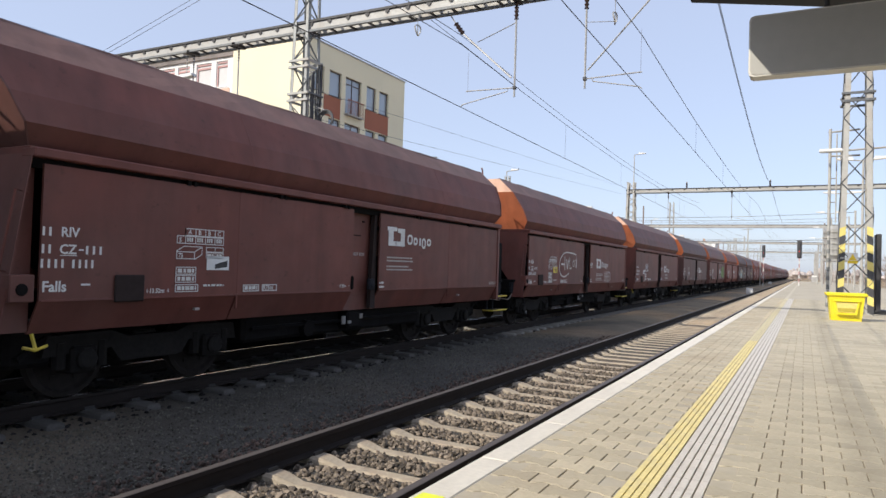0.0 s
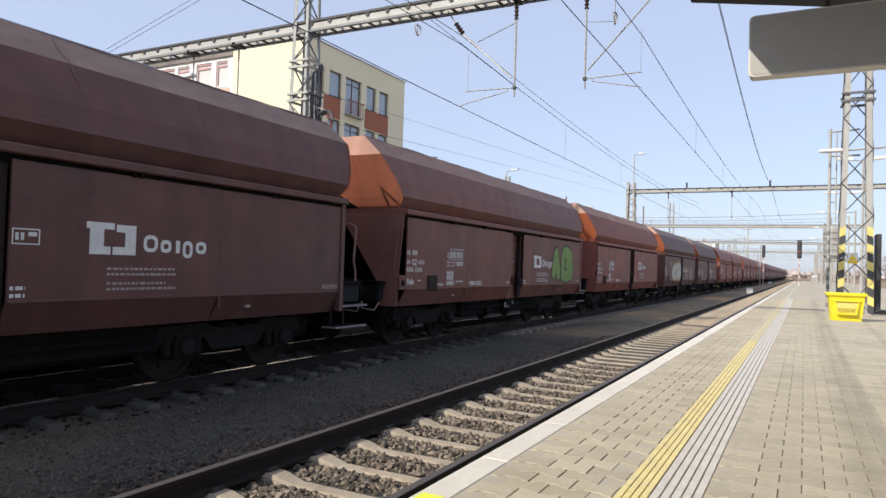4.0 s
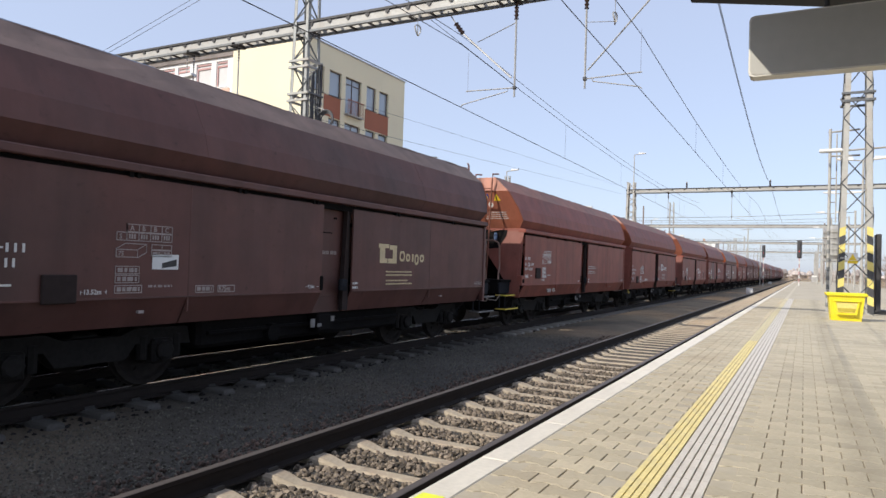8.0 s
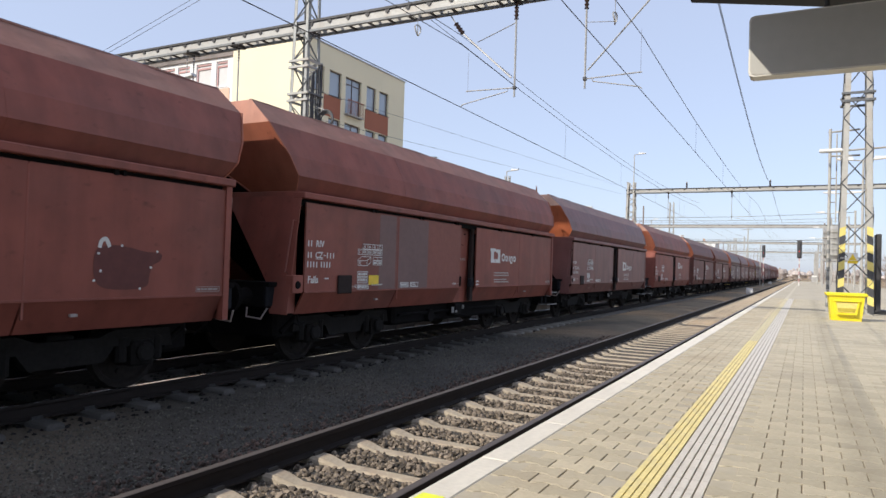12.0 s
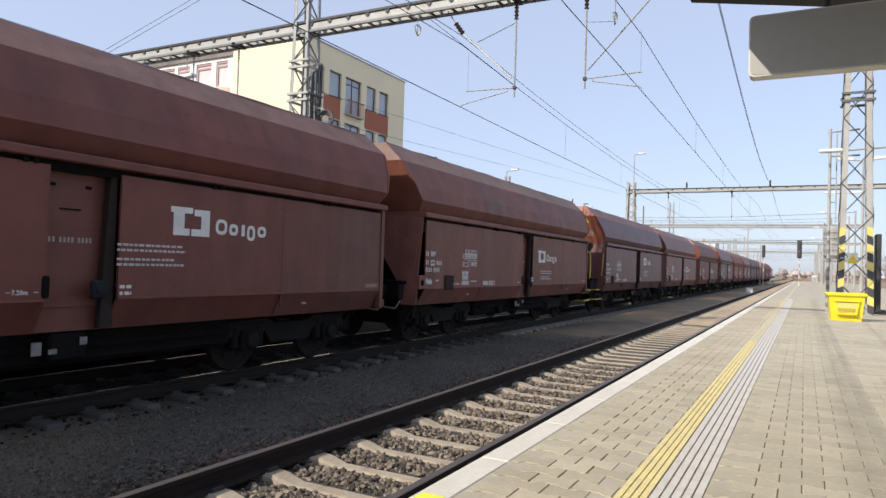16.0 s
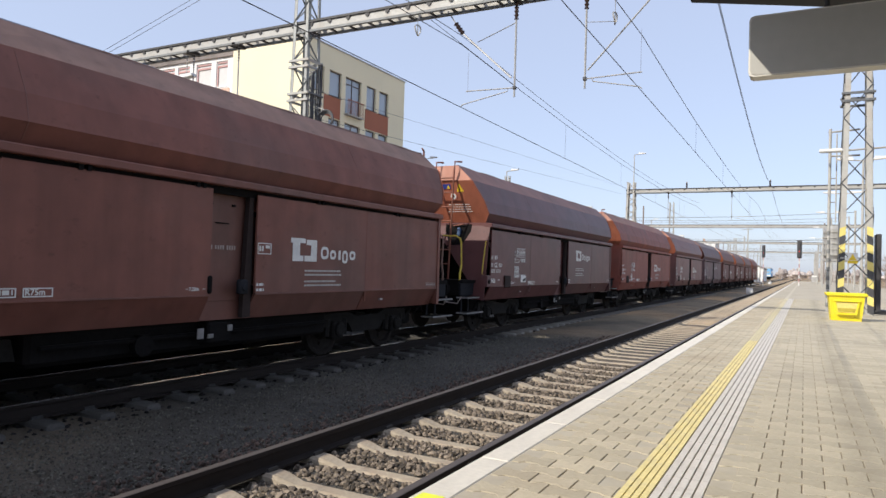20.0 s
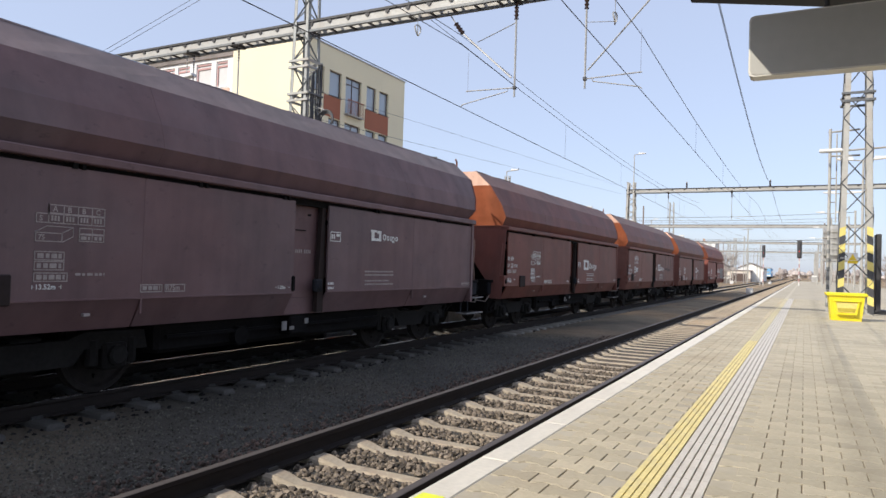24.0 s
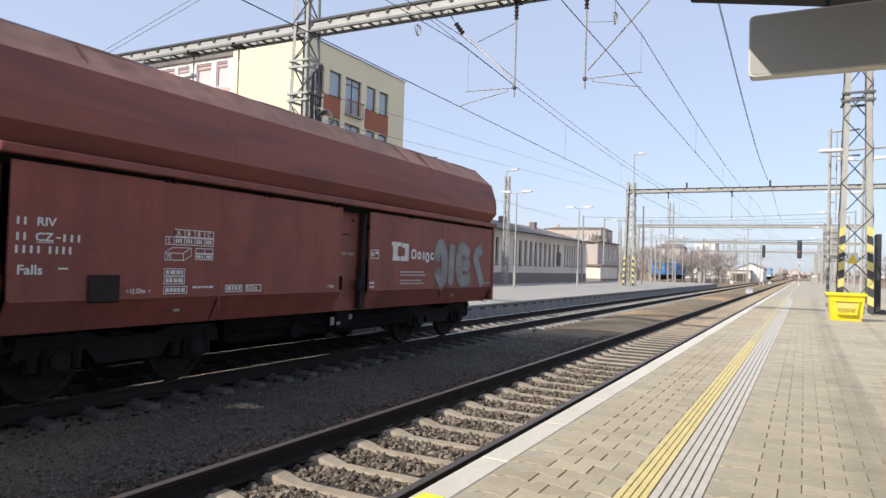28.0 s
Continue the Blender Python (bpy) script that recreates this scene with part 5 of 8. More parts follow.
                part("caution_sign", Mesh().quad([(0.56, end_face(3.37) - 0.012, 3.37), (0.65, end_face(3.37) - 0.012, 3.37), (0.605, end_face(3.45) - 0.012, 3.45)], 0.002, (0, -1, 0)), M_SIGNYEL, w)
                for rad, mm, d in ((0.095, M_SPRAYR, 0.006), (0.070, M_SIGNWHITE, 0.011), (0.032, M_SPRAYK, 0.015)):
                    pts = [(0.70 + rad * math.cos(a), 3.20 + rad * math.sin(a)) for a in [2 * math.pi * i / 16 for i in range(16)]]
                    part("warning_roundel", Mesh().quad([(x, end_face(z) - d, z) for x, z in pts], 0.003, (0, -1, 0)), mm, w, "red and white prohibition roundel" if rad > 0.09 else "")
    for y in (1.8, 9.3):
        bg = part("bogie", bogie_frame(), M_BOGIE, w, "dark grimy two-axle bogie")
        bg.location = (0, y, 0)
        for dy in (-0.9, 0.9):
            wh = part("wheelset", wheel_pair(), M_WHEEL, bg, "worn steel wheelset")
            wh.location = (0, dy, 0.462)
    for line, mesh in number_block():
        part(line, mesh, M_LETTER, w)
    part("load_table", load_table(rng), M_LETTER, w, "white framed load tables")
    part("length_mark", length_mark(), M_LETTER, w)
    part("warning_lines", warning_lines(rng), M_LETTERMID, w, "four unreadable lines of small white print")
    for z in (1.235, 1.165):
        part("corner_print", corner_print(rng, z), M_LETTER, w)
    part("rear_print", rear_print(rng), M_LETTERDIM, w)
    part("radius_box", radius_box(), M_LETTER, w)
    part("angle_box", angle_box(rng), M_LETTER, w)
    part("pivot_mark", pivot_mark(rng), M_LETTER, w)
    part("recess_number", recess_number(), M_LETTERDIM, w)
    part("plate_frame", plate_frame(), M_LETTER, w, "white framed owner plate")
    for half in logo_halves():
        part("emblem", half, M_LETTER, w, "white half of a square emblem")
    for shape in word_shapes():
        part("wordmark", shape, M_LETTER, w, "white wordmark shape")
    return w


# wagon by wagon: body paint, end paint, ladder at the front, place offset, rail colour, extras
WAGONS = [
    (-2, "brown", "orange", 0, -0.2, 0, ""), (-1, "dark", "rust", 0, -0.2, 0, ""),
    (0, "maroon", "brown", 0, -0.3, 0, "poster"), (1, "maroon", "orange", 0, -0.26, 1, "ring"),
    (2, "maroon", "orange", 0, -0.27, 0, "poster"), (3, "dark", "orange", 0, -0.11, 0, "poster"),
    (4, "brown", "rust", 0, -0.15, 0, "green"), (5, "red", "orange", 0, -0.1, 0, ""),
    (6, "dark", "orange", 0, 0.07, 0, "mural"), (7, "dark", "orange", 0, -0.32, 0, "poster"),
    (8, "red", "rust", 1, 0.22, 0, "nologo"), (9, "red", "rust", 0, -0.27, 0, ""),
    (10, "red", "rust", 1, 0.3, 0, "overpaint"), (11, "red", "rust", 0, -0.2, 0, "patch"),
    (12, "purple", "orange", 0, -0.15, 1, ""), (13, "red", "rust", 1, 0.31, 1, ""),
    (14, "maroon", "rust", 1, 0.31, 0, ""), (15, "brown", "brown", 0, -0.16, 1, ""),
    (16, "plum", "rust", 1, 0.36, 0, ""), (17, "purple", "brown", 0, -0.21, 0, ""),
    (18, "brown", "orange", 0, -0.2, 1, ""), (19, "plum", "rust", 1, 0.37, 0, "poster"),
    (20, "red", "rust", 1, 0.26, 0, ""), (21, "purple", "rust", 1, 0.22, 0, ""),
    (22, "grey", "brown", 0, -0.24, 1, "smalllogo"), (23, "maroon", "orange", 0, -0.21, 0, ""),
    (24, "brown", "orange", 0, -0.18, 1, "strokes"), (25, "brown", "orange", 0, -0.2, 0, "streaks"),
    (26, "red", "rust", 1, 0.26, 0, "silver"),
]
# marks that stand off their usual place on a wagon: kind, shift along it, shift upwards
STENCILS = {
    0: (("emblem", -0.53, 0.31), ("warning_lines", -0.77, 0.25)),
    1: (("emblem", 0.0, 0.05), ("number_lines", 0.0, -0.05), ("hatch", -0.06, 0.03), ("warning_lines", -0.28, 0.0)),
    2: (("emblem", 0.07, -0.03), ("number_lines", 0.16, -0.03), ("hatch", 0.21, 0.0), ("load_table", 0.30, 0.0), ("length_mark", 0.45, -0.06), ("poster", -0.50, 0.03), ("poster_print", -0.50, 0.03)),
    5: (("emblem", 0.02, 0.06), ("warning_lines", 0.06, 0.05)),
    8: (("warning_lines", -0.95, 0.24), ("hatch", 0.01, 0.21), ("load_table", -0.24, 0.14), ("length_mark", 0.1, 0.06), ("radius_box", -0.62, -0.25), ("angle_box", -0.70, -0.25), ("number_lines", 0.02, 0.02)),
    9: (("emblem", -0.09, 0.05), ("number_lines", 0.07, 0.0), ("hatch", 0.07, -0.02), ("load_table", 0.08, -0.1)),
    10: (("emblem", -0.1, -0.04), ("number_lines", 0.04, -0.17), ("hatch", 0.10, 0.0), ("load_table", -0.27, -0.08), ("length_mark", 0.75, -0.04)),
    11: (("emblem", 0.0, 0.09), ("number_lines", 0.05, 0.05), ("load_table", -0.26, -0.03)),
    13: (("emblem", 0.10, 0.21), ("warning_lines", 0.14, 0.03)),
    14: (("emblem", -0.11, 0.25), ("warning_lines", -1.03, 0.26), ("number_lines", 0.12, 0.1)),
    15: (("emblem", -0.38, 0.15), ("warning_lines", -0.40, 0.06), ("corner_print", -0.13, 0.06)),
    16: (("emblem", -0.09, 0.27), ("warning_lines", -0.22, 0.14)),
    17: (("emblem", 0.0, 0.02), ("angle_box", 0.17, 0.0), ("radius_box", 0.17, 0.0)),
    18: (("emblem", -0.07, -0.01), ("angle_box", -0.2, 0.0), ("radius_box", -0.2, 0.0)),
    19: (("emblem", 0.0, 0.26), ("warning_lines", -0.25, 0.16), ("load_table", -0.14, 0.14), ("angle_box", -0.25, -0.02), ("radius_box", -0.4, -0.02), ("poster", -0.15, -0.23), ("poster_print", -0.15, -0.23)),
    22: (("load_table", -0.22, 0.13), ("length_mark", 0.15, 0.06), ("angle_box", -0.12, 0.02), ("radius_box", -0.15, 0.02), ("plate_frame", 0.02, 0.24)),
    23: (("emblem", -0.12, -0.02), ("load_table", 0.02, 0.10), ("length_mark", 0.45, 0.04)),
    24: (("emblem", -0.2, 0.03), ("load_table", -0.50, 0.32), ("length_mark", -0.15, 0.18), ("hatch", -0.24, 0.09), ("angle_box", -0.55, 0.0), ("radius_box", -0.55, 0.0), ("poster", -0.58, 0.12), ("poster_print", -0.58, 0.12)),
    25: (("emblem", 0.1, 0.0), ("hatch", -0.09, 0.0), ("load_table", 0.03, -0.05), ("angle_box", -0.18, 0.0), ("radius_box", -0.18, 0.0)),
    26: (("emblem", -0.07, 0.05), ("number_lines", 0.06, 0.08), ("load_table", 0.14, -0.02), ("length_mark", 0.05, 0.0)),
}
TINT_WORDS = {"dark": "dark sooty brown", "brown": "dusty brown", "red": "red-brown", "purple": "plum-brown", "plum": "dark plum", "grey": "grey-plum", "maroon": "dark maroon"}


def stroke(m, pts, r, x=X_LET + 0.002, fold=False):
    """A flat painted stroke through (y, z) points."""
    for (y0, z0), (y1, z1) in zip(pts, pts[1:]):
        d = Vector((y1 - y0, z1 - z0))
        if d.length < 1e-6:
            continue
        d.normalize()
        n = Vector((-d.y, d.x)) * r
        e = d * r * 0.5
        q = [(y0 - e.x + n.x, z0 - e.y + n.y), (y1 + e.x + n.x, z1 + e.y + n.y), (y1 + e.x - n.x, z1 + e.y - n.y), (y0 - e.x - n.x, z0 - e.y - n.y)]
        k = len(m.v)
        xx = x + (k // 4 % 27) * 0.0001
        m.add([(xx - (max(0.0, 1.13 - b) * 0.515 if fold else 0.0), a, b) for a, b in q], [(0, 1, 2, 3)])
        if r > 0.08:
            m.add([(xx + 0.00005, y1 + r * math.cos(a), z1 + r * math.sin(a)) for a in [math.pi * i / 6 for i in range(12)]], [tuple(range(12))])
    return m


def hopper_runs(w, rng, count):
    """Thin dark runs of wet coal dust washed down from the rim over the folded hopper side."""
    def skin(z):
        for (w0, z0, _), (w1, z1, _) in zip(HOP, HOP[1:]):
            if z <= z1:
                return w0 + (w1 - w0) * (z - z0) / (z1 - z0) + 0.006
        return HOP[-1][0] + 0.006
    for _ in range(count):
        y, z, low = rng.uniform(0.6, BODY - 0.6), 3.86, rng.uniform(3.2, 3.62)
        r = rng.uniform(0.010, 0.022)
        vs, fs = [], []
        while z > low:
            q = r * rng.uniform(0.6, 1.3) * min(1.0, (z - low) / 0.2 + 0.15)
            vs += [(skin(z), y - q, z), (skin(z), y + q, z)]
            y += rng.uniform(-0.03, 0.03)
            z -= 0.06
        fs = [(i, i + 1, i + 3, i + 2) for i in range(0, len(vs) - 2, 2)]
        part("stain", Mesh().add(vs, fs), M_STAIN, w, "dark washed-down streak")


def curve(pts, n=5):
    """A smooth line through the given points."""
    out = []
    for i in range(len(pts) - 1):
        p = [Vector(pts[max(0, min(len(pts) - 1, i + k))]) for k in (-1, 0, 1, 2)]
        for j in range(n):
            t = j / n
            q = 0.5 * (2 * p[1] + (p[2] - p[0]) * t + (2 * p[0] - 5 * p[1] + 4 * p[2] - p[3]) * t * t + (3 * p[1] - p[0] - 3 * p[2] + p[3]) * t ** 3)
            out.append((q.x, q.y))
    return out + [tuple(pts[-1])]


def blob(m, cy, cz, ry, rz, n=18, rng=None, x=X_LET + 0.001):
    pts = []
    for i in range(n):
        a = 2 * math.pi * i / n
        k = 1 + (rng.uniform(-0.08, 0.08) if rng else 0)
        pts.append((x, cy + ry * k * math.cos(a), cz + rz * k * math.sin(a)))
    m.add(pts, [tuple(range(n))])


STROKES = {
    "i": [[(0, 0), (0.02, .62)], [(0.03, .78), (0.04, .86)]], "H": [[(0, 0), (0.05, 1)], [(.32, 0), (.38, 1)], [(0.02, .5), (.36, .5)]],
    "N": [[(0, 0), (0.04, 1), (.34, 0), (.40, 1)]], "E": [[(.34, 1), (.04, 1), (0, 0), (.32, 0)], [(.02, .5), (.26, .5)]],
    "D": [[(0, 0), (0.05, 1), (.35, .8), (.34, .2), (0, 0)]], "S": [[(.36, .9), (.15, 1), (.03, .75), (.3, .42), (.25, .05), (0, .1)]],
    "T": [[(0, 1), (.42, .98)], [(.2, 1), (.14, 0)]], "R": [[(0, 0), (.06, 1), (.34, .85), (.3, .6), (.05, .5), (.34, 0)]],
    "A": [[(0, 0), (.2, 1), (.36, 0)], [(.08, .35), (.32, .35)]], "K": [[(0, 0), (.03, 1)], [(.36, .95), (.03, .5), (.38, 0)]], "V": [[(0, 1), (.18, 0), (.38, 1)]], "L": [[(0.05, 1), (0, 0), (.3, .03)]],
    "Z": [[(0, 1), (.36, 1), (0, 0), (.38, 0)]], "O": [[(.18, 1), (0, .5), (.18, 0), (.36, .5), (.18, 1)]], "Y": [[(0, 1), (.18, .5)], [(.38, 1), (.1, 0)]],
}


def scrawl(word, y, z, h, w, r):
    m = Mesh()
    for ch in word:
        if ch != " ":
            for s in STROKES[ch]:
                stroke(m, [(y + a * w, z + b * h) for a, b in s], r)
        y += (0.5 if ch != "i" else 0.2) * w
    return m


def decorate(w, extra, rng):
    if extra in ("poster", "strokes"):
        part("poster", bars_block([(2.14, 1.44, 2.50, 1.61)]), M_SIGNWHITE, w, "small white pasted notice")
        part("poster_print", Mesh().quad([(X_LET + .004, 2.27, 1.455), (X_LET + .004, 2.47, 1.48), (X_LET + .004, 2.47, 1.56), (X_LET + .004, 2.27, 1.51)], 0.002, (1, 0, 0)), M_DARKSTEEL, w)
    if extra == "ring":
        m = Mesh()
        stroke(m, curve([(4.30, 2.04), (3.85, 2.08), (3.15, 2.07), (2.72, 1.87), (2.63, 1.60), (2.70, 1.48), (2.88, 1.38), (3.20, 1.35), (3.57, 1.45)]), 0.017)
        stroke(m, [(2.82, 1.73), (3.10, 1.72)], 0.026)
        stroke(m, curve([(3.14, 1.94), (3.13, 1.75), (3.16, 1.55)]), 0.022)
        stroke(m, curve([(3.30, 1.87), (3.36, 1.72), (3.41, 1.59), (3.46, 1.74), (3.53, 1.88)]), 0.024)
        stroke(m, curve([(3.63, 1.93), (3.63, 1.78), (3.66, 1.61), (3.83, 1.62)]), 0.017)
        stroke(m, curve([(4.05, 1.86), (3.95, 1.77), (4.00, 1.68), (4.10, 1.70), (4.13, 1.82), (4.05, 1.86)]), 0.012)
        stroke(m, [(4.34, 1.98), (4.35, 1.62)], 0.012)
        stroke(m, curve([(4.20, 1.90), (4.33, 1.77), (4.19, 1.64)]), 0.012)
        part("graffiti", m, M_SPRAYW, w, "white sprayed looping scrawl")
        part("graffiti", scrawl("iHNED", 7.80, 1.17, 0.36, 0.40, 0.012), M_SPRAYW, w, "white sprayed scrawl")
        part("poster", bars_block([(2.10, 1.46, 2.46, 1.63)]), M_SIGNYEL, w, "small yellow label")
        part("poster_bar", bars_block([(2.24, 1.50, 2.42, 1.53), (2.24, 1.55, 2.42, 1.58)], X_LET + 0.003), M_DARKSTEEL, w)
    if extra == "green":
        m, k = Mesh(), Mesh()
        letter = curve([(9.20, 1.40), (9.25, 2.02), (9.75, 2.05), (9.95, 1.88), (9.6, 1.74), (9.95, 1.64), (10.0, 1.46), (9.6, 1.36), (9.2, 1.40)])
        first = curve([(8.35, 1.40), (8.55, 2.02), (8.78, 1.42)])
        for q in (letter, first, [(8.45, 1.64), (8.68, 1.64)]):
            stroke(k, q, 0.21, X_LET + 0.001)
            stroke(m, q, 0.17, X_LET + 0.004)
        part("graffiti", k, M_SPRAYK, w, "black sprayed outline")
        part("graffiti", m, M_SPRAYG, w, "green sprayed bubble letters")
    if extra == "mural":
        m, o, k = Mesh(), Mesh(), Mesh()
        letters = [curve([(2.42, 1.40), (2.48, 1.62), (2.72, 1.80), (2.98, 1.95), (3.05, 1.70), (3.06, 1.45), (3.18, 1.24)]),
                   curve([(2.95, 1.75), (2.78, 1.50), (2.70, 1.30)]),
                   curve([(3.42, 1.98), (3.40, 1.6), (3.42, 1.28)]), curve([(3.86, 2.0), (3.82, 1.85)]), curve([(3.83, 1.62), (3.80, 1.30)]),
                   curve([(4.42, 1.98), (4.20, 2.02), (4.08, 1.75), (4.10, 1.40), (4.30, 1.27), (4.48, 1.40), (4.45, 1.58), (4.30, 1.60)]),
                   curve([(4.85, 2.00), (4.72, 1.75), (4.74, 1.40), (4.92, 1.25), (5.04, 1.45), (5.05, 1.80), (4.85, 2.00)])]
        for q in letters:
            stroke(o, q, 0.20, X_LET + 0.001)
            stroke(m, q, 0.108, X_LET + 0.004)
        for cy, cz in ((3.35, 1.52), (4.05, 1.38), (4.55, 1.50), (2.85, 1.55)):
            blob(k, cy, cz, 0.065, 0.05, 12, rng, X_LET + 0.007)
        part("graffiti", o, M_SPRAYO, w, "orange sprayed halo")
        part("graffiti", m, M_SPRAYB, w, "pale blue sprayed bubble letters")
        part("graffiti", k, M_SPRAYR, w, "red sprayed dabs")
        part("graffiti", scrawl("STRAY", 8.55, 1.17, 0.68, 0.50, 0.011), M_SPRAYW, w, "tall thin white sprayed scrawl")
        q = Mesh()
        for word, y, z, h, wd in (("L", 1.70, 1.98, 0.22, 0.24), ("KVE", 1.92, 1.97, 0.20, 0.22)):
            e = scrawl(word, y, z, h, wd, 0.014)
            q.add(e.v, e.f)
        part("graffiti", q, M_SPRAYC, w, "cream sprayed scrawl")
        q = Mesh()
        for cy, cz, ry, rz in ((2.28, 1.83, 0.17, 0.09), (2.32, 1.26, 0.15, 0.10)):
            blob(q, cy, cz, ry, rz, 16, rng, X_LET + 0.006)
        part("graffiti", q, M_SPRAYD, w, "grey-green sprayed blots")
        part("graffiti", scrawl("ZOZO", 1.97, 1.41, 0.10, 0.16, 0.009), M_SPRAYR, w, "small red sprayed scrawl")
    if extra == "overpaint":
        edge = curve([(9.21, 1.56), (9.28, 1.67), (9.54, 1.69), (9.77, 1.64), (10.03, 1.62), (10.01, 1.52), (9.88, 1.45), (9.89, 1.27), (9.58, 1.22), (9.26, 1.27), (9.21, 1.44)])
        edge = curve(edge[::4] + [edge[0]], 4)[:-1]
        part("paint_patch", Mesh().add([(X_LET + 0.001, y, z) for y, z in edge], [tuple(range(len(edge)))]), M_PATCHD, w, "dark red overpainted blotch")
        m = stroke(Mesh(), curve([(9.27, 1.67), (9.29, 1.73), (9.34, 1.75), (9.38, 1.68)]), 0.022)
        for y, z in [(9.53, 1.69), (9.26, 1.60), (9.98, 1.64), (9.29, 1.42), (9.22, 1.32), (9.90, 1.46), (9.77, 1.23)]:
            blob(m, y, z, 0.017, 0.015, 7, rng, X_LET + 0.003)
        part("graffiti", m, M_SPRAYW, w, "remnants of white spray round the blotch")
    if extra == "patch":
        part("paint_patch", bars_block([(2.05, 1.145, 2.58, 2.42)], HALF + 0.001, 0.0015), M_PATCHG, w, "grey repainted panel")
        part("paint_patch", bars_block([(2.68, 1.145, 3.75, 2.42)], HALF + 0.001, 0.0015), M_PATCHG, w, "grey repainted panel")
        part("paint_patch", bars_block([(3.75, 1.145, 5.15, 2.42)], HALF + 0.001, 0.0015), M_PATCHR, w, "red repainted panel")
        part("poster", bars_block([(1.75, 1.22, 2.05, 1.38)]), M_SIGNYEL, w, "small yellow label")
    if extra == "strokes":
        m = Mesh()
        for line in ([(8.49, 2.40), (8.46, 1.72), (9.15, 1.75), (9.04, 1.13), (8.97, 0.83)], [(9.45, 2.40), (9.24, 1.13), (9.19, 0.82)], [(9.33, 1.68), (9.81, 1.70)],
                     [(9.86, 0.83), (9.90, 1.13), (10.05, 2.40), (10.36, 1.13), (10.44, 0.83)], [(10.42, 0.83), (10.46, 1.13), (10.62, 2.38)]):
            stroke(m, line, 0.042, fold=True)
        part("graffiti", m, M_SPRAYBR, w, "tall thin dark sprayed letters")
    if extra == "streaks":
        m = Mesh()
        for y, r in ((8.25, 0.10), (8.95, 0.08)):
            stroke(m, [(y + 0.12, 2.05), (y - 0.02, 1.15)], r)
        part("stain", m, M_STAIN, w, "dark vertical stain")
    if extra == "silver":
        m, k = Mesh(), Mesh()
        letters = [curve([(8.30, 1.75), (8.45, 1.98), (8.62, 1.75), (8.60, 1.30)]), curve([(8.55, 1.22), (8.35, 1.4)]), curve([(8.95, 1.95), (8.92, 1.3)]),
                   curve([(9.70, 1.85), (9.40, 1.95), (9.25, 1.6), (9.40, 1.28), (9.75, 1.3)]), curve([(9.45, 1.6), (9.7, 1.6)]),
                   curve([(10.35, 1.95), (10.10, 1.8), (10.25, 1.5), (10.40, 1.25)])]
        for q in letters:
            stroke(k, q, 0.155, X_LET + 0.001)
            stroke(m, q, 0.12, X_LET + 0.004)
        part("graffiti", k, M_PATCHG, w, "grey sprayed outline")
        part("graffiti", m, M_SPRAYS, w, "dull silver sprayed letters")


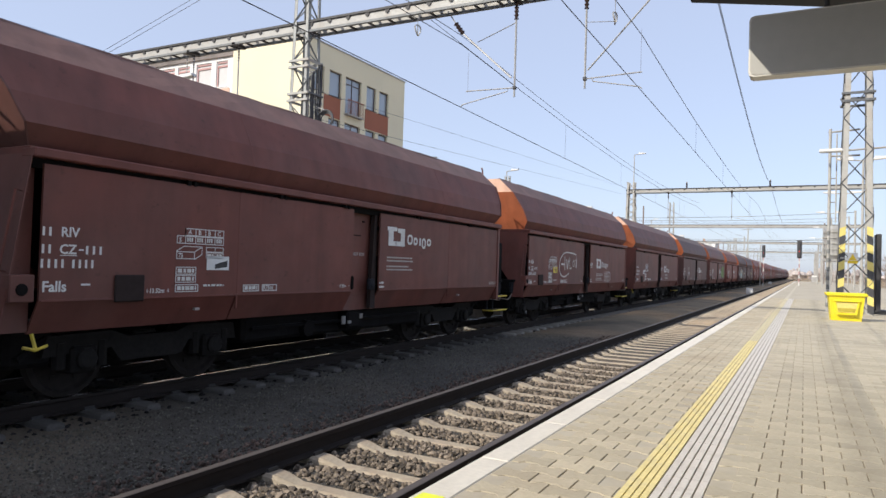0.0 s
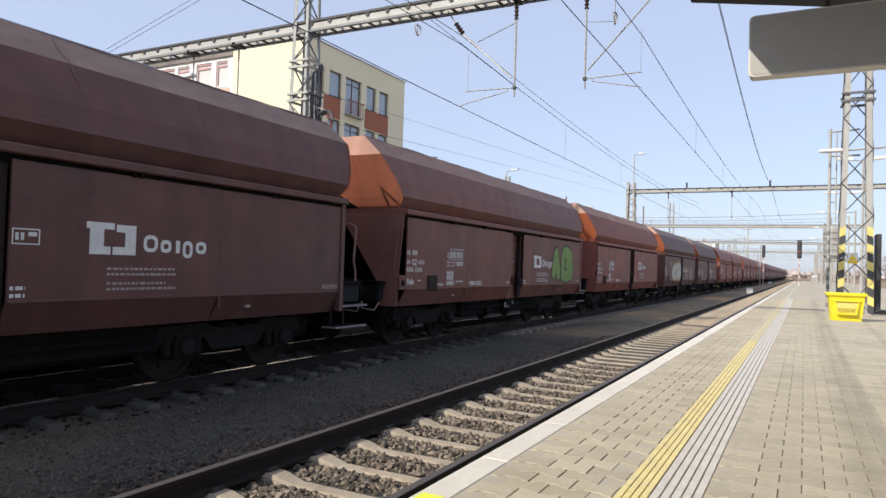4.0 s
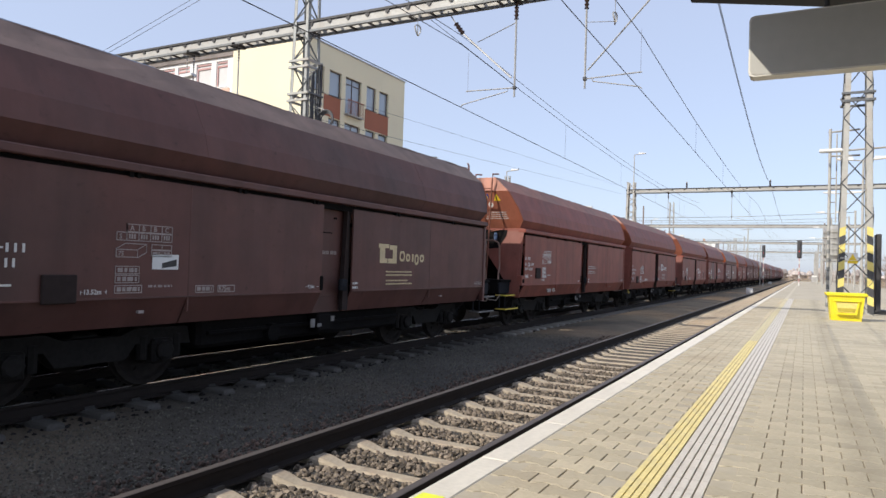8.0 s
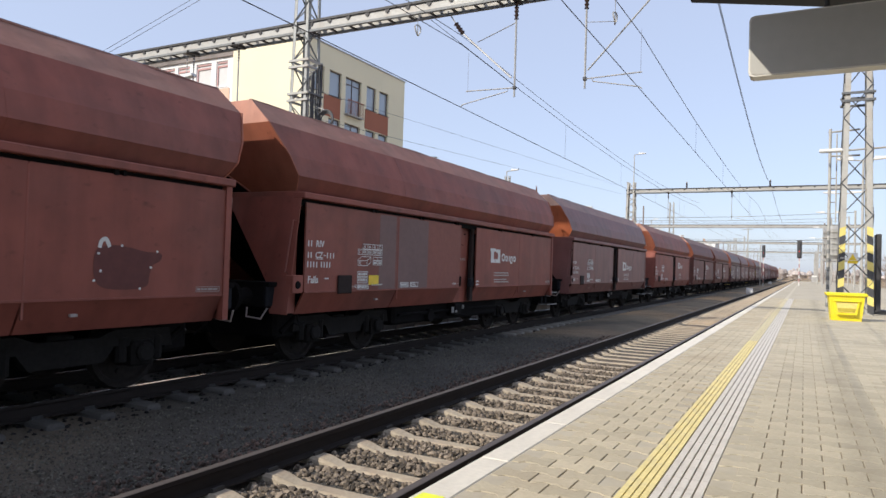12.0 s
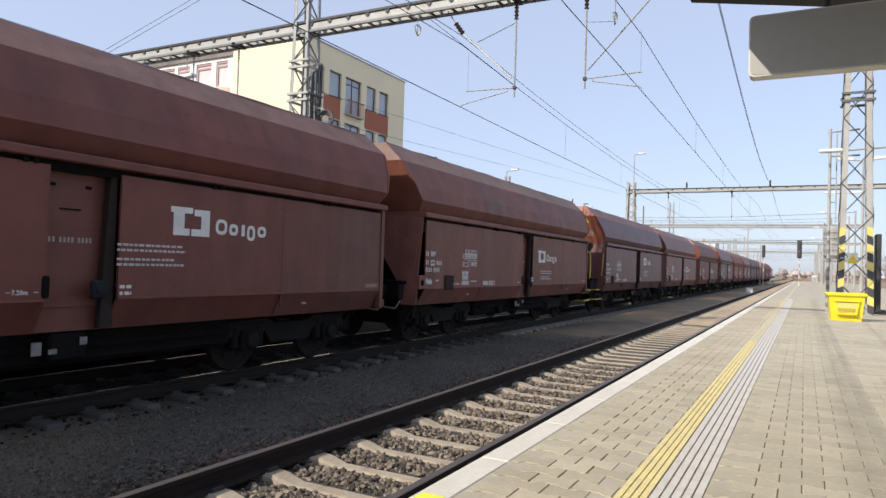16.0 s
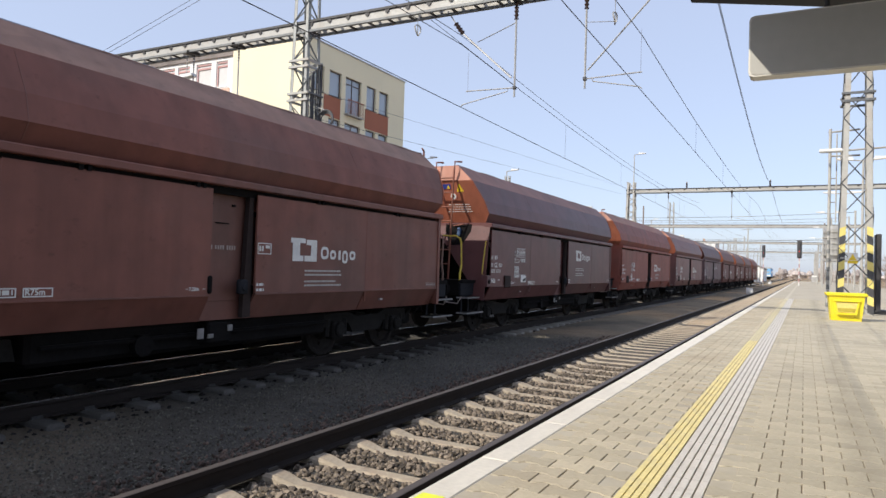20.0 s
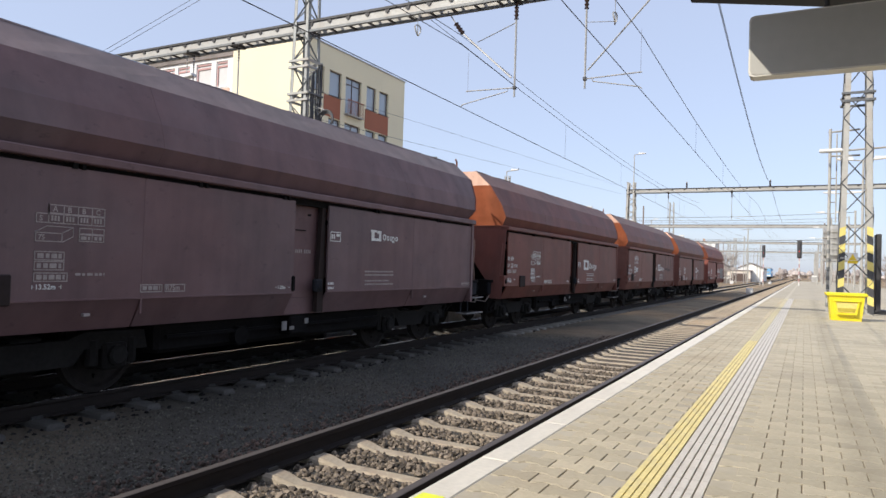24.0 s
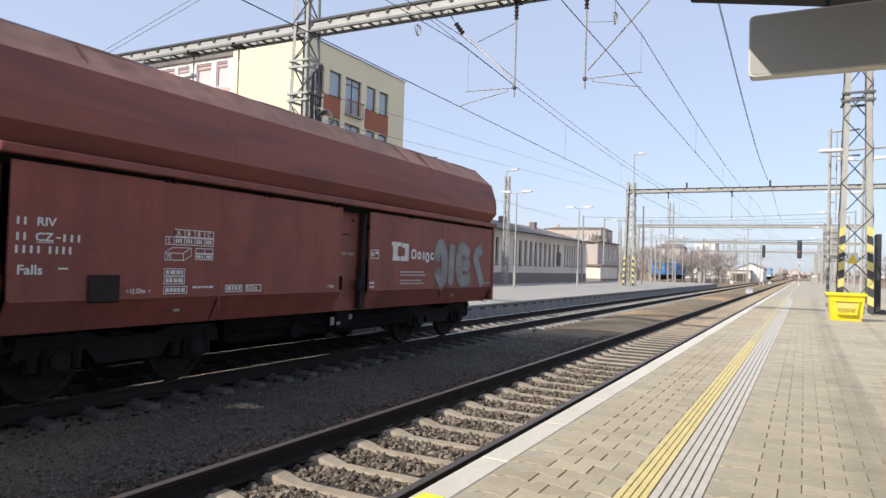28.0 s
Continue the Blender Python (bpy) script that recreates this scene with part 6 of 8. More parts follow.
RAN = random.Random(11)
PROTO = {0: build_wagon(False), 1: build_wagon(True)}
TRAIN = []
for number, tint, end, lad, off, yellow, extra in WAGONS:
    w = copy_thing(PROTO[lad], pose(T2, 0, RAIL_Z))
    words = {"poster": "pasted notice", "ring": "white looping graffiti", "green": "green graffiti", "mural": "pale blue graffiti", "patch": "repainted grey panels",
             "streaks": "dark stains", "strokes": "tall dark sprayed letters", "silver": "silver graffiti", "overpaint": "overpainted blotch", "nologo": "no emblem", "smalllogo": "small emblem", "": "white lettering"}[extra]
    w["label"] = TINT_WORDS[tint] + " hopper wagon, " + {"orange": "orange end", "rust": "rusty end", "brown": "brown end"}[end] + (" with ladder, " if lad else ", ") + words
    for o in w.children_recursive:
        if o.type != "MESH":
            continue
        me = o.data.materials[0]
        swap = None
        if number in (16, 19) and o.name.startswith("corner_handle"):
            swap = M_RAILY
        elif me == PAINTS["brown"]:
            swap = PAINTS[tint]
        elif me == ENDS["orange"]:
            swap = ENDS[end]
        elif me == DUSTY_SUNLIT["brown"]:
            swap = DUSTY_SUNLIT[tint]
        elif me == ENDTOP_SUNLIT["orange"]:
            swap = ENDTOP_SUNLIT[end]
        elif me == M_RAILG and yellow and o.name.startswith("rear_handle"):
            swap = M_RAILY
        elif number in (16, 19, 24) and o.name.startswith(("guard_rail", "corner_handle")):
            swap = M_RAILY
        elif number in (6, 7) and o.name.startswith(("emblem", "wordmark", "warning_lines")):
            swap = M_LETTERY
        elif me in (M_LETTER, M_LETTERMID) and o.name.startswith(("warning_lines", "load_table", "angle_box", "radius_box")) and tint in ("dark", "grey"):
            swap = M_LETTERDIM
        if o.name.startswith("tread_edge") and number not in (0, 1, 2, 8, 9, 15, 16, 17):
            swap = M_PLATE
        if o.name.startswith("end_cock") and number not in (0, 2, 9):
            swap = M_UNDER
        if number in (5, 26) and o.name.startswith("hopper") and not o.name.startswith("hopper_end"):
            swap = M_SOOTED
        if number in (5, 26) and o.name.startswith(("top_sheet", "rim")):
            swap = M_ASHY
        # dark paint on this wagon's ends stands for the shade they lie in
        if number == 0 and me in (ENDS["orange"], ENDTOP_SUNLIT["orange"]):
            swap = PAINTS["dark"]
        if swap:
            o.material_slots[0].link = "OBJECT"
            o.material_slots[0].material = swap
    decorate(w, extra, RAN)
    if number in (3, 5, 8, 13, 20, 26):
        hopper_runs(w, RAN, 9 if number in (5, 26) else 5)
    bare = ("plate_frame",) if number not in (1, 2, 3, 6, 9, 10, 17, 18, 22, 23, 24, 26) else ()
    if number == 9:
        bare += ("exchange_letters",)
    if extra == "nologo":
        bare += ("emblem", "wordmark")
    for o in list(w.children):
        if o.name.startswith(bare):
            bpy.data.objects.remove(o)
    place = {kind: spot for kind, *spot in STENCILS.get(number, ())}
    for o in w.children:
        # where the stencilled marks stand on this wagon
        kind = o.name.split(".")[0]
        if kind in ("number_line", "exchange_letters", "type_letters"):
            kind = "number_lines"
        dy, dz = place.get("emblem" if kind == "wordmark" else kind, (0, 0))
        if kind in ("emblem", "wordmark") and extra == "smalllogo":
            o.scale = (1, 0.55, 0.55)
            o.location = (0.002, 7.08 - 6.70 * 0.55, 1.96 - 1.59 * 0.55)
        elif kind == "number_lines" and number in (8, 10, 14, 26):
            o.scale = (1, 1, 0.86)
            o.location = (0, dy, 1.84 * 0.14 + dz)
        elif dy or dz:
            o.location = (-0.05 if kind.endswith("_box") and dz < -0.1 else 0, dy, dz)
    if number == 0:
        part("warning_triangle", Mesh().prism([(1.22, 1.82), (1.50, 1.82), (1.36, 2.05)], "y", BODY + 0.28, BODY + 0.29), M_SIGNYEL, w, "yellow warning triangle")
        part("equipment_cabinet", Mesh().box((0.75, BODY + 0.02, 1.28), (1.52, BODY + 0.278, 2.16), 0.02), M_UNDER, w)
    TRAIN.append((w, number, off))
for p in PROTO.values():
    for o in list(p.children_recursive):
        bpy.data.objects.remove(o)
    bpy.data.objects.remove(p)


def run(t):
    """Metres run by the train at t seconds."""
    return 0.032973 * t * t + 11.1636 * t - 4.25e-5 * t ** 3


def motions():
    for w, number, off in TRAIN:
        y0 = 4.135 + PITCH * number + off
        walk(w, [(t, pose(T2, y0 - run(t), RAIL_Z)) for t in [0.5 * i for i in range(57)]])
        wheels = [o for o in w.children_recursive if o.name.startswith("wheelset")]
        # the wheels roll while the wagon is near; far off they stand
        near = [t / 30 for t in range(0, 841, 2) if -16 < y0 - run(t / 30) < 34]
        if not near:
            continue
        for o in wheels:
            loc = o.location.copy()
            rows = [(t, Matrix.Translation(loc) @ Matrix.Rotation((run(t) - run(near[0])) / 0.46, 4, "X")) for t in near]
            if near[0] > 0.05:
                rows.insert(0, (0.0, rows[0][1]))
            if near[-1] < 27.95:
                rows.append((28.0, rows[-1][1]))
            walk(o, rows)


# ---- overhead line equipment ----
def line_support(name, label, y, x_tube, x_wire, z_top, z_wire, side, bell=0.058):
    """A hanging tube from the beam with a registration arm to the contact wire."""
    s = thing(name, label, "catenary arm", group="overhead line arms")
    part("drop_tube", Mesh().tube([(x_tube, y, z_top), (x_tube, y, z_wire + 0.12)], 0.024, 6), M_STEEL, s)
    insulator(s, [(x_tube, y, z_top - 0.05), (x_tube, y, z_top - 0.46)], bell)
    part("clamp", Mesh().box((x_tube - 0.07, y - 0.24, z_top - 0.05), (x_tube + 0.07, y + 0.24, z_top + 0.04), 0.01), M_DARKSTEEL, s)
    za = z_wire + 0.34
    part("steady_arm", Mesh().tube([(x_tube, y, za), (x_tube + side * 1.28, y, za + 0.03)], 0.015, 6), M_STEEL, s)
    part("registration_arm", Mesh().tube([(x_tube + side * 0.16, y, za), (x_tube + side * 0.18, y, za - 0.07), (x_wire - side * 0.06, y, z_wire + 0.05), (x_wire, y, z_wire)], 0.013, 6), M_STEEL, s)
    part("hanger_wire", Mesh().tube([(x_tube + side * 1.24, y, za), (x_tube + side * 1.24, y, za + 0.98)], 0.004, 3), M_WIRE, s)
    part("arm_clip", Mesh().box((x_tube - 0.04, y - 0.04, za - 0.04), (x_tube + 0.04, y + 0.04, za + 0.04), 0.01), M_DARKSTEEL, s)
    return s


sp = line_support("catenary_arm", "steel drop tube and registration arm over the freight track", YA, -4.66, -6.08, ZA, 4.95, -1)
part("stay", Mesh().tube([(-4.68, YA, 6.85), (-5.67, YA, 6.51)], 0.012, 4).tube([(-4.75, YA, 5.54), (-6.07, YA, 6.77)], 0.022, 5), M_STEEL, sp)
insulator(sp, [(-6.07, YA, 6.77), (-6.27, YA, 7.04)], 0.07)
part("link", Mesh().tube([(-6.27, YA, 7.04), (-6.52, YA, ZA)], 0.014, 4), M_STEEL, sp)
sp = line_support("catenary_arm", "steel drop tube and registration arm over the platform track", YA, -2.95, -1.67, ZA, 4.99, 1)
part("stay", Mesh().tube([(-2.89, YA, 5.52), (-1.1, YA, 7.40)], 0.02, 5).tube([(-2.98, YA, 6.63), (-2.25, YA, 6.55)], 0.008, 4), M_STEEL, sp)
for x in (-15.5, -13.6):
    q = line_support("catenary_arm", "drop tube over the sidings", YA, x, x - 1.2, ZA, 5.0, -1, 0.03)
for x, d in ((-3.55, 1), (-8.3, -1)):
    line_support("catenary_arm", "distant drop tube under the portal beam", YC, x, x + 1.2, ZC, 5.1, 1)


def catenary(x, label, spans, z_c=4.95, stag=0.0, drop=0.5):
    """Contact wire, sagging messenger, droppers; spans: y, z of the messenger."""
    ys = [p[0] for p in spans]
    wire("contact_wire", "contact wire over " + label, [(x - stag * (1 if i % 2 == 0 else 0), y, z_c) for i, y in enumerate(ys)], 0.010)
    pts, drops = [], []
    for (ya, za), (yb, zb) in zip(spans, spans[1:]):
        seg = sag((x, ya, za), (x, yb, zb), drop * (yb - ya) / 45)
        pts += seg[:-1]
        for k in (2, 4, 6, 8):
            drops.append((seg[k], Vector((x, seg[k].y, z_c))))
    pts.append(seg[-1])
    wire("messenger_wire", "messenger wire over " + label, pts, 0.010)
    m = Mesh()
    for a, b in drops:
        m.tube([a, b], 0.004, 3)
    solid("dropper_wires", m, M_WIRE, "thin droppers hanging from the messenger wire", "wire", group="overhead wires", kind="stuff")


catenary(-1.69, "the platform track", [(-27, 6.3), (YA, 6.15), (YC, 6.38), (105, 6.4), (160, 6.5), (230, 6.6)], drop=0.43)
catenary(-6.1, "the freight track", [(-27, 6.6), (YA, 6.5), (YC, 6.3), (105, 6.4), (160, 6.5), (230, 6.6)])
for xa, za, zb in ((-10.79, 5.84, 8.03), (-10.75, 5.03, 7.40)):
    wire("siding_wire", "thin wire slanting over the siding", [(xa, YA + 0.2, za), (-12.1, YC, zb)], 0.005)
wire("messenger_wire", "second messenger wire over the freight track", sag((-6.02, -27, 6.75), (-6.02, YA, 6.66), 0.3) + sag((-6.02, YA, 6.66), (-5.95, YC, 6.55), 0.52)[1:], 0.009)
wire("link_wire", "short link wire from the beam to the messenger", [(-7.0, YA, 7.25), (-6.1, 19.0, 6.33)], 0.008)
for xa, za in ((-19.4, 8.40), (-19.4, 8.22)):
    wire("service_line", "thin service line strung above the portal", [(-10.8, YA + 0.3, za + 8.6 * 0.27), (xa, YA + 0.3, za), (-30.0, YA + 0.3, za - 10.6 * 0.27), (-40.0, YA + 0.3, 4.0)], 0.009)
for x0, z0, x1, z1 in ((-0.15, 6.59, -0.89, 7.96), (-0.125, 6.58, -0.865, 7.96)):
    wire("feeder_wire", "feeder wire strung between the portals", [(x0 + 0.6, -27, z0 + 1.0)] + sag((x0, YA, z0), (x1, YC, z1), 0.59) + sag((x1, YC, z1), (x1, 120, z1), 0.8)[1:], 0.008)
for x, z in ((-32, 9.8), (-34, 10.5)):
    wire("power_line", "thin service line passing the building", sag((x + 6, -20, z), (x - 4, 120, z), 0.5), 0.012)
for (x, z) in ((-7.27, 6.96), (-2.25, 6.55)):
    pw = thing("tension_pulley", "small hanging tension pulley on the wires", "pulley", pose(x, YA - 0.2, z))
    part("wheel", Mesh().tube([(0.02 * math.sin(2 * a), 0.13 * math.cos(a), 0.13 * math.sin(a)) for a in [2 * math.pi * i / 16 for i in range(17)]], 0.018, 5).tube([(0, 0, -0.13), (0, 0, 0.13)], 0.012, 4), M_STEEL, pw)
    part("hanger", Mesh().tube([(0, 0, 0), (0, 0, ZA - z)], 0.008, 4), M_STEEL, pw)
for x, y, z in ((-6.95, YA, ZA + 0.305), (-0.89, YC, ZC + 0.315), (-6.9, YC, ZC + 0.315)):
    pi = thing("post_insulator", "post insulator standing on the portal beam", "insulator", pose(x, y, z))
    insulator(pi, [(0, 0, -0.02), (0, 0, 0.45)], 0.085)
    part("cap", Mesh().lathe([(0.45, 0.05), (0.52, 0.04)], "z", 8), M_STEEL, pi)

# ---- far platform, lamps ----
p2 = Mesh().box((-18.5, 12.5, -1.1), (-8.12, 92, PLAT2_Z - 0.06))
plat2 = tagged(new("platform_2", p2.done("platform_2", M_P2FACE)), "low far platform with pale slabs and a rough concrete edge", "platform", kind="structure")
part("top_slabs", Mesh().box((-18.5, 12.5, PLAT2_Z - 0.06), (-8.05, 92, PLAT2_Z), 0.01), M_PLAT2, plat2)
# covered stretch: top and edge coloured near black to stand for shade
part("covered_paving", Mesh().box((-18.5, -40, PLAT2_Z - 0.06), (-8.05, 12.5, PLAT2_Z), 0.01), M_COVERSHADE, plat2, "paving darkened for the shade under the far canopy")
part("covered_edge", Mesh().box((-18.5, -40, -1.1), (-8.12, 12.5, PLAT2_Z - 0.06)), M_UNDER, plat2, "platform edge darkened for the shade in the station")
SLAB = Mesh().box((0, 0.02, -0.42), (0.06, 0.98, 0.0), 0.012).done("edge_block", M_P2FACE)
for i in range(75):
    o = new("edge_block", SLAB)
    o.parent = plat2
    o.location = (-8.12, 12.5 + i, PLAT2_Z - 0.10)
NOTCH = Mesh().box((0, 0.30, -0.03), (0.012, 0.70, 0.02)).done("edge_notch", M_TRACT)
for i in range(45):
    o = new("edge_notch", NOTCH)
    o.parent = plat2
    o.location = (-8.062, 12.5 + i, PLAT2_Z - 0.13)


def lamp_post(at, height, heads, label):
    l = thing("platform_lamp", label, "lamp", at, group="platform lamps")
    part("pole", Mesh().tube([(0, 0, 0), (0, 0, 1.0)], 0.085, 8).tube([(0, 0, 1.0), (0, 0, height)], 0.055, 8, 0.04), M_MAST, l)
    arm = Mesh()
    for s in heads:
        arm.tube([(0, 0, height - 0.02), (s * 0.5, 0, height + 0.05)], 0.03, 6)
        part("lamp_head", Mesh().prism([(s * 0.35, height + 0.01), (s * 0.95, height + 0.06), (s * 1.0, height + 0.12), (s * 0.4, height + 0.16)], "y", -0.13, 0.13), M_LAMPHEAD, l, "pale flat lamp housing")
    part("arm", arm, M_MAST, l)
    return l


for x, y, h in ((-13.9, 38.3, 5.75), (-13.2, 48.9, 5.75), (-13.1, 61.4, 5.7), (-12.8, 74.0, 5.7), (-12.6, 88.0, 5.7)):
    lamp_post(pose(x, y, PLAT2_Z), h, (-1, 1), "double-headed lamp post on the far platform")
for x, y, h in ((-19.3, 49.5, 9.0), (-11.75, 60, 11.6), (-26.9, 50, 10.4), (-17.0, 95, 8.5)):
    lamp_post(pose(x, y, PLAT2_Z - 0.2), h, (1,), "tall single-arm lamp post in the yard")
for x, y, h in ((3.6, 33, 5.9), (3.4, 46, 5.9), (3.2, 60, 5.9), (3.1, 78, 5.9), (3.0, 100, 5.9)):
    lamp_post(pose(x, y, 0), h, (-1, 1), "double-headed lamp post on the platform")
PLAIN = [(-17.75, 46.0, 7.9, 0.8), (-16.0, 66.5, 6.2, 0.2), (-24.0, 78, 9.5, 0.3)]
for x, y, h, w in PLAIN[:1]:
    lattice_mast("lattice_mast", "slim lattice mast beside the station house", pose(x, y, PLAT2_Z), h, 0.40, 0.34, 0, 14, (), 0.07)
solid("steel_pole", Mesh().tube([(-12.1, 66, -0.5), (-12.1, 66, 7.2)], 0.07, 8), M_PLINTH, "dark steel pole with a striped foot", "pole")
lattice_mast("lattice_mast", "tall pale lattice floodlight tower", pose(-18.2, 118, -0.6), 13.2, 0.9, 0.7, 0, 14)
rngp = random.Random(5)
for i in range(46):
    y = rngp.uniform(95, 330)
    x = rngp.choice([-1, -1, -1, 1])
    x = 1.5 - y * rngp.uniform(0.05, 0.21) if x < 0 else rngp.uniform(3.6, 4.6 + y * 0.06)
    h = rngp.uniform(5.5, 10.5)
    p = thing("steel_pole", "slim grey pole in the station yard", "pole", pose(x, y, -0.8), group="yard poles")
    part("shaft", Mesh().tube([(0, 0, 0), (0, 0, h)], rngp.uniform(0.07, 0.13), 6), rngp.choice([M_MAST, M_STEEL, M_PLINTH, M_MAST]), p)
    if i % 2:
        part("cross_arm", Mesh().tube([(-rngp.uniform(.6, 1.8), 0, h - 0.5), (rngp.uniform(.3, 1.6), 0, h - 0.4)], 0.05, 5), M_STEEL, p)
for i in range(14):
    y = 70 + i * 17
    xa, xb, za, zb = -10 - y * 0.13, 4 + y * 0.02, 6.5 + (i % 3), 6.8 + (i % 3) * 0.8
    wire("cross_wire", "thin span wire across the station yard", sag((xa, y, za), (xb, y, zb), 0.25, 6), 0.016)
    for x, z in ((xa, za), (xb, zb)):
        p = thing("steel_pole", "slim grey pole holding a span wire", "pole", pose(x, y, -0.95), group="yard poles")
        part("shaft", Mesh().tube([(0, 0, 0), (0, 0, z + 1.1)], 0.09, 6), M_MAST, p)
for i in range(12):
    y = 130 + i * 16
    c = thing("relay_cabinet", "pale line-side relay cabinet", "cabinet", pose(1.5 - y * rngp.choice([0.075, 0.10, 0.125, -0.012]), y, -0.9), group="line-side cabinets")
    part("body", Mesh().box((-0.6, -0.3, 0), (0.6, 0.3, rngp.uniform(1.3, 2.2)), 0.04), rngp.choice([M_LAMPHEAD, M_WHITE, M_STEEL]), c)
for i in range(16):
    x = rngp.choice([-10.2, -10.4, -15.5, -20.5, -26, 4.2, 4.5])
    y = 95 + i * 11 + rngp.uniform(-3, 3)
    h = rngp.uniform(7.0, 9.0)
    lattice_mast("lattice_mast", "distant lattice catenary mast", pose(x, y, -0.7), h, 0.7, 0.45, 0, 8)
for y, x0, x1, z in ((105, -21, 9, 7.6), (160, -26, 12, 7.6), (230, -28, 14, 7.8)):
    gantry_beam("gantry_beam", "far portal beam over the station throat", x0, x1, y, z, 0.4, 1.6)
    for x in (x0, x1):
        lattice_mast("lattice_mast", "far lattice portal mast beside the tracks", pose(x, y, -0.7), z + 1.0, 0.8, 0.6, 0, 8)


# ---- signals and small line-side things ----
def signal(at, height, label):
    s = thing("light_signal", label, "signal", at)
    for i in range(8):
        part("mast_band", Mesh().tube([(0, 0, i * (height - 1.0) / 8), (0, 0, (i + 1) * (height - 1.0) / 8)], 0.055, 8), M_RED if i % 2 else M_LAMPHEAD, s)
    h = part("signal_head", Mesh().box((-0.23, -0.08, height - 1.15), (0.23, 0.12, height + 0.75), 0.06), M_STRIPEK, s, "black signal head")
    for k in range(4):
        part("visor", Mesh().lathe([(-0.08, 0.13), (-0.30, 0.14)], "y", 10, (0, 0, height - 0.85 + k * 0.43)), M_STRIPEK, h)
    part("red_lens", Mesh().lathe([(-0.31, 0.05), (-0.315, 0.05)], "y", 10, (0, 0, height - 0.42)), M_REDLIGHT, h, "small lit red lens")
    return s


signal(pose(-3.95, 113, -0.7), 5.45, "colour-light signal on a red and white post between the tracks")
signal(pose(1.02, 80, 0), 4.0, "colour-light signal on a red and white post at the platform end")
mk = thing("ground_signal", "small white ground signal box between the tracks", "signal", pose(-2.75, 66, GROUND_Z))
part("box", Mesh().box((-0.28, -0.2, 0.12), (0.28, 0.2, 0.62), 0.04), M_LAMPHEAD, mk)
part("foot", Mesh().box((-0.15, -0.12, 0), (0.15, 0.12, 0.12)), M_KERBFACE, mk)
mk2 = copy_thing(mk, pose(-9.6, 128, GROUND_Z))
mk3 = copy_thing(mk, pose(-4.1, 140, GROUND_Z))

# ---- grit skip, mast equipment ----
sk = thing("grit_bin", "bright yellow plastic grit bin at the foot of the mast", "grit bin", pose(2.40, 18.95, 0, 0, 0, 3) @ Matrix.Diagonal((0.84, 0.84, 1.0, 1)))
body = Mesh()
for (w0, d0, z0), (w1, d1, z1) in (((0.37, 0.26, 0.0), (0.385, 0.28, 0.10)), ((0.385, 0.28, 0.10), (0.44, 0.35, 0.60))):
    a = [(-w0, -d0, z0), (w0, -d0, z0), (w0, d0, z0), (-w0, d0, z0), (-w1, -d1, z1), (w1, -d1, z1), (w1, d1, z1), (-w1, d1, z1)]
    body.add(a, [(0, 3, 2, 1), (4, 5, 6, 7), (0, 1, 5, 4), (1, 2, 6, 5), (2, 3, 7, 6), (3, 0, 4, 7)])
part("body", body, M_YELLOW, sk)
part("rim", Mesh().box((-0.50, -0.40, 0.58), (0.50, 0.40, 0.66), 0.02), M_YELLOW, sk)
part("front_panel", Mesh().prism([(-0.27, 0.44), (0.27, 0.44), (0.21, 0.20), (-0.21, 0.20)], "y", -0.355, -0.33), M_STRIPEY, sk, "recessed front panel")
part("panel_ridge", Mesh().box((-0.33, -0.40, 0.45), (0.33, -0.34, 0.49), 0.01), M_YELLOW, sk)
# shadow in the pocket painted as a thin plate of darker yellow
part("pocket_shadow_plate", Mesh().prism([(-0.22, 0.30), (0.22, 0.30), (0.205, 0.21), (-0.205, 0.21)], "y", -0.3575, -0.355), mat("grimy_yellow", (0.42, 0.33, 0.04), 0.6, vary=0.2, bump=0.03), sk)
part("chute_lip", Mesh().prism([(-0.24, 0.15), (0.24, 0.15), (0.22, 0.19), (-0.22, 0.19)], "y", -0.40, -0.30), M_YELLOW, sk)
for s in (-1, 1):
    part("panel_rib", Mesh().prism([(s * 0.27, 0.46), (s * 0.31, 0.46), (s * 0.25, 0.16), (s * 0.20, 0.16)], "y", -0.37, -0.32), M_YELLOW, sk)
wp = thing("warning_sign", "white and yellow warning plate on the mast", "sign", pose(2.70, 22.145, 1.42) @ Matrix.Diagonal((0.72, 1, 0.72, 1)))
part("plate", Mesh().box((-0.17, -0.01, 0), (0.17, 0.01, 0.42), 0.006), M_SIGNWHITE, wp)
part("bracket", Mesh().box((-0.42, 0.0, 0.18), (0.46, 0.025, 0.24)), M_STEEL, wp)
part("triangle", Mesh().prism([(-0.13, 0.13), (0.13, 0.13), (0, 0.37)], "y", -0.016, -0.011), M_SIGNYEL, wp)
part("lower_band", Mesh().box((-0.17, -0.014, 0), (0.17, -0.011, 0.11)), M_SIGNYEL, wp)
eq = thing("cable_pole", "slim striped cable pole with insulators beside the mast", "pole", pose(2.12, 22.8, 0))
part("pole", Mesh().tube([(0, 0, 0), (0, 0, 5.35)], 0.04, 8), M_MAST, eq)
for i in range(9):
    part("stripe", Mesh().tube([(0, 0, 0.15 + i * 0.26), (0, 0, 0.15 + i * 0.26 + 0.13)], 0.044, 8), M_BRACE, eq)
part("second_tube", Mesh().tube([(0.17, 0, 2.6), (0.17, 0, 5.2)], 0.02, 6), M_MAST, eq)
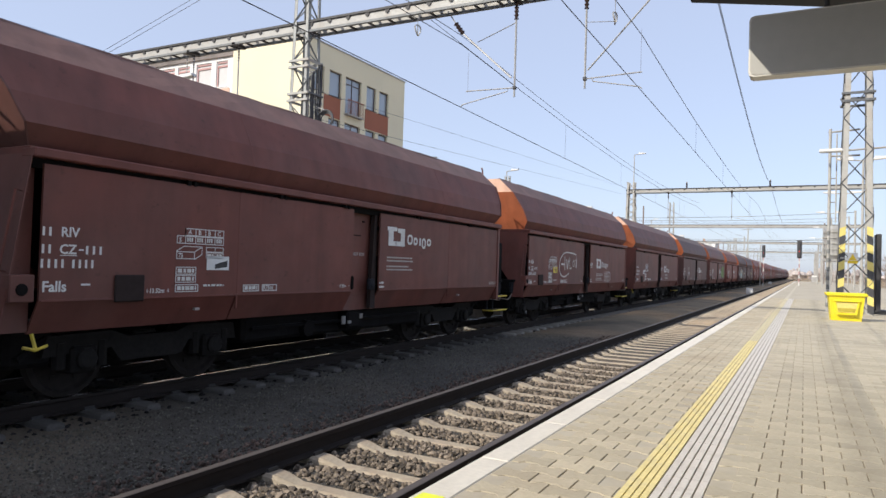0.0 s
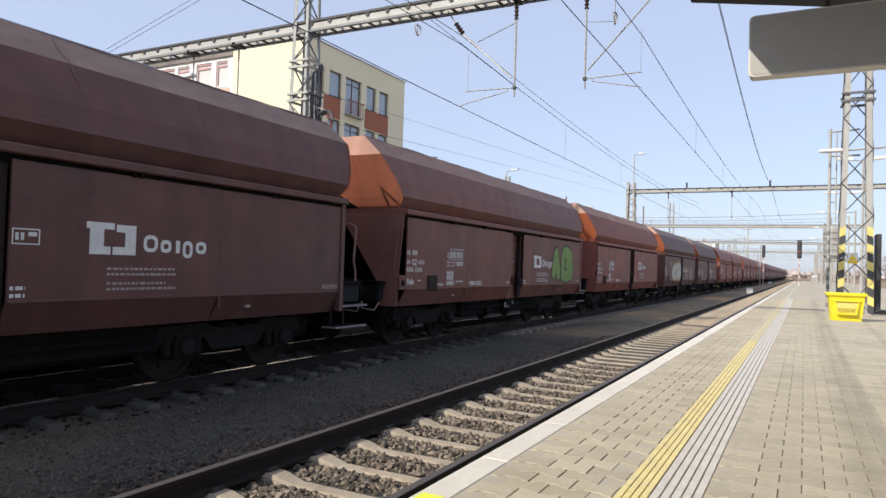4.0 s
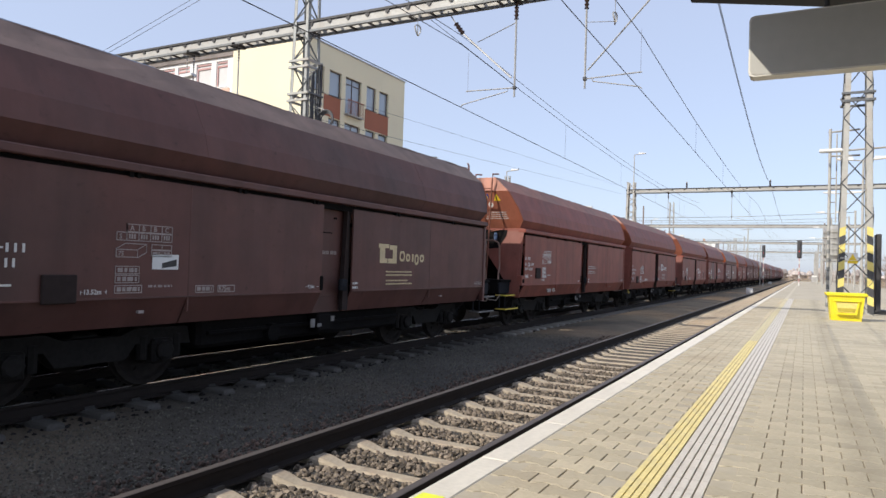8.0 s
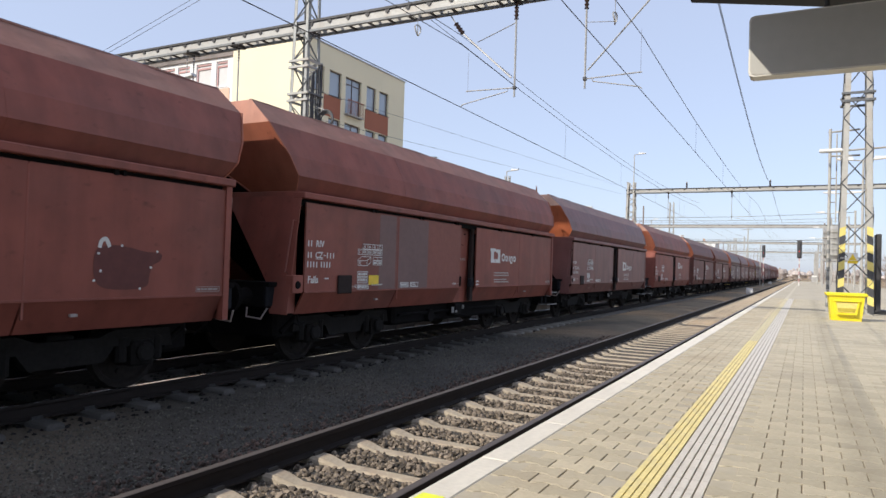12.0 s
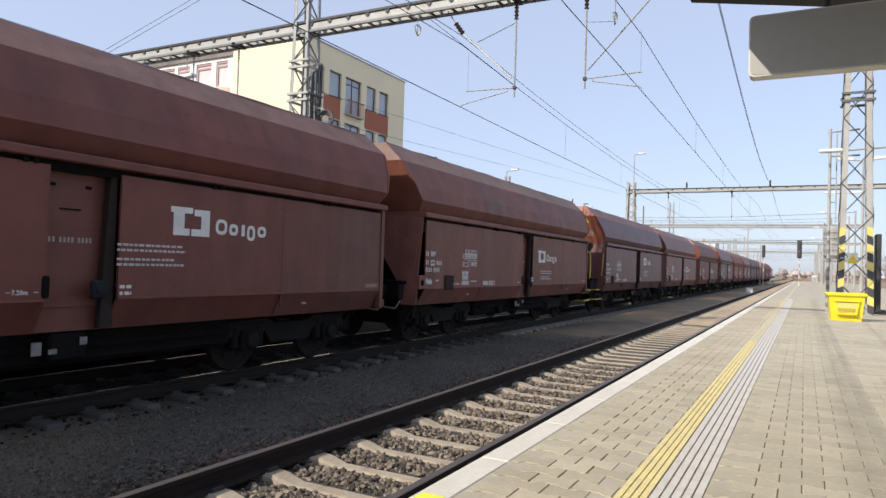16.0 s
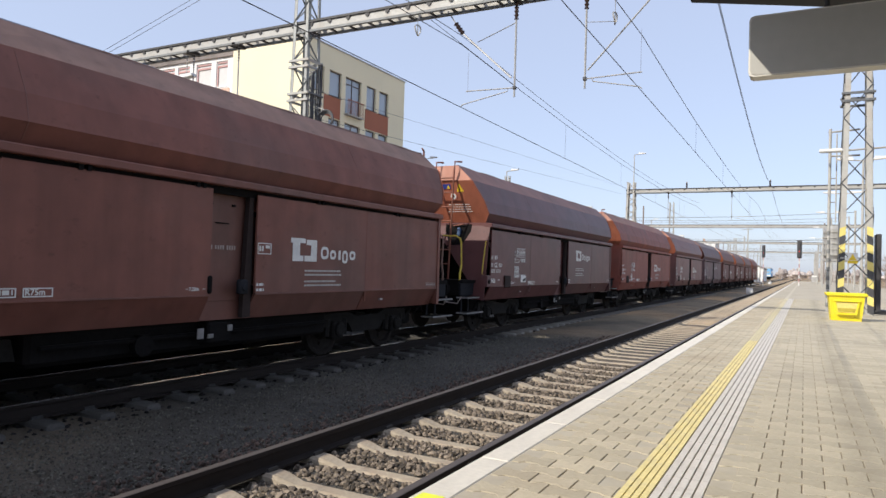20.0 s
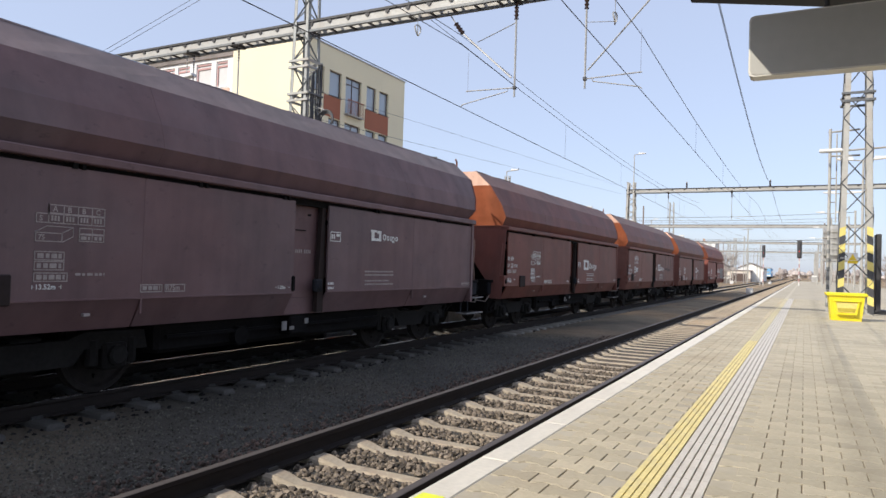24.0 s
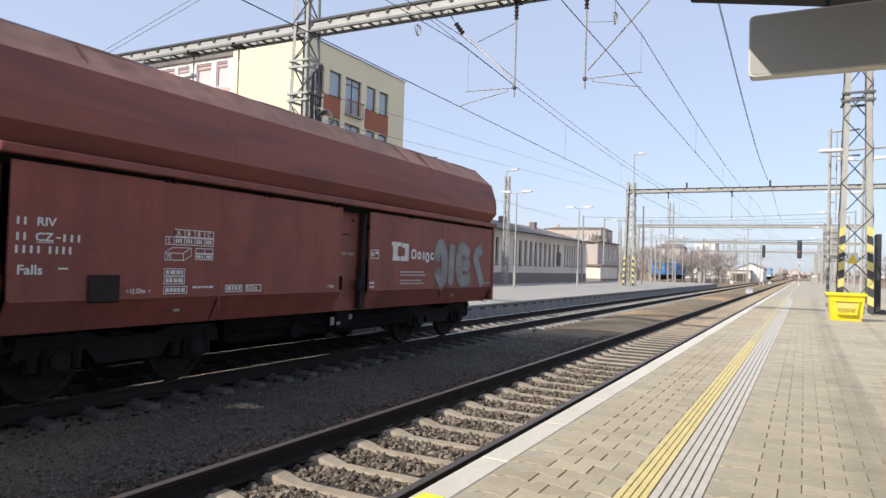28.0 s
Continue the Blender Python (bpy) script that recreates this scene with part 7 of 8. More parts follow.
part("bracket", Mesh().tube([(-0.05, 0, 5.25), (0.75, 0, 5.3)], 0.03, 6).tube([(-0.05, 0, 4.55), (0.75, 0, 4.55)], 0.03, 6).tube([(0, 0, 3.9), (0.17, 0, 3.9)], 0.015, 4).tube([(0, 0, 3.2), (0.17, 0, 3.2)], 0.015, 4), M_STEEL, eq)
ml = thing("mast_lamp", "pale lamp arms fixed across the mast", "lamp", pose(2.78, 22.3, 4.6))
part("arm", Mesh().tube([(-0.75, 0, 0), (1.5, 0, 0.1)], 0.03, 6), M_STEEL, ml)
part("lamp_head", Mesh().box((-0.95, -0.1, -0.02), (-0.35, 0.1, 0.08), 0.03), M_LAMPHEAD, ml)
part("lamp_head", Mesh().box((1.0, -0.1, 0.08), (1.7, 0.1, 0.18), 0.03), M_LAMPHEAD, ml)
tr = thing("transformer", "grey ribbed transformer tank on the mast", "transformer", pose(2.30, 23.6, 1.55))
part("tank", Mesh().lathe([(0, 0.2), (0.1, 0.28), (0.9, 0.28), (1.0, 0.2)], "z", 14), M_STEEL, tr)
for k in range(5):
    part("band", Mesh().lathe([(0.12 + k * 0.17, 0.31), (0.16 + k * 0.17, 0.31)], "z", 14), M_MAST, tr)
part("shelf", Mesh().box((-0.3, -0.75, -0.06), (0.6, 0.3, 0.0)), M_STEEL, tr)
cab = thing("cable_cabinet", "dark grey steel cabinet behind the mast", "cabinet", pose(3.38, 23.4, 0))
part("body", Mesh().box((-0.06, -0.3, 0), (0.08, 0.3, 2.3), 0.02), M_DARKSTEEL, cab)
part("foot", Mesh().box((-0.16, -0.35, 0), (0.22, 0.35, 0.12)), M_DARKSTEEL, cab)
pk = thing("cable_coil", "coil of dark cable hung on the mast", "cable", pose(-10.27, YA, 4.93))
coil = Mesh()
for k in range(3):
    r = 0.27 - 0.035 * k
    coil.tube([(r * math.cos(a), 0.03 * k, r * math.sin(a)) for a in [2 * math.pi * i / 16 for i in range(17)]], 0.025, 5)
part("coil", coil, M_STRIPEK, pk)
part("hook", Mesh().tube([(0.0, 0.0, 0.26), (-0.2, 0.0, 0.34), (-0.46, 0.0, 0.34)], 0.015, 5), M_STEEL, pk)

# ---- canopy and hanging sign above the camera ----
can = thing("platform_canopy", "dark fascia corner of the platform canopy", "canopy", kind="structure")
roof = Mesh().add([(0.60, 6.25, 3.40), (5.6, 8.95, 3.42), (5.6, -8.0, 3.42), (0.60, -8.0, 3.40), (0.60, 6.25, 3.75), (5.6, 8.95, 3.77), (5.6, -8.0, 3.77), (0.60, -8.0, 3.75)], [(0, 1, 2, 3), (4, 7, 6, 5), (0, 4, 5, 1), (1, 5, 6, 2), (2, 6, 7, 3), (3, 7, 4, 0)])
part("roof_edge", roof, M_CANOPY, can)
sg = thing("hanging_sign", "blank grey double-sided platform sign hanging from the canopy", "sign", pose(1.13, 5.42, 2.47))
R = 0.035
outl = [(R, 0), (2.4, 0), (2.4, 0.45), (R, 0.45), (0.01, 0.44), (0, 0.45 - R), (0, R), (0.01, 0.01)]
part("face", Mesh().prism([(0.012 + x * 0.99, 0.012 + z * 0.947) for x, z in outl], "y", -0.003, 0.05), M_SIGN, sg)
part("edge_profile", Mesh().prism(outl, "y", 0.002, 0.13), M_SIGNEDGE, sg)
for x in (0.5, 1.8):
    part("hanger", Mesh().tube([(x, 0.06, 0.45), (x, 0.06, 0.95)], 0.02, 6), M_DARKSTEEL, sg)

# ---- far platform canopy and shelter ----
c2 = thing("far_canopy", "flat grey-blue canopy roof over the far platform", "canopy", kind="structure")
part("roof", Mesh().box((-17.6, -40, 4.09), (-8.43, 7.99, 4.27), 0.02), mat("canopy_sheet_grey_blue", (0.20, 0.23, 0.29), 0.5, 0.2, vary=0.1, big=0.6, bump=0.03), c2)
for y in (-18, -12, -6, 0, 6.5):
    part("column", Mesh().box((-12.6, y - 0.09, PLAT2_Z), (-12.42, y + 0.09, 4.09), 0.01), M_MAST, c2)
sh2 = thing("waiting_shelter", "pale framed glass waiting shelter under the far canopy", "shelter", pose(-12.0, 3.5, PLAT2_Z))
part("frame", Mesh().box((-1.2, 0, 2.35), (0.05, 7.1, 2.5), 0.01).box((-1.2, 0, 0), (0.05, 7.1, 0.3), 0.01), M_FRAMEW, sh2)
for i in range(8):
    part("post", Mesh().box((-0.03, i * 1.0, 0.3), (0.04, i * 1.0 + 0.06, 2.35)), M_FRAMEW, sh2)
for i in range(7):
    part("panel", Mesh().box((-0.01, i * 1.0 + 0.06, 0.3), (0.01, i * 1.0 + 1.0, 2.35)), M_BLIND, sh2, "pale frosted panel")
pl = thing("hanging_lamp", "pale lamp hung under the portal beam", "lamp", pose(-15.8, YA, 6.62))
part("housing", Mesh().prism([(-0.35, 0), (0.35, 0.05), (0.3, 0.14), (-0.3, 0.12)], "y", -0.12, 0.12), M_LAMPHEAD, pl)
part("rod", Mesh().tube([(0, 0, 0.1), (0, 0, ZA - 6.62)], 0.015, 5).box((-0.05, -0.22, ZA - 6.64), (0.05, 0.22, ZA - 6.60)), M_STEEL, pl)

# ---- buildings ----
def window(parent, axis, u, v0, v1, z0, z1, facing, frame=M_FRAME, mullion=True, blind=False, depth=0.14):
    """A recessed window on a wall plane. axis 'x': wall at x=u, v runs along y; facing is the outward sign."""
    def P(v, d, z):
        return (u + facing * d, v, z) if axis == "x" else (v, u + facing * d, z)
    w = part("window", Mesh().box(P(v0, -depth, z0), P(v1, -depth + 0.02, z1)), M_BLIND if blind else M_GLASS, parent)
    m = Mesh()
    t = 0.07
    for a, b in (((v0, z0), (v1, z0 + t)), ((v0, z1 - t), (v1, z1)), ((v0, z0), (v0 + t, z1)), ((v1 - t, z0), (v1, z1))):
        m.box(P(a[0], -depth + 0.02, a[1]), P(b[0], -depth + 0.07, b[1]))
    if mullion:
        c = (v0 + v1) / 2
        m.box(P(c - 0.03, -depth + 0.02, z0), P(c + 0.03, -depth + 0.06, z1))
        m.box(P(v0, -depth + 0.02, z1 - 0.5), P(v1, -depth + 0.06, z1 - 0.44))
    part("window_frame", m, frame, w)
    part("window_sill", Mesh().box(P(v0 - 0.06, -depth, z0 - 0.06), P(v1 + 0.06, 0.05, z0 - 0.01)), frame, w)
    return w


def wall_with_holes(axis, u, thick, v0, v1, z0, z1, holes):
    """A wall slab with rectangular openings cut through it; holes: (va, vb, za, zb)."""
    vs = sorted({v0, v1, *[h[0] for h in holes], *[h[1] for h in holes]})
    zs = sorted({z0, z1, *[h[2] for h in holes], *[h[3] for h in holes]})
    m = Mesh()
    for a, b in zip(vs, vs[1:]):
        run_from = None
        for c, d in zip(zs, zs[1:]):
            hole = any(h[0] <= (a + b) / 2 <= h[1] and h[2] <= (c + d) / 2 <= h[3] for h in holes)
            if not hole and run_from is None:
                run_from = c
            if (hole or d == zs[-1]) and run_from is not None:
                top = c if hole else d
                if axis == "x":
                    m.box((u, a, run_from), (u - thick, b, top))
                else:
                    m.box((a, u, run_from), (b, u - thick, top))
                run_from = None
    return m


BX, BY0, BY1, BTOP = -28.0, 35.6, 47.9, 16.0
house = thing("apartment_building", "four-storey cream building with red-brown panels", "building")
cols = ((37.9, 39.3), (39.8, 41.75), (42.45, 43.75), (44.2, 45.5))
holes = []
for k in range(4):
    zt = 14.42 - k * 3.36
    for i, (a, b) in enumerate(cols):
        holes.append((a, b, zt - (2.7 if i == 1 else 1.78), zt))
holes.append((36.3, 37.3, 12.64, 14.42))
part("wall", wall_with_holes("x", BX, 0.35, BY0, BY1, -1.0, BTOP, holes), M_CREAM, house)
for h in holes:
    window(house, "x", BX, *h, 1, mullion=h[1] - h[0] > 1.6, depth=0.22)
for k in range(4):
    zb = 12.64 - k * 3.36
    for a, b in ((37.3, 39.2), (42.3, 45.5)):
        part("spandrel_panel", Mesh().box((BX, a, zb - 1.52), (BX + 0.03, b, zb - 0.08)), M_BRICKRED, house, "red-brown wall panel")
    bal = part("balcony", Mesh().box((BX, 39.7, zb - 1.05), (BX + 0.35, 41.7, zb - 0.95)), M_KERBFACE, house)
    rl = Mesh()
    for i in range(14):
        y = 39.72 + i * 0.15
        rl.box((BX + 0.31, y, zb - 0.95), (BX + 0.33, y + 0.02, zb + 0.05))
    rl.box((BX + 0.30, 39.7, zb + 0.05), (BX + 0.34, 41.72, zb + 0.10))
    part("railing", rl, M_BRICKRED, bal, "dark red balcony railing")
part("parapet", Mesh().box((BX - 22.6, BY0 - 0.06, BTOP), (BX + 0.06, BY1 + 0.06, BTOP + 0.10), 0.02), M_STEEL, house)
part("roof", Mesh().box((BX - 22, BY0 + 0.1, BTOP - 0.4), (BX - 0.1, BY1, BTOP - 0.02)), M_ROOF, house)
part("back_wall", Mesh().box((BX - 22, BY1 - 0.35, -1), (BX - 0.36, BY1, BTOP - 0.4)), M_CREAM, house)
# gable wall towards the camera: plain cream, then a glazed white part
part("gable_wall", Mesh().box((BX - 6.9, BY0, -1), (BX - 0.355, BY0 + 0.35, BTOP)), M_CREAM, house, "sunlit plain cream wall")
holes2 = []
for k in range(5):
    zt = 14.85 - k * 3.36
    for a, b in ((-36.8, -35.65), (-38.85, -37.3), (-40.85, -39.55), (-42.85, -41.15), (-44.85, -43.55), (-46.85, -45.15), (-48.85, -47.55)):
        holes2.append((a, b, zt - 1.4, zt + 0.5))
part("white_wall", wall_with_holes("y", BY0 + 0.25, -0.3, BX - 22, BX - 6.9, -1, BTOP - 0.02, holes2), M_WHITE, house, "white framed window wall")
for h in holes2:
    wv = window(house, "y", BY0 + 0.25, *h, -1, M_FRAMEW, False, True, 0.14)
    part("transom", Mesh().box((h[0] + 0.07, BY0 + 0.30, h[3] - 0.45), (h[1] - 0.07, BY0 + 0.36, h[3] - 0.32)).box((h[0] + 0.07, BY0 + 0.30, h[3] - 0.16), (h[1] - 0.07, BY0 + 0.36, h[3] - 0.07)), M_RED, wv, "pinkish red window bar")
    part("red_reveal", Mesh().box((h[0] + 0.072, BY0 + 0.30, h[2] + 0.07), (h[0] + 0.16, BY0 + 0.355, h[3] - 0.46)), M_RED, wv)
for k in range(5):
    part("red_band", Mesh().box((BX - 21.5, BY0 + 0.2, 12.0 - k * 3.36), (BX - 7.4, BY0 + 0.245, 13.3 - k * 3.36)), M_SALMON, house, "salmon band under the windows")

SX = -20.0
stn = thing("station_house", "long low station house with tall narrow windows and dark hipped roof", "building")
sh = []
for i in range(18):
    y = 43.36 + i * 1.26
    if i != 7:
        sh.append((y - 0.33, y + 0.33, 1.2, 3.35))
for i in range(8):
    y = 66.95 + i * 0.83
    sh.append((y - 0.24, y + 0.24, 1.25, 3.4))
part("wall", wall_with_holes("x", SX, 0.4, 30, 74.5, 0.55, 3.9, sh), M_STATION, stn)
part("plinth", Mesh().box((SX - 0.4, 30, -1), (SX + 0.05, 74.5, 0.55)), M_PLINTH, stn, "grey-brown plinth")
for h in sh:
    window(stn, "x", SX, *h, 1, M_FRAME, False, False, 0.25).data.materials[0] = M_STWIN
part("end_wall", Mesh().box((SX - 9, 74.1, -1), (SX - 0.4, 74.5, 3.9)).box((SX - 9, 30, -1), (SX - 0.4, 30.4, 3.9)), M_STATION, stn)
rf = Mesh().add([(SX + 0.7, 29.3, 3.94), (SX + 0.7, 75.3, 3.94), (SX - 9.7, 75.3, 3.94), (SX - 9.7, 29.3, 3.94), (SX - 4.5, 34, 5.4), (SX - 4.5, 70.5, 5.4)], [(0, 1, 5, 4), (1, 2, 5), (2, 3, 4, 5), (3, 0, 4), (0, 3, 2, 1)])
part("roof", rf, M_ROOF, stn)
part("gutter", Mesh().box((SX + 0.66, 29.3, 3.88), (SX + 0.80, 75.3, 4.0), 0.02), M_DARKSTEEL, stn)
for y in (47, 58, 66):
    part("chimney", Mesh().box((SX - 3.6, y, 4.6), (SX - 3.0, y + 0.7, 5.7), 0.02), M_PLINTH, stn)
part("soffit", Mesh().box((SX + 0.02, 29.4, 3.84), (SX + 0.66, 75.2, 3.93)), M_FRAMEW, stn, "pale eaves board")
part("awning", Mesh().box((SX, 40.5, 2.9), (SX + 2.0, 44.2, 3.1), 0.02), M_ROOF, stn, "flat dark awning")
part("notice_board", Mesh().box((SX, 64.3, 1.25), (SX + 0.08, 65.4, 2.6), 0.02), M_FRAME, stn, "dark framed board on the wall")


def plain_house(x0, x1, y0, y1, z1, wall, label, roof=1.6, rows=3, chim=True):
    h = thing("town_house", label, "building")
    nh = []
    for k in range(rows):
        z = 0.8 + k * (z1 - 0.8) / rows
        n = max(2, int((x1 - x0) / 2.6))
        for i in range(n):
            a = x0 + 0.8 + i * (x1 - x0 - 1.2) / n
            nh.append((a, a + 1.0, z, z + 1.5))
    part("wall", wall_with_holes("y", y0, -0.3, x0, x1, -1, z1, nh), wall, h)
    for q in nh:
        window(h, "y", y0, *q, -1, M_FRAMEW, False, False, 0.2)
    part("side_wall", Mesh().box((x0, y0 + 0.3, -1), (x0 + 0.3, y1, z1)).box((x1 - 0.3, y0 + 0.3, -1), (x1, y1, z1)), wall, h)
    part("roof", Mesh().add([(x0 - .4, y0 - .4, z1), (x1 + .4, y0 - .4, z1), (x1 + .4, y1, z1), (x0 - .4, y1, z1), (x0 + 1, (y0 + y1) / 2, z1 + roof), (x1 - 1, (y0 + y1) / 2, z1 + roof)], [(0, 1, 5, 4), (1, 2, 5), (2, 3, 4, 5), (3, 0, 4), (0, 3, 2, 1)]), M_ROOF, h)
    if chim:
        part("chimney", Mesh().box((x0 + 2, (y0 + y1) / 2 - 0.4, z1 + 0.6), (x0 + 2.8, (y0 + y1) / 2 + 0.4, z1 + roof + 0.9)), M_FARRED, h)


def flat_house(x0, x1, y0, y1, z1, wall, label, clutter=0, rng=random.Random(31)):
    """A plain flat-roofed building with a projecting roof slab and, on taller ones, chimneys and roof clutter."""
    h = thing("flat_roofed_house", label, "building")
    part("wall", Mesh().box((x0, y0, -1), (x1, y1, z1), 0.02), wall, h)
    part("roof", Mesh().box((x0 - 0.25, y0 - 0.25, z1), (x1 + 0.25, y1 + 0.25, z1 + 0.22), 0.03), M_ROOF, h)
    part("plinth", Mesh().box((x0 - 0.04, y0 - 0.04, -1), (x1 + 0.04, y1 + 0.04, -0.1)), M_PLINTH, h)
    for _ in range(clutter):
        x, y, k = rng.uniform(x0, x1 - 0.6), rng.uniform(y0, y1 - 0.8), rng.uniform(0.4, 1.2)
        part("chimney", Mesh().box((x, y, z1 + 0.2), (x + rng.uniform(0.4, 0.9), y + rng.uniform(0.5, 1.4), z1 + k), 0.02), M_ROOF, h)
    for i in range(clutter):
        part("pipe", Mesh().tube([(x0 + 0.3 * i, y0 + 0.8 * i + 0.4, z1 + 0.2), (x0 + 0.3 * i, y0 + 0.8 * i + 0.4, z1 + 1.0 + 0.3 * (i % 3))], 0.05, 5), M_DARKSTEEL, h)
    return h


def gable_shed(x0, x1, y0, y1, eave, ridge, label, opening=0.0):
    """A shed with its gable towards the platform, a dark gateway and a grey roof."""
    h = thing("depot_shed", label, "building")
    c = (x0 + x1) / 2
    part("wall", Mesh().prism([(x0, -1), (x1, -1), (x1, eave), (c, ridge), (x0, eave)], "y", y0, y1), M_WHITE, h)
    for s in (-1, 1):
        e = c + s * ((x1 - x0) / 2 + 0.3)
        part("roof", Mesh().add([(c, y0 - 0.3, ridge + 0.05), (e, y0 - 0.3, eave - 0.05), (e, y1 + 0.3, eave - 0.05), (c, y1 + 0.3, ridge + 0.05),
                                 (c, y0 - 0.3, ridge + 0.22), (e, y0 - 0.3, eave + 0.12), (e, y1 + 0.3, eave + 0.12), (c, y1 + 0.3, ridge + 0.22)],
                                [(0, 1, 2, 3), (4, 7, 6, 5), (0, 4, 5, 1), (1, 5, 6, 2), (2, 6, 7, 3), (3, 7, 4, 0)]), M_ROOF, h)
    if opening:
        part("gate", Mesh().box((c - opening, y0 - 0.05, -0.9), (c + opening, y0 + 0.1, eave - 0.4)), M_FRAME, h, "dark gateway")


h1 = flat_house(-24.8, -23.45, 92, 103.3, 4.75, M_FARWALL, "grey-beige two-storey house with a cluttered roof", 7)
for i in range(4):
    window(h1, "x", -23.45, 93.4 + i * 2.4, 94.4 + i * 2.4, 2.3, 3.9, 1, M_FRAMEW, False, False, -0.02)
flat_house(-23.0, -20.85, 84, 92.5, 1.45, M_STATION, "low white hut beside the station")
for k in range(5):
    flat_house(-20.5 + k * 1.5, -19.3 + k * 1.5, 150 + k * 3, 151 + k * 3, 0.4 + 0.35 * (k % 2), M_WHITE, "low pale trackside hut")
plain_house(-42, -34, 232, 245, 9.0, M_FARWALL, "distant pinkish town house", 1.5, 3)
plain_house(-75, -56, 215, 230, 14, M_FARWALL, "distant pale block of flats", 1.0, 4)
plain_house(-34, -27, 262, 275, 12, M_WHITE, "distant white block of flats", 0.8, 4)
gable_shed(-14.4, -8.3, 200.6, 222, 2.6, 4.0, "white gabled depot shed beside the line")
h2 = flat_house(-16.6, -11.0, 196, 200.3, 1.9, M_STATION, "low pale shed with a dark gateway before the depot")
part("gate", Mesh().box((-15.6, 195.92, -0.8), (-11.6, 196.05, 1.2)), M_FRAME, h2, "dark gateway")


# ---- distant rolling stock ----
def box_vehicle(name, label, x, y, length, paint_m, h=3.4, loco=False):
    v = thing(name, label, "railway vehicle", pose(x, y, -0.6))
    part("body", Mesh().box((-1.45, 0, 1.0), (1.45, length, h), 0.15), paint_m, v)
    part("roof", Mesh().prism([(-1.45, h - 0.05), (1.45, h - 0.05), (1.1, h + 0.35), (-1.1, h + 0.35)], "y", 0.1, length - 0.1), M_STEEL, v)
    part("underframe", Mesh().box((-1.2, 0.2, 0.45), (1.2, length - 0.2, 1.0)), M_UNDER, v)
    for i in range(4):
        yy = 1.5 + i * (length - 3) / 3
        part("wheel_pair", Mesh().lathe([(-0.8, 0.46), (0.8, 0.46)], "x", 12, (0, yy, 0.46)), M_WHEEL, v)
    n = int(length / 2.2)
    for i in range(n):
        part("side_window", Mesh().box((1.45, 0.8 + i * 2.2, 2.2), (1.46, 2.0 + i * 2.2, 2.9)), M_GLASS, v)
    part("end_window", Mesh().box((-1.0, -0.01, 2.2), (1.0, 0.0, 2.9)), M_GLASS, v)
    if loco:
        part("front_band", Mesh().box((-1.46, -0.012, 1.2), (1.46, 0.0, 1.7)), M_LAMPHEAD, v)
    return v


box_vehicle("blue_van", "blue service wagon on a siding", -24.6, 142, 10, M_BLUE, 3.6)
box_vehicle("blue_van", "blue service wagon on a siding", -24.4, 154, 14, M_BLUE, 3.6)
box_vehicle("locomotive", "pale blue electric locomotive far down the line", -10.2, 262, 16, M_LIGHTBLUE, 3.9, True)


# ---- bare trees in the distance ----
def bare_tree(at, height, seed):
    rng = random.Random(seed)
    t = thing("bare_tree", "leafless winter tree beyond the tracks", "tree", at, group="bare trees")
    trunk, twigs = Mesh(), Mesh()
    top = Vector((rng.uniform(-.3, .3), rng.uniform(-.3, .3), height * 0.40))
    trunk.tube([(0, 0, 0), top * 0.5, top], 0.14, 6, 0.08)

    def grow(m, p, d, length, r, depth):
        q = p + d * length
        m.tube([p, p + d * length * 0.5 + Vector((rng.uniform(-.1, .1), 0, 0)), q], r, 4 if depth < 2 else 3, r * 0.6)
        if depth >= 3:
            return
        for _ in range(4 if depth < 2 else 13):
            nd = (d + Vector((rng.uniform(-.9, .9), rng.uniform(-.9, .9), rng.uniform(-.1, .7)))).normalized()
            grow(twigs, p + d * length * rng.uniform(0.5, 1.0), nd, length * rng.uniform(.5, .75), r * 0.5, depth + 1)
    for _ in range(8):
        d = Vector((rng.uniform(-.8, .8), rng.uniform(-.8, .8), rng.uniform(0.3, 1))).normalized()
        grow(trunk, top * rng.uniform(0.45, 1.0), d, height * 0.25, 0.06, 1)
    part("trunk", trunk, M_BARK, t)
    tagged(part("crown", twigs, M_TWIG, t, "bare grey-brown twigs"), kind="stuff")
    return t


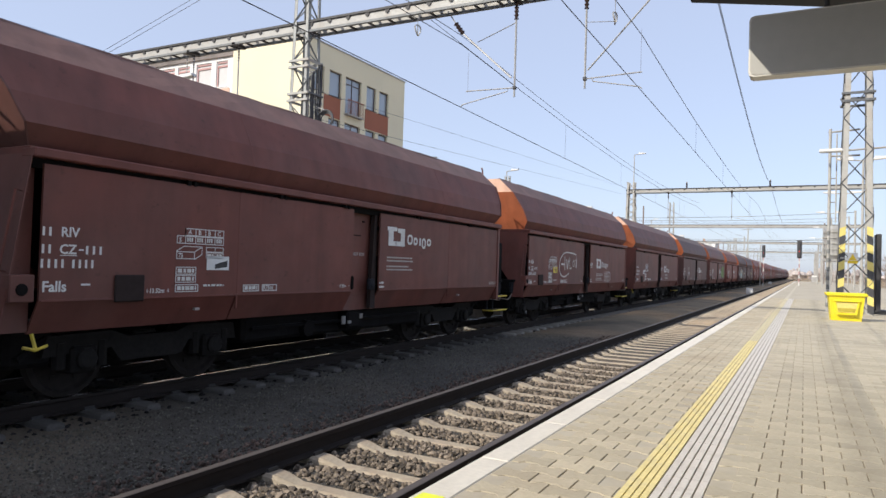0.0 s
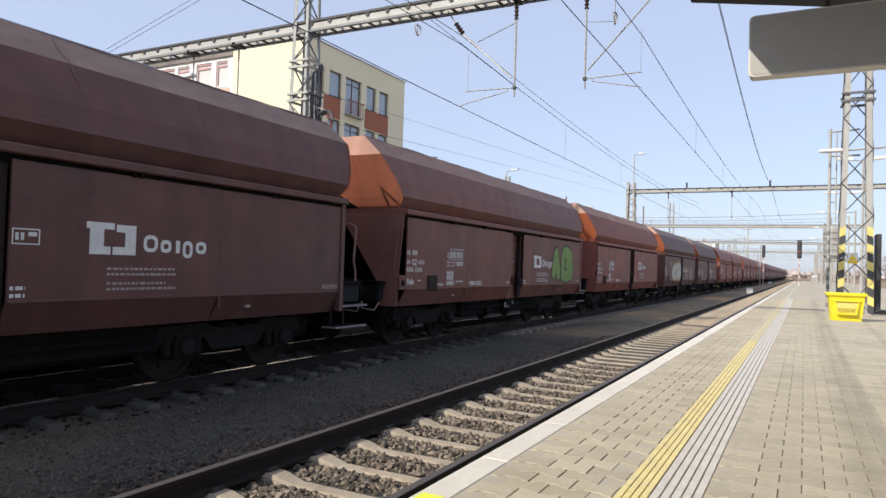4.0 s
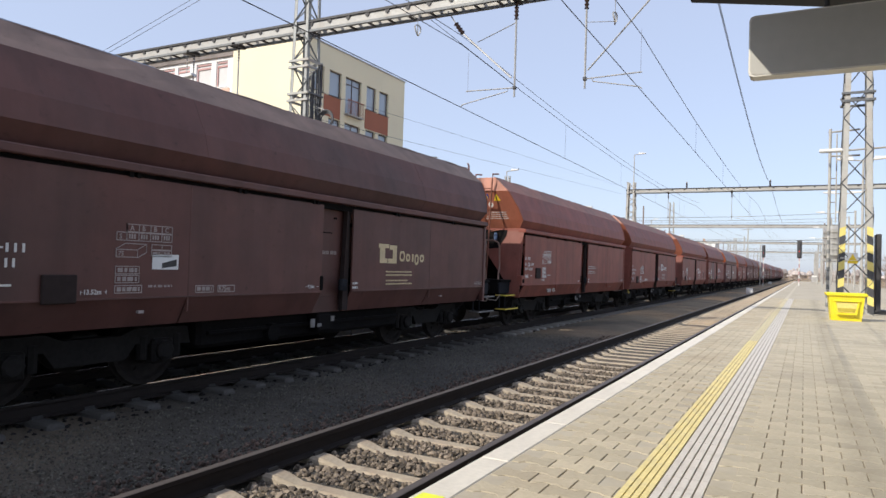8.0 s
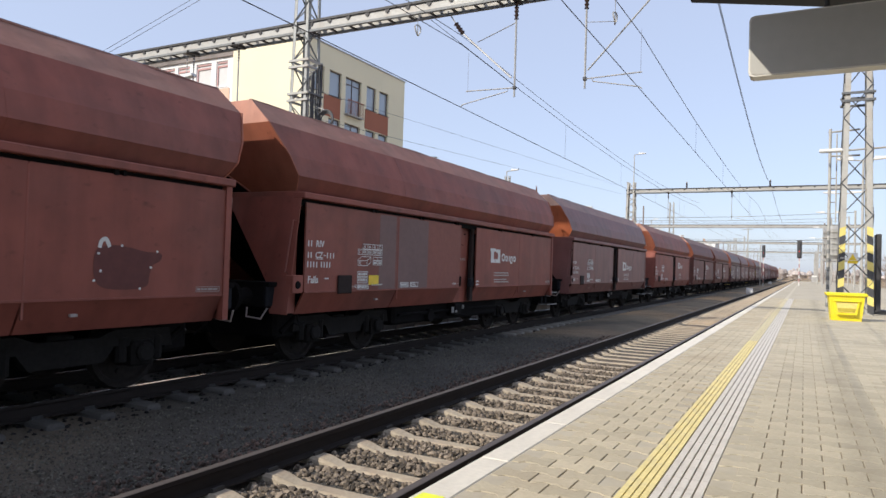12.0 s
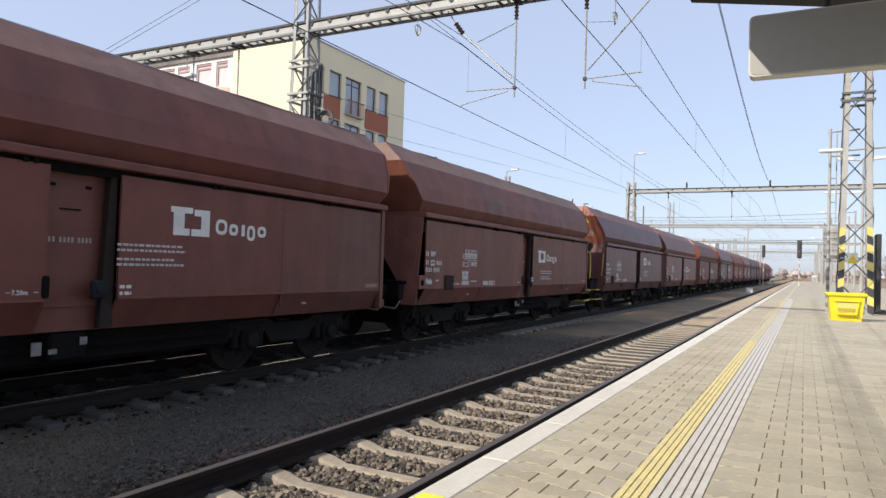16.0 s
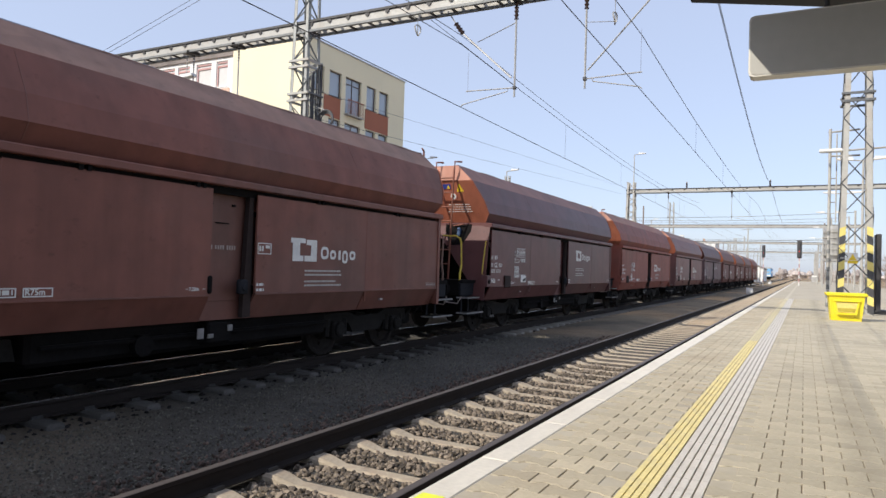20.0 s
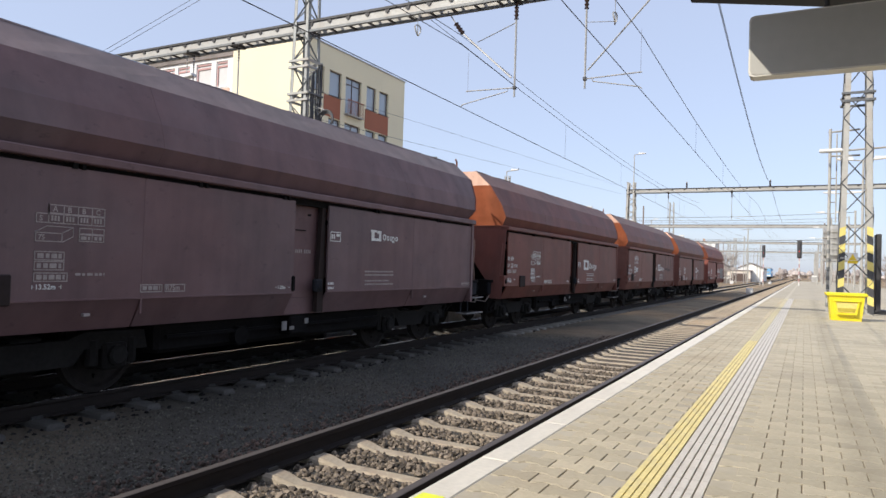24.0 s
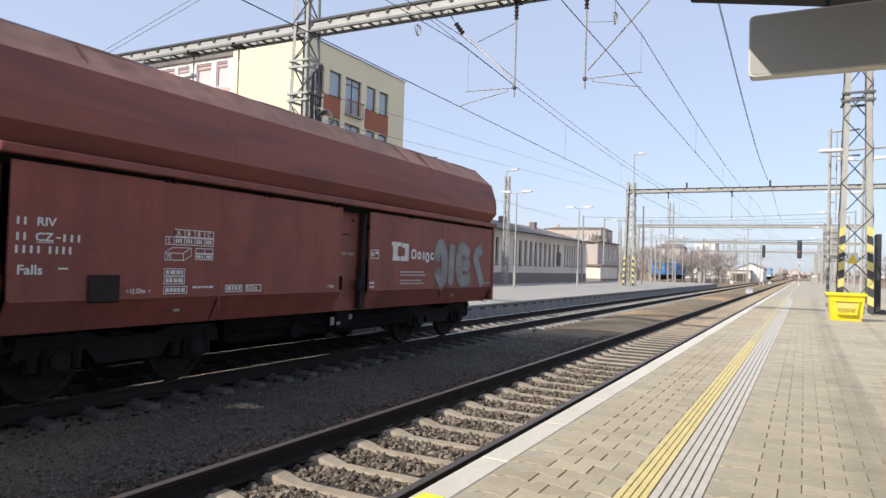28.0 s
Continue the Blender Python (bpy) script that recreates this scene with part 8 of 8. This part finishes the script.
BT = [bare_tree(pose(-30, 108, -0.9), 8.0, 1), bare_tree(pose(-36, 112, -0.9), 10.0, 2), bare_tree(pose(-33, 128, -0.9), 9.0, 3)]
rt = random.Random(3)
for i in range(64):
    y = rt.uniform(125, 270)
    x = 1.5 - y * rt.uniform(0.095, 0.25)
    copy_thing(BT[i % 3], pose(x, y, -0.9, 0, 0, rt.uniform(0, 360)))
for i in range(8):
    copy_thing(BT[i % 3], pose(rt.uniform(14, 30), rt.uniform(70, 220), -0.9, 0, 0, rt.uniform(0, 360)))
hedge = Mesh()
rh = random.Random(9)
for i in range(420):
    y = rh.uniform(400, 560)
    x = rh.uniform(-220, 160)
    h, r = rh.uniform(2.5, 7.5), rh.uniform(1.2, 3.0)
    hedge.lathe([(0, 0.4), (h * 0.3, 0.5 * r), (h * 0.55, r), (h * 0.85, 0.7 * r), (h, 0.15)], "z", 7, (x, y, -1))
solid("far_wood", hedge, M_TWIG, "hazy line of far woods and roofs", "woods", kind="stuff")

# ---- paving blocks, last ----
BV, BF = bone_mesh()
BLOCK = finish("paving_block", BV, BF, M_BLOCK)
near_blocks, run_pos, warm_pos = 0, [], []
ROW = 0.1385
for r in range(-43, int((34 - 1.9) / ROW)):
    y = 1.95 + r * ROW
    off = 0.1 if r % 2 else 0.0
    for xs, xe in ((0.17, 0.768), (1.13, 4.6)):
        n = int((xe - xs) / 0.2) + 1
        for i in range(n):
            x = xs + off + i * 0.2 + (0.0 if xs < 1 else -0.002)
            if x - 0.1 < xs - 0.06 or x + 0.1 > xe + 0.06:
                continue
            if near_blocks < 300 and 2.6 < y < 7.5 and 0.8 < x < 2.6:
                o = new("paving_block", BLOCK)
                o.parent = platform
                o.location = (x, y, random.uniform(-0.0009, 0.0009))
                near_blocks += 1
            else:
                (warm_pos if x < 0.8 else run_pos).append((x, y, random.uniform(-0.0009, 0.0009)))
bv, bf = np.array(BV), [np.array(f) for f in BF]
for spots, m in ((run_pos, M_BLOCKJ), (warm_pos, M_BLOCKW)):
    allv = (np.array(spots)[:, None] + bv[None]).reshape(-1, 3)
    allf = [(f + len(bv) * k).tolist() for k in range(len(spots)) for f in bf]
    rest = part("paving_blocks", finish("paving_blocks", allv.tolist(), allf, m), None, platform, "interlocking sandy paving blocks")
    tagged(rest, kind="stuff")
part("edge_fill", Mesh().box((0.163, -4.0, -0.03), (0.285, 34, -0.0045)).box((0.63, -4.0, -0.03), (0.772, 34, -0.0045)).box((1.128, -4.0, -0.03), (1.245, 34, -0.0045)), M_PAVEFAR, platform)

motions()
